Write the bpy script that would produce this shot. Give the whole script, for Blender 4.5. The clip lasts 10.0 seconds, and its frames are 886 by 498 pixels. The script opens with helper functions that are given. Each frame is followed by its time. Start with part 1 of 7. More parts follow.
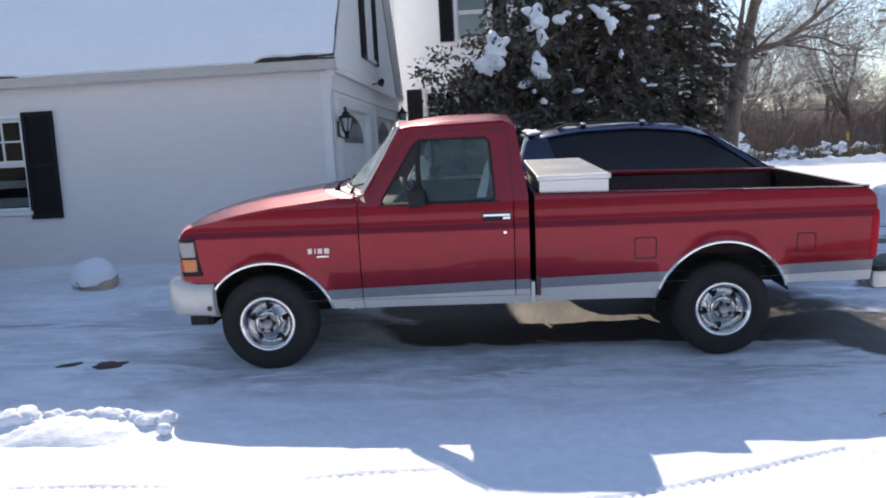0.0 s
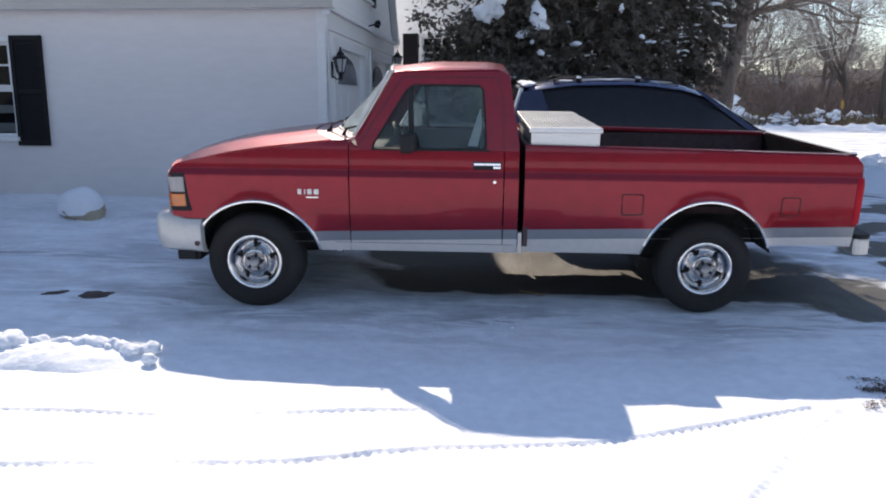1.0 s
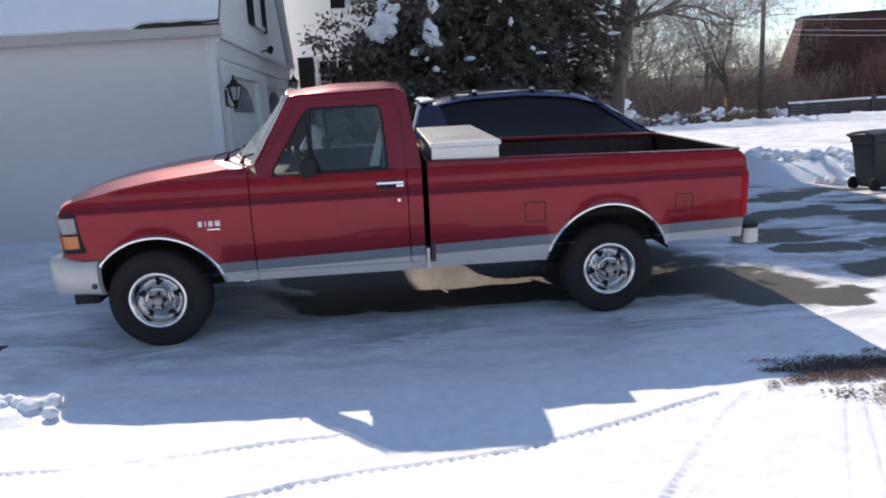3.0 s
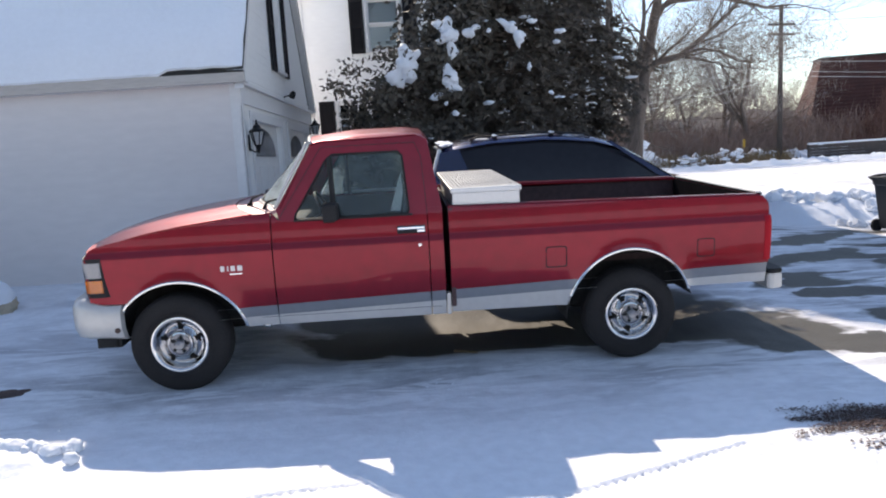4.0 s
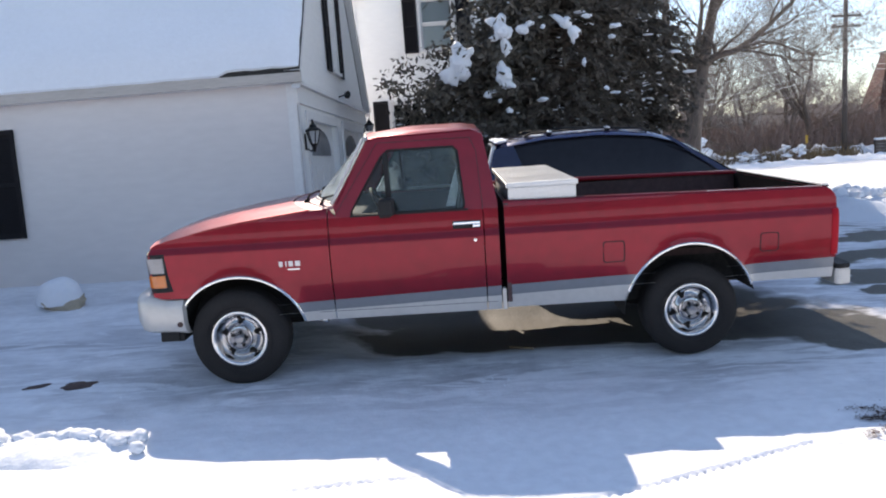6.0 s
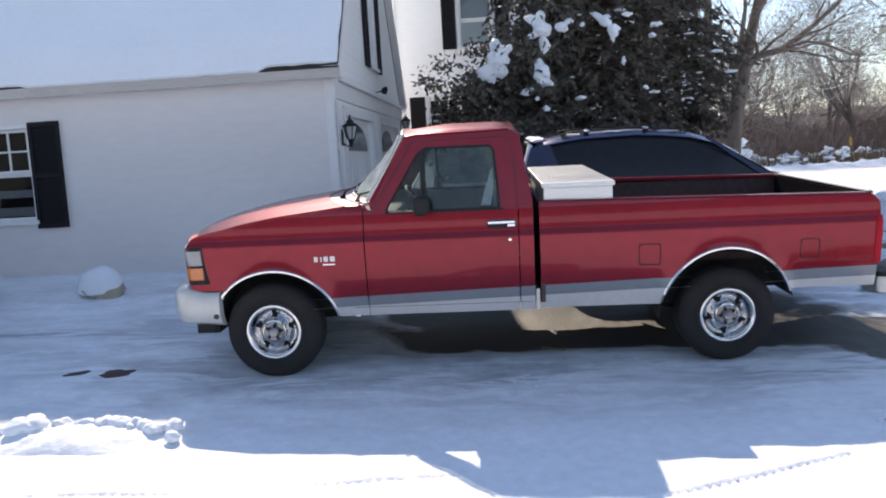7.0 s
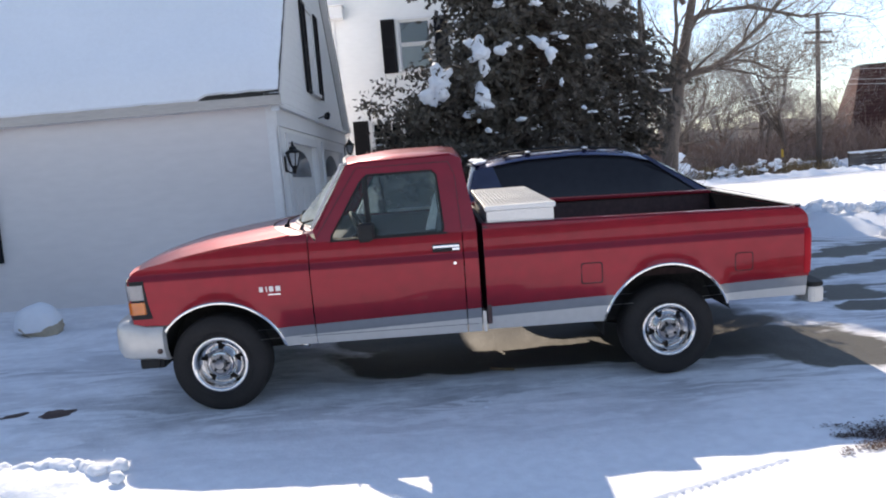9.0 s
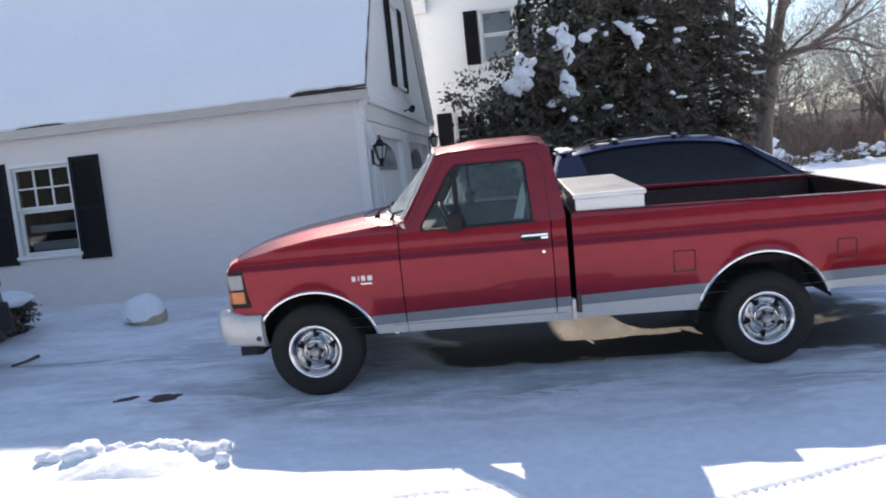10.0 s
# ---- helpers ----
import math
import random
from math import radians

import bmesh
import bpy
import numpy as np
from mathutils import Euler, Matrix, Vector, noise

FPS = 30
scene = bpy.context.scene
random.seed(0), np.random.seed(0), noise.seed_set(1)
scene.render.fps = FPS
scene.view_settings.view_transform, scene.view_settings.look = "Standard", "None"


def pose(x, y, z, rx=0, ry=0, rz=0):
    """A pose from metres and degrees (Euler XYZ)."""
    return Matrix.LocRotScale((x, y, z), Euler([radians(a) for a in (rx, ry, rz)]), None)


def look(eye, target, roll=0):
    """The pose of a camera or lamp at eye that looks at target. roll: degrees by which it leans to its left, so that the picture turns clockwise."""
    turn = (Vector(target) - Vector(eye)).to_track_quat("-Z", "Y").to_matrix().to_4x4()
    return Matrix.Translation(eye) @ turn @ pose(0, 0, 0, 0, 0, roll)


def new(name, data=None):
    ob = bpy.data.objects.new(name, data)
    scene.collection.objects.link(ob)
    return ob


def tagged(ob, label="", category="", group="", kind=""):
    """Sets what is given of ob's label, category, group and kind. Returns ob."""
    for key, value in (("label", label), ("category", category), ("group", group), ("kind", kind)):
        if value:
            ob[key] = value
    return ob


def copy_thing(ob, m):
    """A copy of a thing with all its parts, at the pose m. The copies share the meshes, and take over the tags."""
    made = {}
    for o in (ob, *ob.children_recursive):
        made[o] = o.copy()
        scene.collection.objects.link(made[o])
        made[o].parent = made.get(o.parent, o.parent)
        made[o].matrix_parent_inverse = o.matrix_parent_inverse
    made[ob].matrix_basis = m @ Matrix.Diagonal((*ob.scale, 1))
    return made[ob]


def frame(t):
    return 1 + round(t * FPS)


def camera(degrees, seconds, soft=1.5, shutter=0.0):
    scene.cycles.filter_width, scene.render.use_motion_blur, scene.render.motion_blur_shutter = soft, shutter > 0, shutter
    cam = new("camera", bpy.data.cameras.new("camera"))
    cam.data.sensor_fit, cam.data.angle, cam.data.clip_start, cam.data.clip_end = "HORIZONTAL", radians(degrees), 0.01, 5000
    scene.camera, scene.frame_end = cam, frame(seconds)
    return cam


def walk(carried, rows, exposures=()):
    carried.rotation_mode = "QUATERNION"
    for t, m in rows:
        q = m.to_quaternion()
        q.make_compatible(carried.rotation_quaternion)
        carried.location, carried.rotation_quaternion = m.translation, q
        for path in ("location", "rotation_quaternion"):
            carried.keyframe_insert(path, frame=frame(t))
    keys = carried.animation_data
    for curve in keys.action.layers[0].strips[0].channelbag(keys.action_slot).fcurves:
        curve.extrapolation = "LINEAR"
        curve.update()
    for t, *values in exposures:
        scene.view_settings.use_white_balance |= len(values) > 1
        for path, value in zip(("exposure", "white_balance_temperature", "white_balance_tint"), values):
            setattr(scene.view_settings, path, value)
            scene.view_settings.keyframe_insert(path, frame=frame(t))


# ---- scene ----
cam = camera(59.4, 10.0, soft=2.0)
PATH = [
    (0, (1.682, -5.642, 1.56), (1.566, -3.661, 1.313), -3.0),
    (0.2, (1.659, -5.653, 1.559), (1.4099, -3.6849, 1.3021), -3.98),
    (0.3, (1.649, -5.658, 1.558), (1.3991, -3.6916, 1.2925), -3.8),
    (0.5, (1.641, -5.668, 1.557), (1.368, -3.722, 1.186), -1.2),
    (0.7, (1.651, -5.677, 1.555), (1.4274, -3.726, 1.1755), -0.98),
    (0.8, (1.66, -5.681, 1.554), (1.4861, -3.7235, 1.182), -0.79),
    (1, (1.681, -5.687, 1.553), (1.595, -3.725, 1.175), -0.0),
    (1.2, (1.696, -5.691, 1.553), (1.6637, -3.7305, 1.1565), -0.49),
    (1.3, (1.701, -5.691, 1.554), (1.6742, -3.732, 1.1537), -0.91),
    (1.5, (1.705, -5.692, 1.554), (1.771, -3.732, 1.159), -0.7),
    (1.7, (1.704, -5.692, 1.553), (1.809, -3.739, 1.1341), -0.84),
    (1.8, (1.704, -5.692, 1.552), (1.7999, -3.7331, 1.1594), -0.36),
    (2, (1.703, -5.691, 1.551), (1.784, -3.726, 1.19), -1.2),
    (2.2, (1.712, -5.688, 1.551), (1.8226, -3.7233, 1.1936), -1.61),
    (2.3, (1.72, -5.686, 1.551), (1.8557, -3.7225, 1.1953), -1.78),
    (2.5, (1.73, -5.683, 1.551), (1.962, -3.727, 1.203), -1.7),
    (2.7, (1.727, -5.682, 1.551), (1.932, -3.7356, 1.1395), -2.21),
    (2.8, (1.724, -5.682, 1.55), (1.8935, -3.7259, 1.1702), -3.14),
    (3, (1.714, -5.682, 1.55), (1.851, -3.716, 1.211), -3.6),
    (3.2, (1.703, -5.683, 1.559), (1.825, -3.706, 1.285), -3.3),
    (4.3, (1.692, -5.672, 1.586), (1.759, -3.687, 1.354), -4.3),
    (4.5, (1.683, -5.669, 1.587), (1.719, -3.688, 1.317), -4.4),
    (4.7, (1.678, -5.671, 1.584), (1.6946, -3.6806, 1.3936), -3.38),
    (4.8, (1.677, -5.673, 1.58), (1.6876, -3.6855, 1.3616), -2.69),
    (5, (1.677, -5.676, 1.573), (1.707, -3.693, 1.314), -2.8),
    (5.2, (1.677, -5.675, 1.567), (1.7015, -3.6923, 1.3051), -2.61),
    (5.3, (1.676, -5.674, 1.565), (1.6945, -3.6944, 1.2772), -2.05),
    (5.5, (1.676, -5.67, 1.556), (1.665, -3.689, 1.285), -1.5),
    (5.7, (1.68, -5.667, 1.547), (1.676, -3.682, 1.304), -3.4),
    (6.8, (1.654, -5.683, 1.545), (1.553, -3.696, 1.335), -3.6),
    (7, (1.669, -5.672, 1.568), (1.546, -3.689, 1.339), -3.3),
    (7.2, (1.659, -5.673, 1.565), (1.4475, -3.7038, 1.2827), -7.41),
    (7.3, (1.65, -5.674, 1.562), (1.4103, -3.7113, 1.2588), -7.26),
    (7.5, (1.64, -5.68, 1.558), (1.379, -3.726, 1.222), -5.5),
    (7.7, (1.644, -5.693, 1.567), (1.4166, -3.7239, 1.3037), -4.75),
    (7.8, (1.648, -5.701, 1.576), (1.4651, -3.7254, 1.3266), -4.34),
    (8, (1.658, -5.714, 1.593), (1.615, -3.726, 1.378), -2.0),
    (8.2, (1.668, -5.72, 1.601), (1.6631, -3.7283, 1.4136), -2.75),
    (8.3, (1.672, -5.721, 1.602), (1.6618, -3.7295, 1.4144), -3.14),
    (8.5, (1.681, -5.721, 1.603), (1.672, -3.732, 1.395), -4.0),
    (8.7, (1.69, -5.716, 1.603), (1.7123, -3.7255, 1.4059), -4.07),
    (8.8, (1.693, -5.711, 1.602), (1.7242, -3.7225, 1.3934), -4.18),
    (9, (1.696, -5.706, 1.602), (1.708, -3.715, 1.416), -4.8),
    (9.2, (1.696, -5.707, 1.603), (1.7027, -3.7148, 1.4258), -5.8),
    (9.3, (1.696, -5.708, 1.604), (1.6614, -3.7164, 1.4281), -6.13),
    (9.5, (1.696, -5.715, 1.605), (1.652, -3.724, 1.418), -5.9),
    (9.7, (1.687, -5.727, 1.602), (1.6083, -3.7364, 1.4267), -6.04),
    (9.8, (1.677, -5.735, 1.599), (1.568, -3.7452, 1.4268), -5.86),
    (10, (1.651, -5.752, 1.59), (1.45, -3.771, 1.403), -5.9),
]
walk(cam, [(t, look(eye, target, roll)) for t, eye, target, roll in PATH],
     exposures=[(0, 0.23, 7250, 15), (0.5, 0.29, 7250, 15), (1.0, 0.17, 7250, 15), (1.5, 0.05, 7250, 15), (2.0, 0.03, 7250, 15), (2.5, -0.01, 7250, 15), (3.0, 0.01, 7250, 15), (4.3, 0.35, 7450, 15), (5.5, 0.37, 7450, 15), (7.0, 0.36, 7450, 15), (8.0, 0.27, 7450, 15), (9.0, 0.35, 7450, 15), (10.0, 0.37, 7450, 15)])

# ---------------------------------------------------------------- light
SUN_WAY = Vector((-0.315, 1.088, 1.0)).normalized()
world = bpy.data.worlds.new("winter_sky")
scene.world = world
world.use_nodes = True
wn = world.node_tree.nodes
sky = wn.new("ShaderNodeTexSky")
sky.sky_type, sky.sun_disc = "NISHITA", False
sky.sun_elevation = math.asin(SUN_WAY.z)
sky.sun_rotation = math.atan2(SUN_WAY.x, SUN_WAY.y)
sky.altitude, sky.air_density, sky.dust_density, sky.ozone_density = 600, 1.0, 0.05, 1.5
world.node_tree.links.new(sky.outputs[0], wn["Background"].inputs[0])
wn["Background"].inputs[1].default_value = 0.19
sun_data = bpy.data.lights.new("sun", "SUN")
sun_data.energy, sun_data.angle, sun_data.color = 4.6, radians(0.53), (1.0, 0.95, 0.87)
sun = new("sun", sun_data)
sun.matrix_world = look(SUN_WAY * 60, (0, 0, 0))


# ---------------------------------------------------------------- materials
def mat(name, base, rough=0.5, metal=0.0, var=0.12, scale=6.0, bump=0.0, bscale=80.0, coat=0.0, base2=None, stretch=(1, 1, 1), rvar=0.1, spec=0.5):
    """A surface with variation at two scales in colour, gloss and relief."""
    m = bpy.data.materials.new(name)
    m.use_nodes = True
    t = m.node_tree
    n, l = t.nodes, t.links
    p = n["Principled BSDF"]
    co = n.new("ShaderNodeTexCoord")
    mp = n.new("ShaderNodeMapping")
    mp.inputs["Scale"].default_value = stretch
    l.new(co.outputs["Object"], mp.inputs[0])
    big, small = n.new("ShaderNodeTexNoise"), n.new("ShaderNodeTexNoise")
    big.inputs["Scale"].default_value, small.inputs["Scale"].default_value = scale * 0.25, scale * 4
    big.inputs["Detail"].default_value = small.inputs["Detail"].default_value = 5
    l.new(mp.outputs[0], big.inputs["Vector"])
    l.new(mp.outputs[0], small.inputs["Vector"])
    add = n.new("ShaderNodeMath")
    add.operation = "ADD"
    l.new(big.outputs["Fac"], add.inputs[0])
    l.new(small.outputs["Fac"], add.inputs[1])
    rng = n.new("ShaderNodeMapRange")
    rng.inputs["From Min"].default_value, rng.inputs["From Max"].default_value = 0.6, 1.4
    l.new(add.outputs[0], rng.inputs[0])
    mix = n.new("ShaderNodeMix")
    mix.data_type = "RGBA"
    lo = base2 or tuple(c * (1 - var) for c in base)
    hi = tuple(min(1, c * (1 + var)) for c in base)
    mix.inputs["A"].default_value, mix.inputs["B"].default_value = (*lo, 1), (*hi, 1)
    l.new(rng.outputs[0], mix.inputs["Factor"])
    l.new(mix.outputs["Result"], p.inputs["Base Color"])
    rr = n.new("ShaderNodeMapRange")
    rr.inputs["To Min"].default_value, rr.inputs["To Max"].default_value = max(0.02, rough - rvar), min(1, rough + rvar)
    l.new(big.outputs["Fac"], rr.inputs[0])
    l.new(rr.outputs[0], p.inputs["Roughness"])
    p.inputs["Metallic"].default_value = metal
    p.inputs["Coat Weight"].default_value = coat
    p.inputs["Coat Roughness"].default_value = 0.04
    p.inputs["Specular IOR Level"].default_value = spec
    if bump:
        bt, bp = n.new("ShaderNodeTexNoise"), n.new("ShaderNodeBump")
        bt.inputs["Scale"].default_value, bt.inputs["Detail"].default_value = bscale, 6
        l.new(mp.outputs[0], bt.inputs["Vector"])
        l.new(bt.outputs["Fac"], bp.inputs["Height"])
        bp.inputs["Strength"].default_value, bp.inputs["Distance"].default_value = bump, 0.02
        l.new(bp.outputs[0], p.inputs["Normal"])
    return m


def glass(name, tint, rough=0.02, haze=0.0):
    """A thin pane: mostly clear, with a tint, a painted pale haze, and the gloss of glass."""
    m = bpy.data.materials.new(name)
    m.use_nodes = True
    n, l = m.node_tree.nodes, m.node_tree.links
    n.remove(n["Principled BSDF"])
    clear, gloss, mix, fr = n.new("ShaderNodeBsdfTransparent"), n.new("ShaderNodeBsdfGlossy"), n.new("ShaderNodeMixShader"), n.new("ShaderNodeFresnel")
    clear.inputs[0].default_value = (*tint, 1)
    gloss.inputs["Roughness"].default_value = rough
    fr.inputs[0].default_value = 1.5
    l.new(fr.outputs[0], mix.inputs[0])
    film, coat = n.new("ShaderNodeBsdfDiffuse"), n.new("ShaderNodeMixShader")
    film.inputs[0].default_value = (0.62, 0.70, 0.66, 1)
    streak = n.new("ShaderNodeTexNoise")
    streak.inputs["Scale"].default_value, streak.inputs["Detail"].default_value = 3, 6
    amount = n.new("ShaderNodeMath")
    amount.operation = "MULTIPLY"
    amount.inputs[1].default_value = 2 * haze
    l.new(streak.outputs["Fac"], amount.inputs[0])
    l.new(amount.outputs[0], coat.inputs[0])
    l.new(clear.outputs[0], coat.inputs[1])
    l.new(film.outputs[0], coat.inputs[2])
    l.new(coat.outputs[0], mix.inputs[1])
    l.new(gloss.outputs[0], mix.inputs[2])
    l.new(mix.outputs[0], n["Material Output"].inputs[0])
    return m


RED = mat("red_paint", (0.225, 0.007, 0.018), 0.33, 0.68, 0.16, 2.2, 0.012, 300, 0.5, rvar=0.07, spec=0.4)
SILVER = mat("silver_paint", (0.56, 0.55, 0.53), 0.38, 0.25, 0.08, 5, 0.02, 200, 0.5)
GREY = mat("grey_paint", (0.21, 0.225, 0.25), 0.35, 0.35, 0.08, 5, 0.02, 200, 0.5)
CHROME = mat("chrome", (0.80, 0.80, 0.80), 0.14, 1.0, 0.05, 8, 0.02, 120)
STEEL = mat("wheel_steel", (0.74, 0.74, 0.75), 0.10, 1.0, 0.12, 14, 0.02, 120)
RUBBER = mat("rubber", (0.028, 0.026, 0.026), 0.8, 0, 0.3, 20, 0.2, 150, spec=0.2)
BLACK = mat("black_plastic", (0.020, 0.020, 0.021), 0.65, 0, 0.2, 14, 0.1, 200, spec=0.25)
UNDER = mat("underbody", (0.045, 0.042, 0.040), 0.9, 0, 0.4, 8, 0.3, 60, spec=0.1)
HUBCAP = mat("hub_metal", (0.30, 0.30, 0.31), 0.28, 0.9, 0.4, 30, 0.2, 60)
AMBER = mat("amber_lens", (0.62, 0.15, 0.012), 0.15, 0, 0.1, 30, coat=1)
CLEAR = mat("clear_lens", (0.24, 0.24, 0.25), 0.12, 0.3, 0.15, 40, 0.1, 120, coat=1)
REDLENS = mat("red_lens", (0.36, 0.005, 0.016), 0.35, 0.3, 0.1, 30, spec=0.2)
CABIN = mat("cabin_trim", (0.085, 0.09, 0.095), 0.8, 0, 0.2, 10, 0.1, 120)
SEAT = mat("seat_cloth", (0.25, 0.25, 0.26), 0.9, 0, 0.15, 16, 0.2, 300)
# White of the seat belt, and of sunlit edges that are painted in.
PALE = mat("pale_belt_and_glint", (0.90, 0.90, 0.87), 0.7, 0, 0.08, 10)
BEDLINER = mat("bed_paint", (0.055, 0.028, 0.030), 0.6, 0, 0.5, 6, 0.1, 60)
BEDBLACK = mat("matt_bed_black", (0.012, 0.011, 0.012), 1.0, 0, 0.4, 8, spec=0.0)
PLATE = mat("tread_plate", (0.66, 0.66, 0.65), 0.38, 0.55, 0.06, 10, 0.05, 90)
PANE = glass("window_glass", (0.80, 0.83, 0.83))
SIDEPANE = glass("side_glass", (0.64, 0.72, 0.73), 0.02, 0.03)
# The heavy pale film paints in the sky that the windscreen reflects.
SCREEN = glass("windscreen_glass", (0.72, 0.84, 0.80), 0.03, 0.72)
# Far panes: deeper tint and a heavier pale film than the near ones.
FARPANE = glass("far_side_glass", (0.40, 0.48, 0.49), 0.05, 0.22)
# Cowl red made paler to paint in the sun's glint.
GLINTRED = mat("glint_red_paint", (0.42, 0.26, 0.27), 0.45, 0.1, 0.5, 6, 0.1, 60, base2=(0.16, 0.03, 0.035))
BLUE = mat("blue_paint", (0.012, 0.024, 0.10), 0.25, 0.3, 0.1, 4, coat=1, rvar=0.05)
GREEN = mat("grey_green_paint", (0.07, 0.08, 0.075), 0.35, 0.2, 0.15, 4, coat=0.6)
# One white siding in two tones: the side wall's shade is in its colour.
WHITE = mat("shaded_white_clapboard", (0.715, 0.675, 0.66), 0.6, 0, 0.06, 1.6, 0.04, 40, stretch=(0.6, 0.6, 2))
# Lighter copy for the gable and house, with their brighter light painted in.
LITWHITE = mat("lit_white_clapboard", (0.84, 0.83, 0.81), 0.6, 0, 0.04, 2, 0.04, 40, stretch=(0.6, 0.6, 2))
TRIM = mat("white_trim", (0.74, 0.73, 0.72), 0.5, 0, 0.06, 5, 0.08, 60)
FASCIA = mat("weathered_fascia", (0.50, 0.465, 0.43), 0.7, 0, 0.15, 4, 0.15, 50, stretch=(0.5, 2, 4))
SHUTTER = mat("black_shutter", (0.012, 0.011, 0.013), 0.7, 0, 0.25, 10, 0.08, 120, spec=0.2)
SHINGLE = mat("dark_shingle", (0.045, 0.043, 0.04), 0.9, 0, 0.4, 20, 0.5, 60)
SNOW = mat("snow", (0.83, 0.86, 0.90), 0.75, 0, 0.03, 4, 0.35, 30, spec=0.2)
BARK = mat("grey_bark", (0.155, 0.122, 0.102), 0.9, 0, 0.6, 10, 1.0, 25, stretch=(2, 2, 0.5))
TWIG = mat("twig", (0.36, 0.32, 0.295), 0.9, 0, 0.3, 3)
BRUSH = mat("brown_brush", (0.23, 0.165, 0.14), 0.95, 0, 0.4, 1.2)
UNSEENWOOD = mat("unseen_woods", (0.050, 0.048, 0.044), 0.95, 0, 0.4, 0.6)
RUSSET = mat("russet_tree", (0.14, 0.078, 0.064), 0.95, 0, 0.35, 1.2)
LEAF = mat("evergreen_leaf", (0.115, 0.106, 0.088), 0.6, 0, 0.5, 6, base2=(0.075, 0.062, 0.054), spec=0.2)
NEEDLE = mat("conifer_needle", (0.125, 0.110, 0.092), 0.7, 0, 0.4, 4, base2=(0.105, 0.082, 0.066), spec=0.15)
STONE = mat("sandstone", (0.42, 0.36, 0.27), 0.85, 0, 0.2, 10, 0.5, 40)
WOOD = mat("pole_wood", (0.075, 0.062, 0.056), 0.9, 0, 0.25, 6, 0.4, 40, stretch=(3, 3, 0.4))
IRON = mat("black_iron", (0.012, 0.012, 0.012), 0.4, 0.5, 0.2, 20)
FROST = mat("lantern_glass", (0.45, 0.47, 0.48), 0.3, 0, 0.1, 20)
FANLIGHT = mat("fanlight_glass", (0.30, 0.33, 0.37), 0.2, 0, 0.2, 6)
# Near-black colour carries the darkness of the unlit rooms.
ROOM = mat("dark_painted_room", (0.018, 0.019, 0.023), 0.9, 0, 0.3, 2)
BLIND = mat("window_blind", (0.42, 0.42, 0.44), 0.8, 0, 0.1, 3)
BARN = mat("barn_red", (0.11, 0.045, 0.038), 0.85, 0, 0.3, 2, 0.3, 12)
BARNROOF = mat("barn_shingle", (0.085, 0.036, 0.031), 0.9, 0, 0.3, 3, 0.4, 20)
BIN = mat("bin_plastic", (0.030, 0.031, 0.033), 0.5, 0, 0.25, 8, 0.05, 60)
SOIL = mat("dead_leaves", (0.095, 0.062, 0.054), 0.95, 0, 0.5, 20, 0.8, 60)
GRASS = mat("dead_grass", (0.19, 0.135, 0.075), 0.9, 0, 0.35, 10)
WIRE = mat("cable", (0.72, 0.72, 0.70), 0.6, 0, 0.1, 1)
YELLOW = mat("yellow_marker", (0.6, 0.36, 0.05), 0.6)


# ---------------------------------------------------------------- mesh helpers
def mesh_ob(name, verts, faces, material, parent=None, label="", smooth=False):
    me = bpy.data.meshes.new(name)
    me.from_pydata([tuple(map(float, v)) for v in verts], [], [tuple(map(int, f)) for f in faces])
    me.materials.append(material)
    if smooth:
        me.shade_smooth()
    ob = new(name, me)
    ob.parent = parent
    return tagged(ob, label) if label else ob


def part(name, bm, material, parent=None, label="", smooth=False):
    bmesh.ops.recalc_face_normals(bm, faces=bm.faces)
    me = bpy.data.meshes.new(name)
    bm.to_mesh(me)
    bm.free()
    me.materials.append(material)
    if smooth:
        me.shade_smooth()
    ob = new(name, me)
    ob.parent = parent
    return tagged(ob, label) if label else ob


def smooth_by_angle(ob, degrees=35):
    me = ob.data
    me.shade_smooth()
    bm = bmesh.new()
    bm.from_mesh(me)
    for e in bm.edges:
        if len(e.link_faces) == 2 and e.calc_face_angle(0) > radians(degrees):
            e.smooth = False
    bm.to_mesh(me)
    bm.free()
    return ob


def add_box(bm, lo, hi, bevel=0.0, m=None):
    lo, hi = Vector(lo), Vector(hi)
    mid, size = (lo + hi) / 2, hi - lo
    mx = Matrix.Translation(mid) @ Matrix.Diagonal((*size, 1))
    geo = bmesh.ops.create_cube(bm, size=1, matrix=(m @ mx) if m else mx)
    if bevel:
        es = list({e for v in geo["verts"] for e in v.link_edges})
        bmesh.ops.bevel(bm, geom=es, offset=bevel, segments=2, affect="EDGES", profile=0.6)
    return bm


def box(name, lo, hi, material, parent=None, bevel=0.004, label=""):
    return part(name, add_box(bmesh.new(), lo, hi, bevel), material, parent, label)


def add_tube(bm, points, radii, sides=8, caps=True):
    """A round tube along points, with a radius at each."""
    rings = []
    pts = [Vector(p) for p in points]
    for i, p in enumerate(pts):
        d = (pts[min(i + 1, len(pts) - 1)] - pts[max(i - 1, 0)]).normalized()
        a = d.orthogonal().normalized() if i == 0 else (a - d * a.dot(d)).normalized()
        b = d.cross(a)
        r = radii[i] if isinstance(radii, (list, tuple)) else radii
        rings.append([bm.verts.new(p + r * (math.cos(2 * math.pi * k / sides) * a + math.sin(2 * math.pi * k / sides) * b)) for k in range(sides)])
    for q, w in zip(rings, rings[1:]):
        for k in range(sides):
            bm.faces.new((q[k], q[(k + 1) % sides], w[(k + 1) % sides], w[k]))
    if caps:
        bm.faces.new(rings[0][::-1])
        bm.faces.new(rings[-1])
    return bm


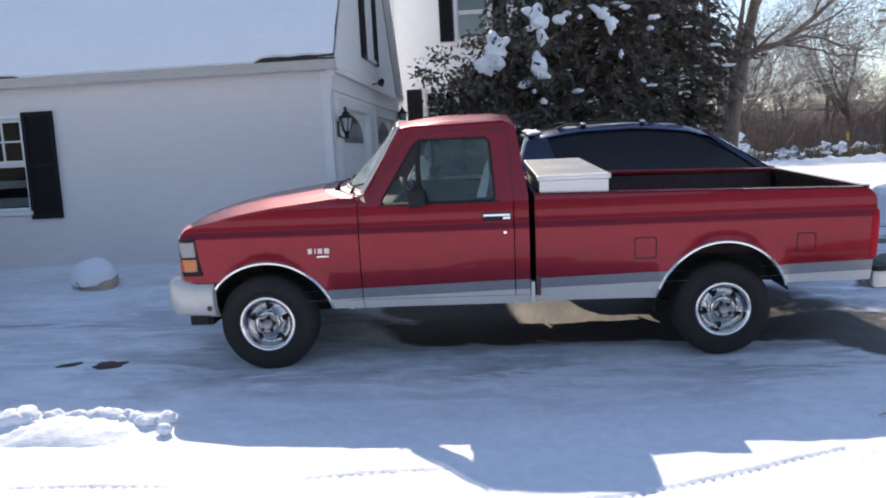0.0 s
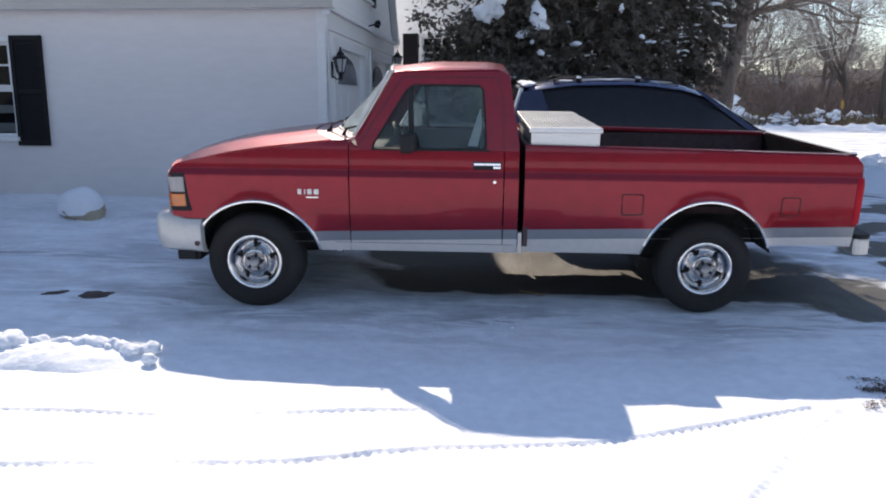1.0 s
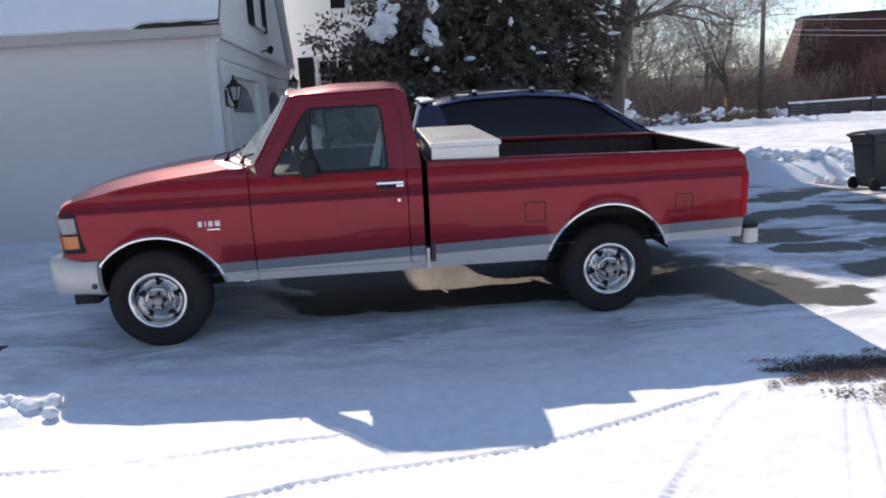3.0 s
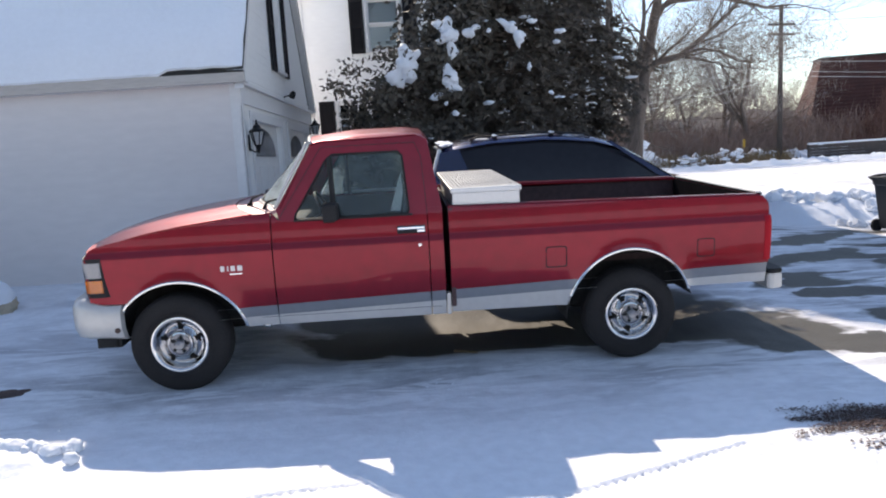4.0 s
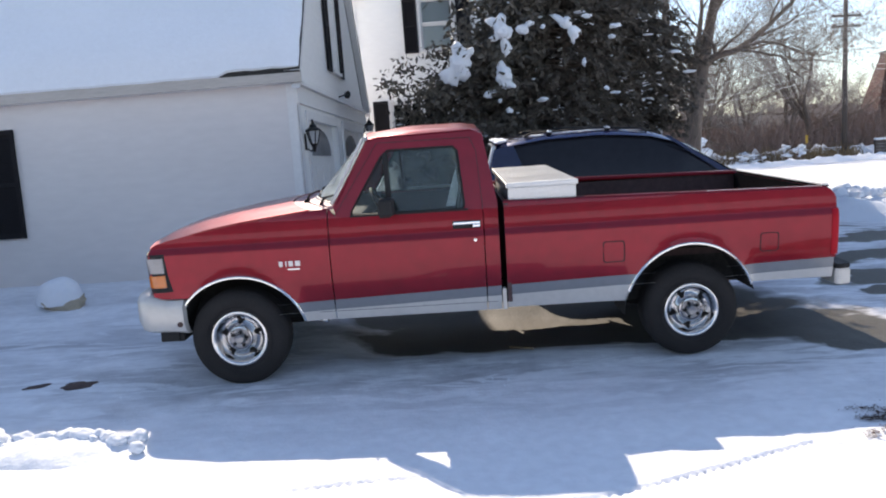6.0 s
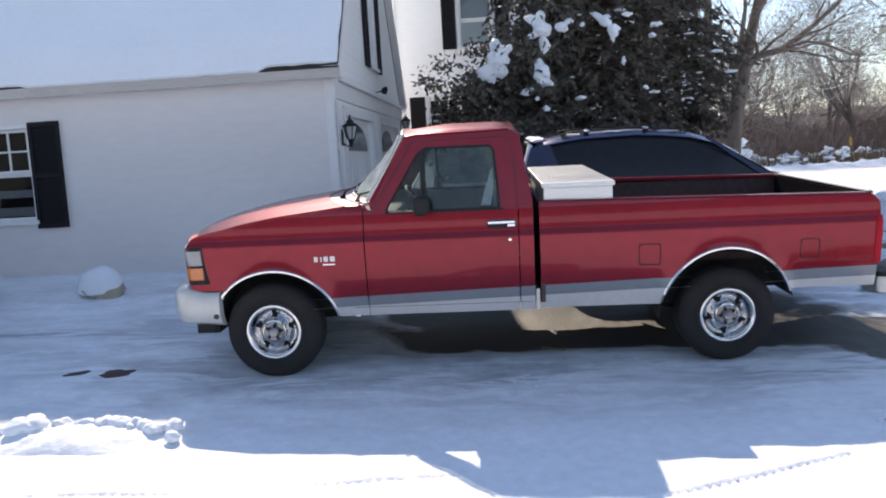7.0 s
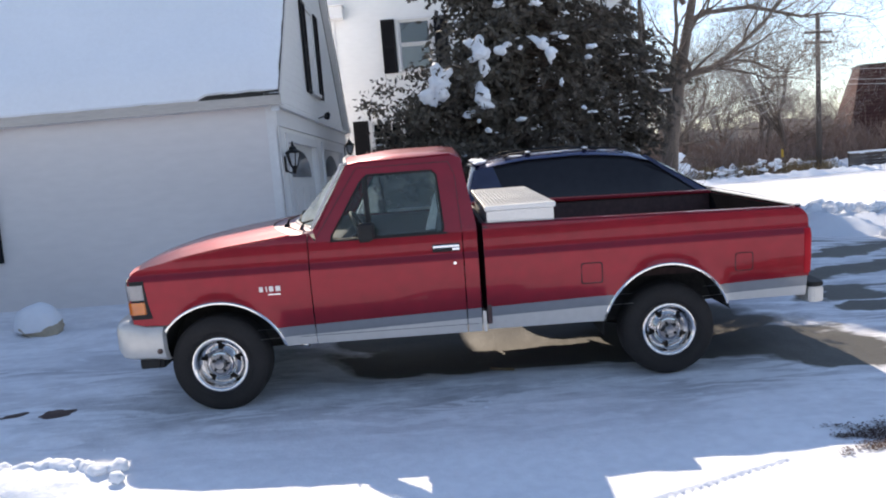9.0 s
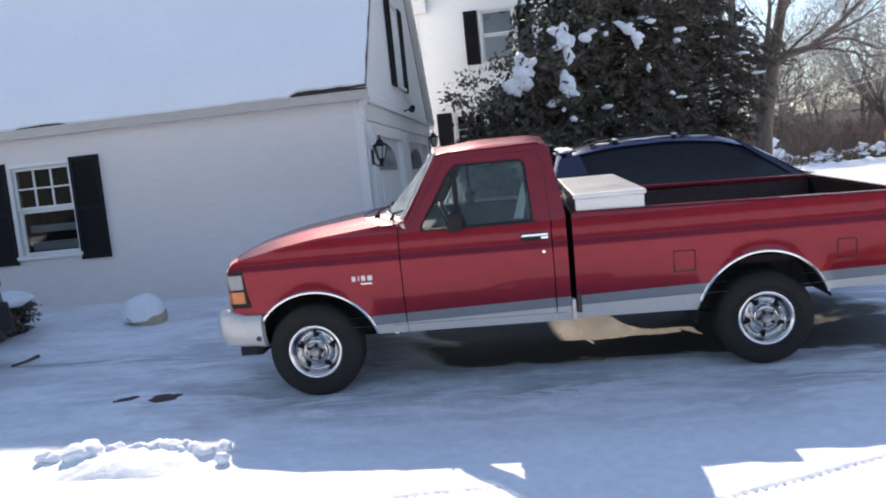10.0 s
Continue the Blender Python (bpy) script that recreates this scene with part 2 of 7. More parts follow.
def tube(name, points, radii, material, parent=None, sides=8, label=""):
    return part(name, add_tube(bmesh.new(), points, radii, sides), material, parent, label, smooth=True)


def add_lathe(bm, profile, segs=32, m=None, closed=False):
    """Turns (radius, height) points round the local y axis."""
    rings = []
    for r, h in profile:
        ring = []
        for k in range(segs):
            a = 2 * math.pi * k / segs
            v = Vector((r * math.cos(a), h, r * math.sin(a)))
            ring.append(bm.verts.new(m @ v if m else v))
        rings.append(ring)
    pairs = list(zip(rings, rings[1:])) + ([(rings[-1], rings[0])] if closed else [])
    for q, w in pairs:
        for k in range(segs):
            bm.faces.new((q[k], q[(k + 1) % segs], w[(k + 1) % segs], w[k]))
    return bm


def slab(name, front, back, material, parent=None, label="", smooth=True):
    """A closed sheet with thickness, from two equal grids of points."""
    nu, nv = len(front), len(front[0])
    verts = [p for row in front for p in row] + [p for row in back for p in row]
    o = nu * nv
    faces = []
    for i in range(nu - 1):
        for j in range(nv - 1):
            a, b, c, d = i * nv + j, (i + 1) * nv + j, (i + 1) * nv + j + 1, i * nv + j + 1
            faces += [(a, b, c, d), (o + d, o + c, o + b, o + a)]
    for i in range(nu - 1):
        for j in (0, nv - 1):
            a, b = i * nv + j, (i + 1) * nv + j
            faces.append((a, o + a, o + b, b))
    for j in range(nv - 1):
        for i in (0, nu - 1):
            a, b = i * nv + j, i * nv + j + 1
            faces.append((a, b, o + b, o + a))
    bm = bmesh.new()
    vs = [bm.verts.new(v) for v in verts]
    for f in faces:
        try:
            bm.faces.new([vs[k] for k in f])
        except ValueError:
            pass
    bmesh.ops.remove_doubles(bm, verts=bm.verts, dist=1e-5)
    ob = part(name, bm, material, parent, label)
    return smooth_by_angle(ob, 38) if smooth else ob


def extrude_poly(bm, pts, y0, y1):
    """A polygon of (x, z) points drawn out from y0 to y1."""
    a = [bm.verts.new((x, y0, z)) for x, z in pts]
    b = [bm.verts.new((x, y1, z)) for x, z in pts]
    bm.faces.new(a)
    bm.faces.new(b[::-1])
    for i in range(len(pts)):
        j = (i + 1) % len(pts)
        bm.faces.new((a[j], a[i], b[i], b[j]))
    return bm


def snow_lump(bm, c, sx, sy, sz, seed):
    """A soft uneven lump of snow."""
    geo = bmesh.ops.create_icosphere(bm, subdivisions=3, radius=1)
    for v in geo["verts"]:
        k = 1 + 0.35 * noise.noise(v.co * 1.3 + Vector((seed * 7.1, 0, 0))) + 0.16 * noise.noise(v.co * 3.7 + Vector((seed * 3.3, 1, 0)))
        v.co = Vector((v.co.x * sx * k, v.co.y * sy * k, v.co.z * sz * k)) + Vector(c)


def empty(name, m=None, label="", category="", group="", kind=""):
    e = new(name)
    if m:
        e.matrix_world = m
    return tagged(e, label, category, group, kind)


def lerp(t, xs, ys):
    return float(np.interp(t, xs, ys))


def smoothstep(a, b, x):
    t = min(max((x - a) / (b - a), 0.0), 1.0)
    return t * t * (3 - 2 * t)


# ---------------------------------------------------------------- ground
def ground_z(x, y):
    """The lie of the land: it rises gently to the house and levels out towards the street."""
    f = 1 - smoothstep(4, 13, x)
    far = 1 - smoothstep(9, 30, y)
    return 0.05 * min(max(y, -3.5), 6) * f * far - 0.0105 * min(max(x, -6), 8)


def near_line(x, y, pts):
    """Distance to a chain of points, the run along it, and the side."""
    best, run, acc = 1e9, 0.0, 0.0
    for (ax, ay), (bx, by) in zip(pts, pts[1:]):
        dx, dy = bx - ax, by - ay
        ln = math.hypot(dx, dy)
        t = min(max(((x - ax) * dx + (y - ay) * dy) / ln**2, 0), 1)
        d = math.hypot(x - ax - t * dx, y - ay - t * dy)
        if d < best:
            best, run = d, acc + t * ln
        acc += ln
    return best, run


TRACKS = [  # tyre tracks: points, half width, depth
    ([(-6.0, -1.95), (-0.04, -1.87), (0.48, -1.82), (1.4, -1.74)], 0.018, 0.020),
    ([(-6.0, -2.75), (-1.0, -2.5), (0.85, -2.29), (1.48, -2.15), (2.26, -2.05), (2.81, -1.86), (3.53, -1.56)], 0.021, 0.022),
    ([(2.4, -3.4), (2.86, -2.59), (3.45, -1.85), (3.7, -1.6)], 0.032, 0.02),
    ([(3.3, -3.4), (3.63, -2.7), (4.15, -1.81)], 0.012, 0.014),
    ([(3.45, -3.4), (3.79, -2.72), (4.25, -1.83)], 0.012, 0.014),
    ([(3.55, -3.4), (3.88, -2.74), (4.33, -1.85)], 0.012, 0.013),
]
RUTS = [  # worn wheel ruts in the drive: points, half width, depth
    ([(-9, 1.9), (-3.17, 1.64), (-1.4, 1.5), (0.4, 1.35)], 0.16, 0.03),
    ([(-9, 0.35), (-1.0, 0.15), (2.0, -0.05), (4.6, -0.15)], 0.22, 0.02),
    ([(-9, 0.0), (-1.0, -0.45), (4.2, -0.65)], 0.15, 0.012),
]


def snow_z(x, y):
    z = ground_z(x, y)
    near = math.hypot(x - 1.5, y + 0.5)
    if near > 13:
        return z + 0.05 * noise.noise((x * 0.15, y * 0.15, 3))
    z += 0.018 * noise.noise((x * 0.9, y * 0.9, 0)) + 0.009 * noise.noise((x * 3.5, y * 5, 5)) + 0.0035 * noise.noise((x * 11, y * 13, 9))
    if 0.3 < y < 2.2:
        z -= 0.07 * smoothstep(0.35, 0.8, y) * smoothstep(0.4, 1.0, x) * (1 - smoothstep(3.9, 4.8, x)) * (1 - smoothstep(1.7, 2.1, y))
    if y < 3.6:
        for pts, w, dep in RUTS:
            d, run = near_line(x, y, pts)
            if d < 2.5 * w:
                z -= dep * math.exp(-(d / w) ** 2) * (0.8 + 0.6 * noise.noise((run * 0.7, 0, 2)))
    if y < -1.3:
        for pts, w, dep in TRACKS:
            d, run = near_line(x, y, pts)
            if d < 2.2 * w:
                tread = 0.12 + 0.88 * smoothstep(-0.35, 0.35, math.sin(run * 112)) if w > 0.015 else 0.6
                fade = min(max(0.75 + 1.1 * noise.noise((run * 0.9, w * 90, 1)), 0.05), 1.2)
                z -= dep * math.exp(-((d / w) ** 6)) * tread * fade
                z += 0.25 * dep * fade * math.exp(-(((d - 1.5 * w) / (0.4 * w)) ** 2))
        # churned crust towards the bare edge
        z += 0.03 * smoothstep(2.6, 5, x) * max(0.0, noise.noise((x * 2.2, y * 2.2, 11))) * smoothstep(-1.5, -2.4, y)
    # ploughed bank against the garage wall
    if x < 0.2 and y > 2.2:
        z += 0.06 * smoothstep(2.2, 3.0, y) + 0.03 * smoothstep(3.2, 4.1, y)
    return z


def ground_mesh():
    def lines(stops):
        out = [stops[0][0]]
        for (a, _), (b, s) in zip(stops, stops[1:]):
            k = max(1, round((b - a) / s))
            out += [a + (b - a) * (i + 1) / k for i in range(k)]
        return out

    xs = lines([(-900, 0), (-100, 100), (-14, 10), (-6, 0.25), (-2.5, 0.05), (5.0, 0.017), (9, 0.08), (16, 0.4), (60, 3), (160, 10), (900, 100)])
    ys = lines([(-700, 0), (-60, 80), (-8, 6), (-3.7, 0.2), (-1.4, 0.014), (0.3, 0.04), (4.3, 0.1), (12, 0.4), (60, 3), (160, 10), (1200, 120)])
    verts = [(x, y, snow_z(x, y)) for y in ys for x in xs]
    w = len(xs)
    faces = [(j * w + i, j * w + i + 1, (j + 1) * w + i + 1, (j + 1) * w + i) for j in range(len(ys) - 1) for i in range(w - 1)]
    return verts, faces


def ground_material():
    """Packed snow, worn through to wet asphalt where wheels and sun have cleared it."""
    m = mat("trodden_snow", (0.86, 0.88, 0.92), 0.7, 0, 0.10, 3, 0.30, 38, spec=0.25)
    n, l = m.node_tree.nodes, m.node_tree.links
    p = n["Principled BSDF"]
    co = n.new("ShaderNodeTexCoord")
    wob = n.new("ShaderNodeTexNoise")
    wob.inputs["Scale"].default_value, wob.inputs["Detail"].default_value = 1.8, 7
    l.new(co.outputs["Object"], wob.inputs["Vector"])
    sub = n.new("ShaderNodeVectorMath")
    sub.operation = "MULTIPLY_ADD"
    sub.inputs[1].default_value, sub.inputs[2].default_value = (1.3, 0.7, 0), (-0.65, -0.35, 0)
    l.new(wob.outputs["Color"], sub.inputs[0])
    pos = n.new("ShaderNodeVectorMath")
    l.new(co.outputs["Object"], pos.inputs[0])
    l.new(sub.outputs[0], pos.inputs[1])
    top = None
    for cx, cy, rx, ry, turn in BARE:
        mp = n.new("ShaderNodeMapping")
        mp.vector_type = "TEXTURE"
        mp.inputs["Location"].default_value = (cx, cy, 0)
        mp.inputs["Rotation"].default_value = (0, 0, radians(turn))
        mp.inputs["Scale"].default_value = (rx, ry, 1e4)
        l.new(pos.outputs[0], mp.inputs[0])
        ln = n.new("ShaderNodeVectorMath")
        ln.operation = "LENGTH"
        l.new(mp.outputs[0], ln.inputs[0])
        r = n.new("ShaderNodeMapRange")
        r.inputs["From Min"].default_value, r.inputs["From Max"].default_value = 1.08, 0.9
        l.new(ln.outputs["Value"], r.inputs[0])
        if top is None:
            top = r.outputs[0]
        else:
            mx = n.new("ShaderNodeMath")
            mx.operation = "MAXIMUM"
            l.new(top, mx.inputs[0])
            l.new(r.outputs[0], mx.inputs[1])
            top = mx.outputs[0]
    # beyond the truck's tail the tarmac shows through in long streaks
    worn, wmap, wide = n.new("ShaderNodeTexNoise"), n.new("ShaderNodeMapping"), n.new("ShaderNodeMapRange")
    wmap.inputs["Scale"].default_value = (0.30, 1.25, 1)
    wmap.inputs["Rotation"].default_value = (0, 0, radians(-14))
    worn.inputs["Scale"].default_value, worn.inputs["Detail"].default_value, worn.inputs["Roughness"].default_value = 1.5, 7, 0.55
    l.new(co.outputs["Object"], wmap.inputs[0])
    l.new(wmap.outputs[0], worn.inputs["Vector"])
    wide.inputs["From Min"].default_value, wide.inputs["From Max"].default_value = 0.53, 0.58
    l.new(worn.outputs["Fac"], wide.inputs[0])
    zone = n.new("ShaderNodeMapping")
    zone.vector_type = "TEXTURE"
    zone.inputs["Location"].default_value, zone.inputs["Scale"].default_value = (7.6, 3.2, 0), (2.9, 3.3, 1e4)
    l.new(pos.outputs[0], zone.inputs[0])
    zl, zr, zm, zx = n.new("ShaderNodeVectorMath"), n.new("ShaderNodeMapRange"), n.new("ShaderNodeMath"), n.new("ShaderNodeMath")
    zl.operation, zm.operation, zx.operation = "LENGTH", "MULTIPLY", "MAXIMUM"
    zr.inputs["From Min"].default_value, zr.inputs["From Max"].default_value = 1.05, 0.9
    l.new(zone.outputs[0], zl.inputs[0])
    l.new(zl.outputs["Value"], zr.inputs[0])
    l.new(zr.outputs[0], zm.inputs[0])
    l.new(wide.outputs[0], zm.inputs[1])
    l.new(zm.outputs[0], zx.inputs[0])
    l.new(top, zx.inputs[1])
    top = zx.outputs[0]
    grit = n.new("ShaderNodeTexNoise")
    grit.inputs["Scale"].default_value, grit.inputs["Detail"].default_value = 90, 4
    l.new(co.outputs["Object"], grit.inputs["Vector"])
    tar = n.new("ShaderNodeMix")
    tar.data_type = "RGBA"
    tar.inputs["A"].default_value, tar.inputs["B"].default_value = (0.045, 0.043, 0.041, 1), (0.13, 0.12, 0.10, 1)
    l.new(grit.outputs["Fac"], tar.inputs["Factor"])
    # streaks of grey ice where the drive was scraped and driven on
    streak, smap = n.new("ShaderNodeTexNoise"), n.new("ShaderNodeMapping")
    smap.inputs["Scale"].default_value = (0.55, 1.35, 1)
    smap.inputs["Rotation"].default_value = (0, 0, radians(3))
    streak.inputs["Scale"].default_value, streak.inputs["Detail"].default_value, streak.inputs["Roughness"].default_value = 1.5, 9, 0.68
    l.new(co.outputs["Object"], smap.inputs[0])
    l.new(smap.outputs[0], streak.inputs["Vector"])
    ice = n.new("ShaderNodeMapRange")
    ice.inputs["From Min"].default_value, ice.inputs["From Max"].default_value = 0.38, 0.62
    l.new(streak.outputs["Fac"], ice.inputs[0])
    drive = n.new("ShaderNodeSeparateXYZ")
    l.new(co.outputs["Object"], drive.inputs[0])
    lane = n.new("ShaderNodeMapRange")
    lane.inputs["From Min"].default_value, lane.inputs["From Max"].default_value = -1.3, 0.05
    l.new(drive.outputs["Y"], lane.inputs[0])
    amount = n.new("ShaderNodeMath")
    amount.operation = "MULTIPLY"
    l.new(ice.outputs[0], amount.inputs[0])
    reach, both = n.new("ShaderNodeMapRange"), n.new("ShaderNodeMath")
    both.operation = "MULTIPLY"
    reach.inputs["From Min"].default_value, reach.inputs["From Max"].default_value, reach.inputs["To Min"].default_value = -2.6, -0.6, 0.35
    l.new(drive.outputs["X"], reach.inputs[0])
    l.new(lane.outputs[0], both.inputs[0])
    l.new(reach.outputs[0], both.inputs[1])
    l.new(both.outputs[0], amount.inputs[1])
    rut = n.new("ShaderNodeMapping")
    rut.vector_type = "TEXTURE"
    rut.inputs["Location"].default_value, rut.inputs["Rotation"].default_value, rut.inputs["Scale"].default_value = (-3.4, 1.62, 0), (0, 0, radians(-4.5)), (4.2, 0.20, 1e4)
    rpos = n.new("ShaderNodeVectorMath")
    rpos.operation = "MULTIPLY_ADD"
    rpos.inputs[1].default_value = (0.12, 0.25, 1)
    l.new(sub.outputs[0], rpos.inputs[0])
    l.new(co.outputs["Object"], rpos.inputs[2])
    l.new(rpos.outputs[0], rut.inputs[0])
    rl, rr2, rx2 = n.new("ShaderNodeVectorMath"), n.new("ShaderNodeMapRange"), n.new("ShaderNodeMath")
    rl.operation, rx2.operation = "LENGTH", "MAXIMUM"
    rr2.inputs["From Min"].default_value, rr2.inputs["From Max"].default_value, rr2.inputs["To Max"].default_value = 1.2, 0.2, 0.9
    l.new(rut.outputs[0], rl.inputs[0])
    l.new(rl.outputs["Value"], rr2.inputs[0])
    l.new(rr2.outputs[0], rx2.inputs[0])
    l.new(amount.outputs[0], rx2.inputs[1])
    amount = rx2
    icy = n.new("ShaderNodeMix")
    icy.data_type = "RGBA"
    # thin drifts of dry powder lie over the ice
    powder, pmap, pr, pm = n.new("ShaderNodeTexNoise"), n.new("ShaderNodeMapping"), n.new("ShaderNodeMapRange"), n.new("ShaderNodeMath")
    pmap.inputs["Scale"].default_value, pmap.inputs["Rotation"].default_value = (0.8, 3.4, 1), (0, 0, radians(8))
    powder.inputs["Scale"].default_value, powder.inputs["Detail"].default_value, powder.inputs["Roughness"].default_value, powder.inputs["Distortion"].default_value = 1.7, 8, 0.66, 0.6
    l.new(co.outputs["Object"], pmap.inputs[0])
    l.new(pmap.outputs[0], powder.inputs["Vector"])
    pr.inputs["From Min"].default_value, pr.inputs["From Max"].default_value, pr.inputs["To Min"].default_value, pr.inputs["To Max"].default_value = 0.50, 0.58, 1.0, 0.12
    l.new(powder.outputs["Fac"], pr.inputs[0])
    pm.operation = "MULTIPLY"
    l.new(amount.outputs[0], pm.inputs[0])
    l.new(pr.outputs[0], pm.inputs[1])
    amount = pm
    icy.inputs["B"].default_value = (0.42, 0.425, 0.455, 1)
    l.new(amount.outputs[0], icy.inputs["Factor"])
    l.new(p.inputs["Base Color"].links[0].from_socket, icy.inputs["A"])
    old = icy.outputs["Result"]
    mix = n.new("ShaderNodeMix")
    mix.data_type = "RGBA"
    l.new(top, mix.inputs["Factor"])
    l.new(old, mix.inputs["A"])
    l.new(tar.outputs["Result"], mix.inputs["B"])
    l.new(mix.outputs["Result"], p.inputs["Base Color"])
    rough = n.new("ShaderNodeMapRange")
    rough.inputs["To Min"].default_value, rough.inputs["To Max"].default_value = 0.7, 0.6
    l.new(top, rough.inputs[0])
    l.new(rough.outputs[0], p.inputs["Roughness"])
    return m


BARE = [  # bare asphalt: middle, half lengths, turn
    (5.0, 0.12, 0.55, 0.24, -6), (2.12, 1.15, 1.46, 0.60, -3), (1.95, 1.9, 1.3, 0.5, 0), (3.3, 1.6, 1.6, 0.85, 0), (4.6, 0.75, 0.75, 0.55, -8), (4.0, 0.75, 1.2, 0.3, 0),
    (6.6, 0.75, 0.8, 0.5, 10), (5.9, 2.3, 0.5, 0.35, 20), (6.0, 1.75, 0.6, 0.16, 12), (6.6, 3.6, 1.3, 0.3, 25), (7.6, 5.2, 1.5, 0.25, 30),
    (10.3, 4.9, 1.5, 0.5, 10), (8.2, 3.2, 1.2, 0.3, 15), (7.4, 1.9, 0.9, 0.22, 10),
]
gv, gf = ground_mesh()
ground = mesh_ob("ground", gv, gf, ground_material(), smooth=True)
tagged(ground, "packed snow over an asphalt drive with tyre tracks and bare patches", "ground", kind="structure")

# ---------------------------------------------------------------- pickup truck
W2 = 2.0  # width
HUB_F, HUB_R, HUB_Z = 0.0, 3.378, 0.345


def side_y(z):
    return lerp(z, [0.42, 0.46, 0.52, 0.60, 0.66, 0.72, 0.78, 0.86, 0.95, 1.005, 1.014, 1.054, 1.064, 1.10, 1.15, 1.19, 1.22, 1.25, 1.30],
                [0.088, 0.074, 0.058, 0.039, 0.027, 0.017, 0.010, 0.003, 0.000, -0.003, -0.001, 0.015, 0.017, 0.0185, 0.0215, 0.0255, 0.0300, 0.0365, 0.062])


def arch_f(x):
    u = (x - 0.03) / (0.48 if x > 0.03 else 0.50)
    return 0.345 + 0.47 * math.sqrt(max(0, 1 - u * u)) if abs(u) < 1 else 0.0


def arch_r(x):
    u = (x - 3.36) / 0.475
    return 0.345 + 0.516 * math.sqrt(max(0, 1 - u * u)) if abs(u) < 1 else 0.0


def flare(x, z):
    out = 0.0
    for cx, a, b in ((0.03, 0.47, 0.47), (3.36, 0.475, 0.516)):
        d = math.hypot((x - cx) / a, (z - 0.345) / b) - 1
        if z > 0.345 and d < 0.26:
            out = max(out, 0.022 * (1 - max(d, 0) / 0.26) ** 2)
    return out


def red_line(x):
    return 0.588 + 0.0265 * (x - 0.5)


def fender_top(x):
    return lerp(x, [-0.60, -0.56, -0.45, -0.2, 0.1, 0.45, 0.80], [1.03, 1.085, 1.115, 1.160, 1.205, 1.245, 1.285])


def bed_top(x):
    """Upper edge of the bed side, rounded off at the tail."""
    u = min(max(0.0, (x - 4.325) / 0.09), 1.0)
    return 1.243 - 0.0185 * (x - 2.018) - 0.09 * (1 - math.sqrt(1 - u * u))


def xs_between(a, b, n, marks=()):
    return sorted({round(a + (b - a) * i / n, 4) for i in range(n + 1)} | {round(m, 4) for m in marks if a < m < b})


def body_panel(name, x0, x1, lo, hi, material, truck, nx=50, nz=10, marks=(), zs=(), label="", thick=0.012, push=0.0):
    """A panel of the truck's flank and its twin on the far side."""
    cols = xs_between(x0, x1, nx, marks)
    for far in (False, True):
        front, back = [], []
        for x in cols:
            a, b = lo(x), hi(x)
            a = min(a, b)
            c = min(max(a, 0.97), b)
            rows = [a + (c - a) * k / nz for k in range(nz + 1)] + [min(max(zz, c), b) for zz in (1.0, 1.008, 1.013, 1.018, 1.023, 1.030, 1.040, 1.048, 1.053, 1.06, 1.10, 1.15, 1.19, 1.22, 1.24)] + [b]
            f = [(x, side_y(z) - flare(x, z) - push, z) for z in rows]
            g = [(x, y + thick, z) for x, y, z in f]
            if far:
                f, g = [(x, W2 - y, z) for x, y, z in f], [(x, W2 - y, z) for x, y, z in g]
            front.append(f)
            back.append(g)
        slab(name, front, back, material, truck, label)


def arch_marks(cx, a):
    return [cx + a * math.cos(math.pi * k / 36) for k in range(37)]


def arch_trim(truck, cx, a_l, a_r, b, t0, t1):
    for far in (False, True):
        bm = bmesh.new()
        n = 40
        ring = []
        for k in range(n + 1):
            t = radians(t0 + (t1 - t0) * k / n)
            a = a_r if math.cos(t) > 0 else a_l
            row = []
            for r, out in ((-0.008, 0.028), (-0.005, 0.032), (0.006, 0.032), (0.012, 0.026), (0.012, -0.01), (-0.008, -0.01)):
                x, z = cx + (a + r) * math.cos(t), 0.345 + (b + r) * math.sin(t)
                y = side_y(z) - out
                row.append(bm.verts.new((x, W2 - y if far else y, z)))
            ring.append(row)
        for p, q in zip(ring, ring[1:]):
            for k in range(6):
                bm.faces.new((p[k], p[(k + 1) % 6], q[(k + 1) % 6], q[k]))
        bm.faces.new(ring[0])
        bm.faces.new(ring[-1][::-1])
        smooth_by_angle(part("arch_trim", bm, CHROME, truck, "bright metal wheel arch trim"), 40)


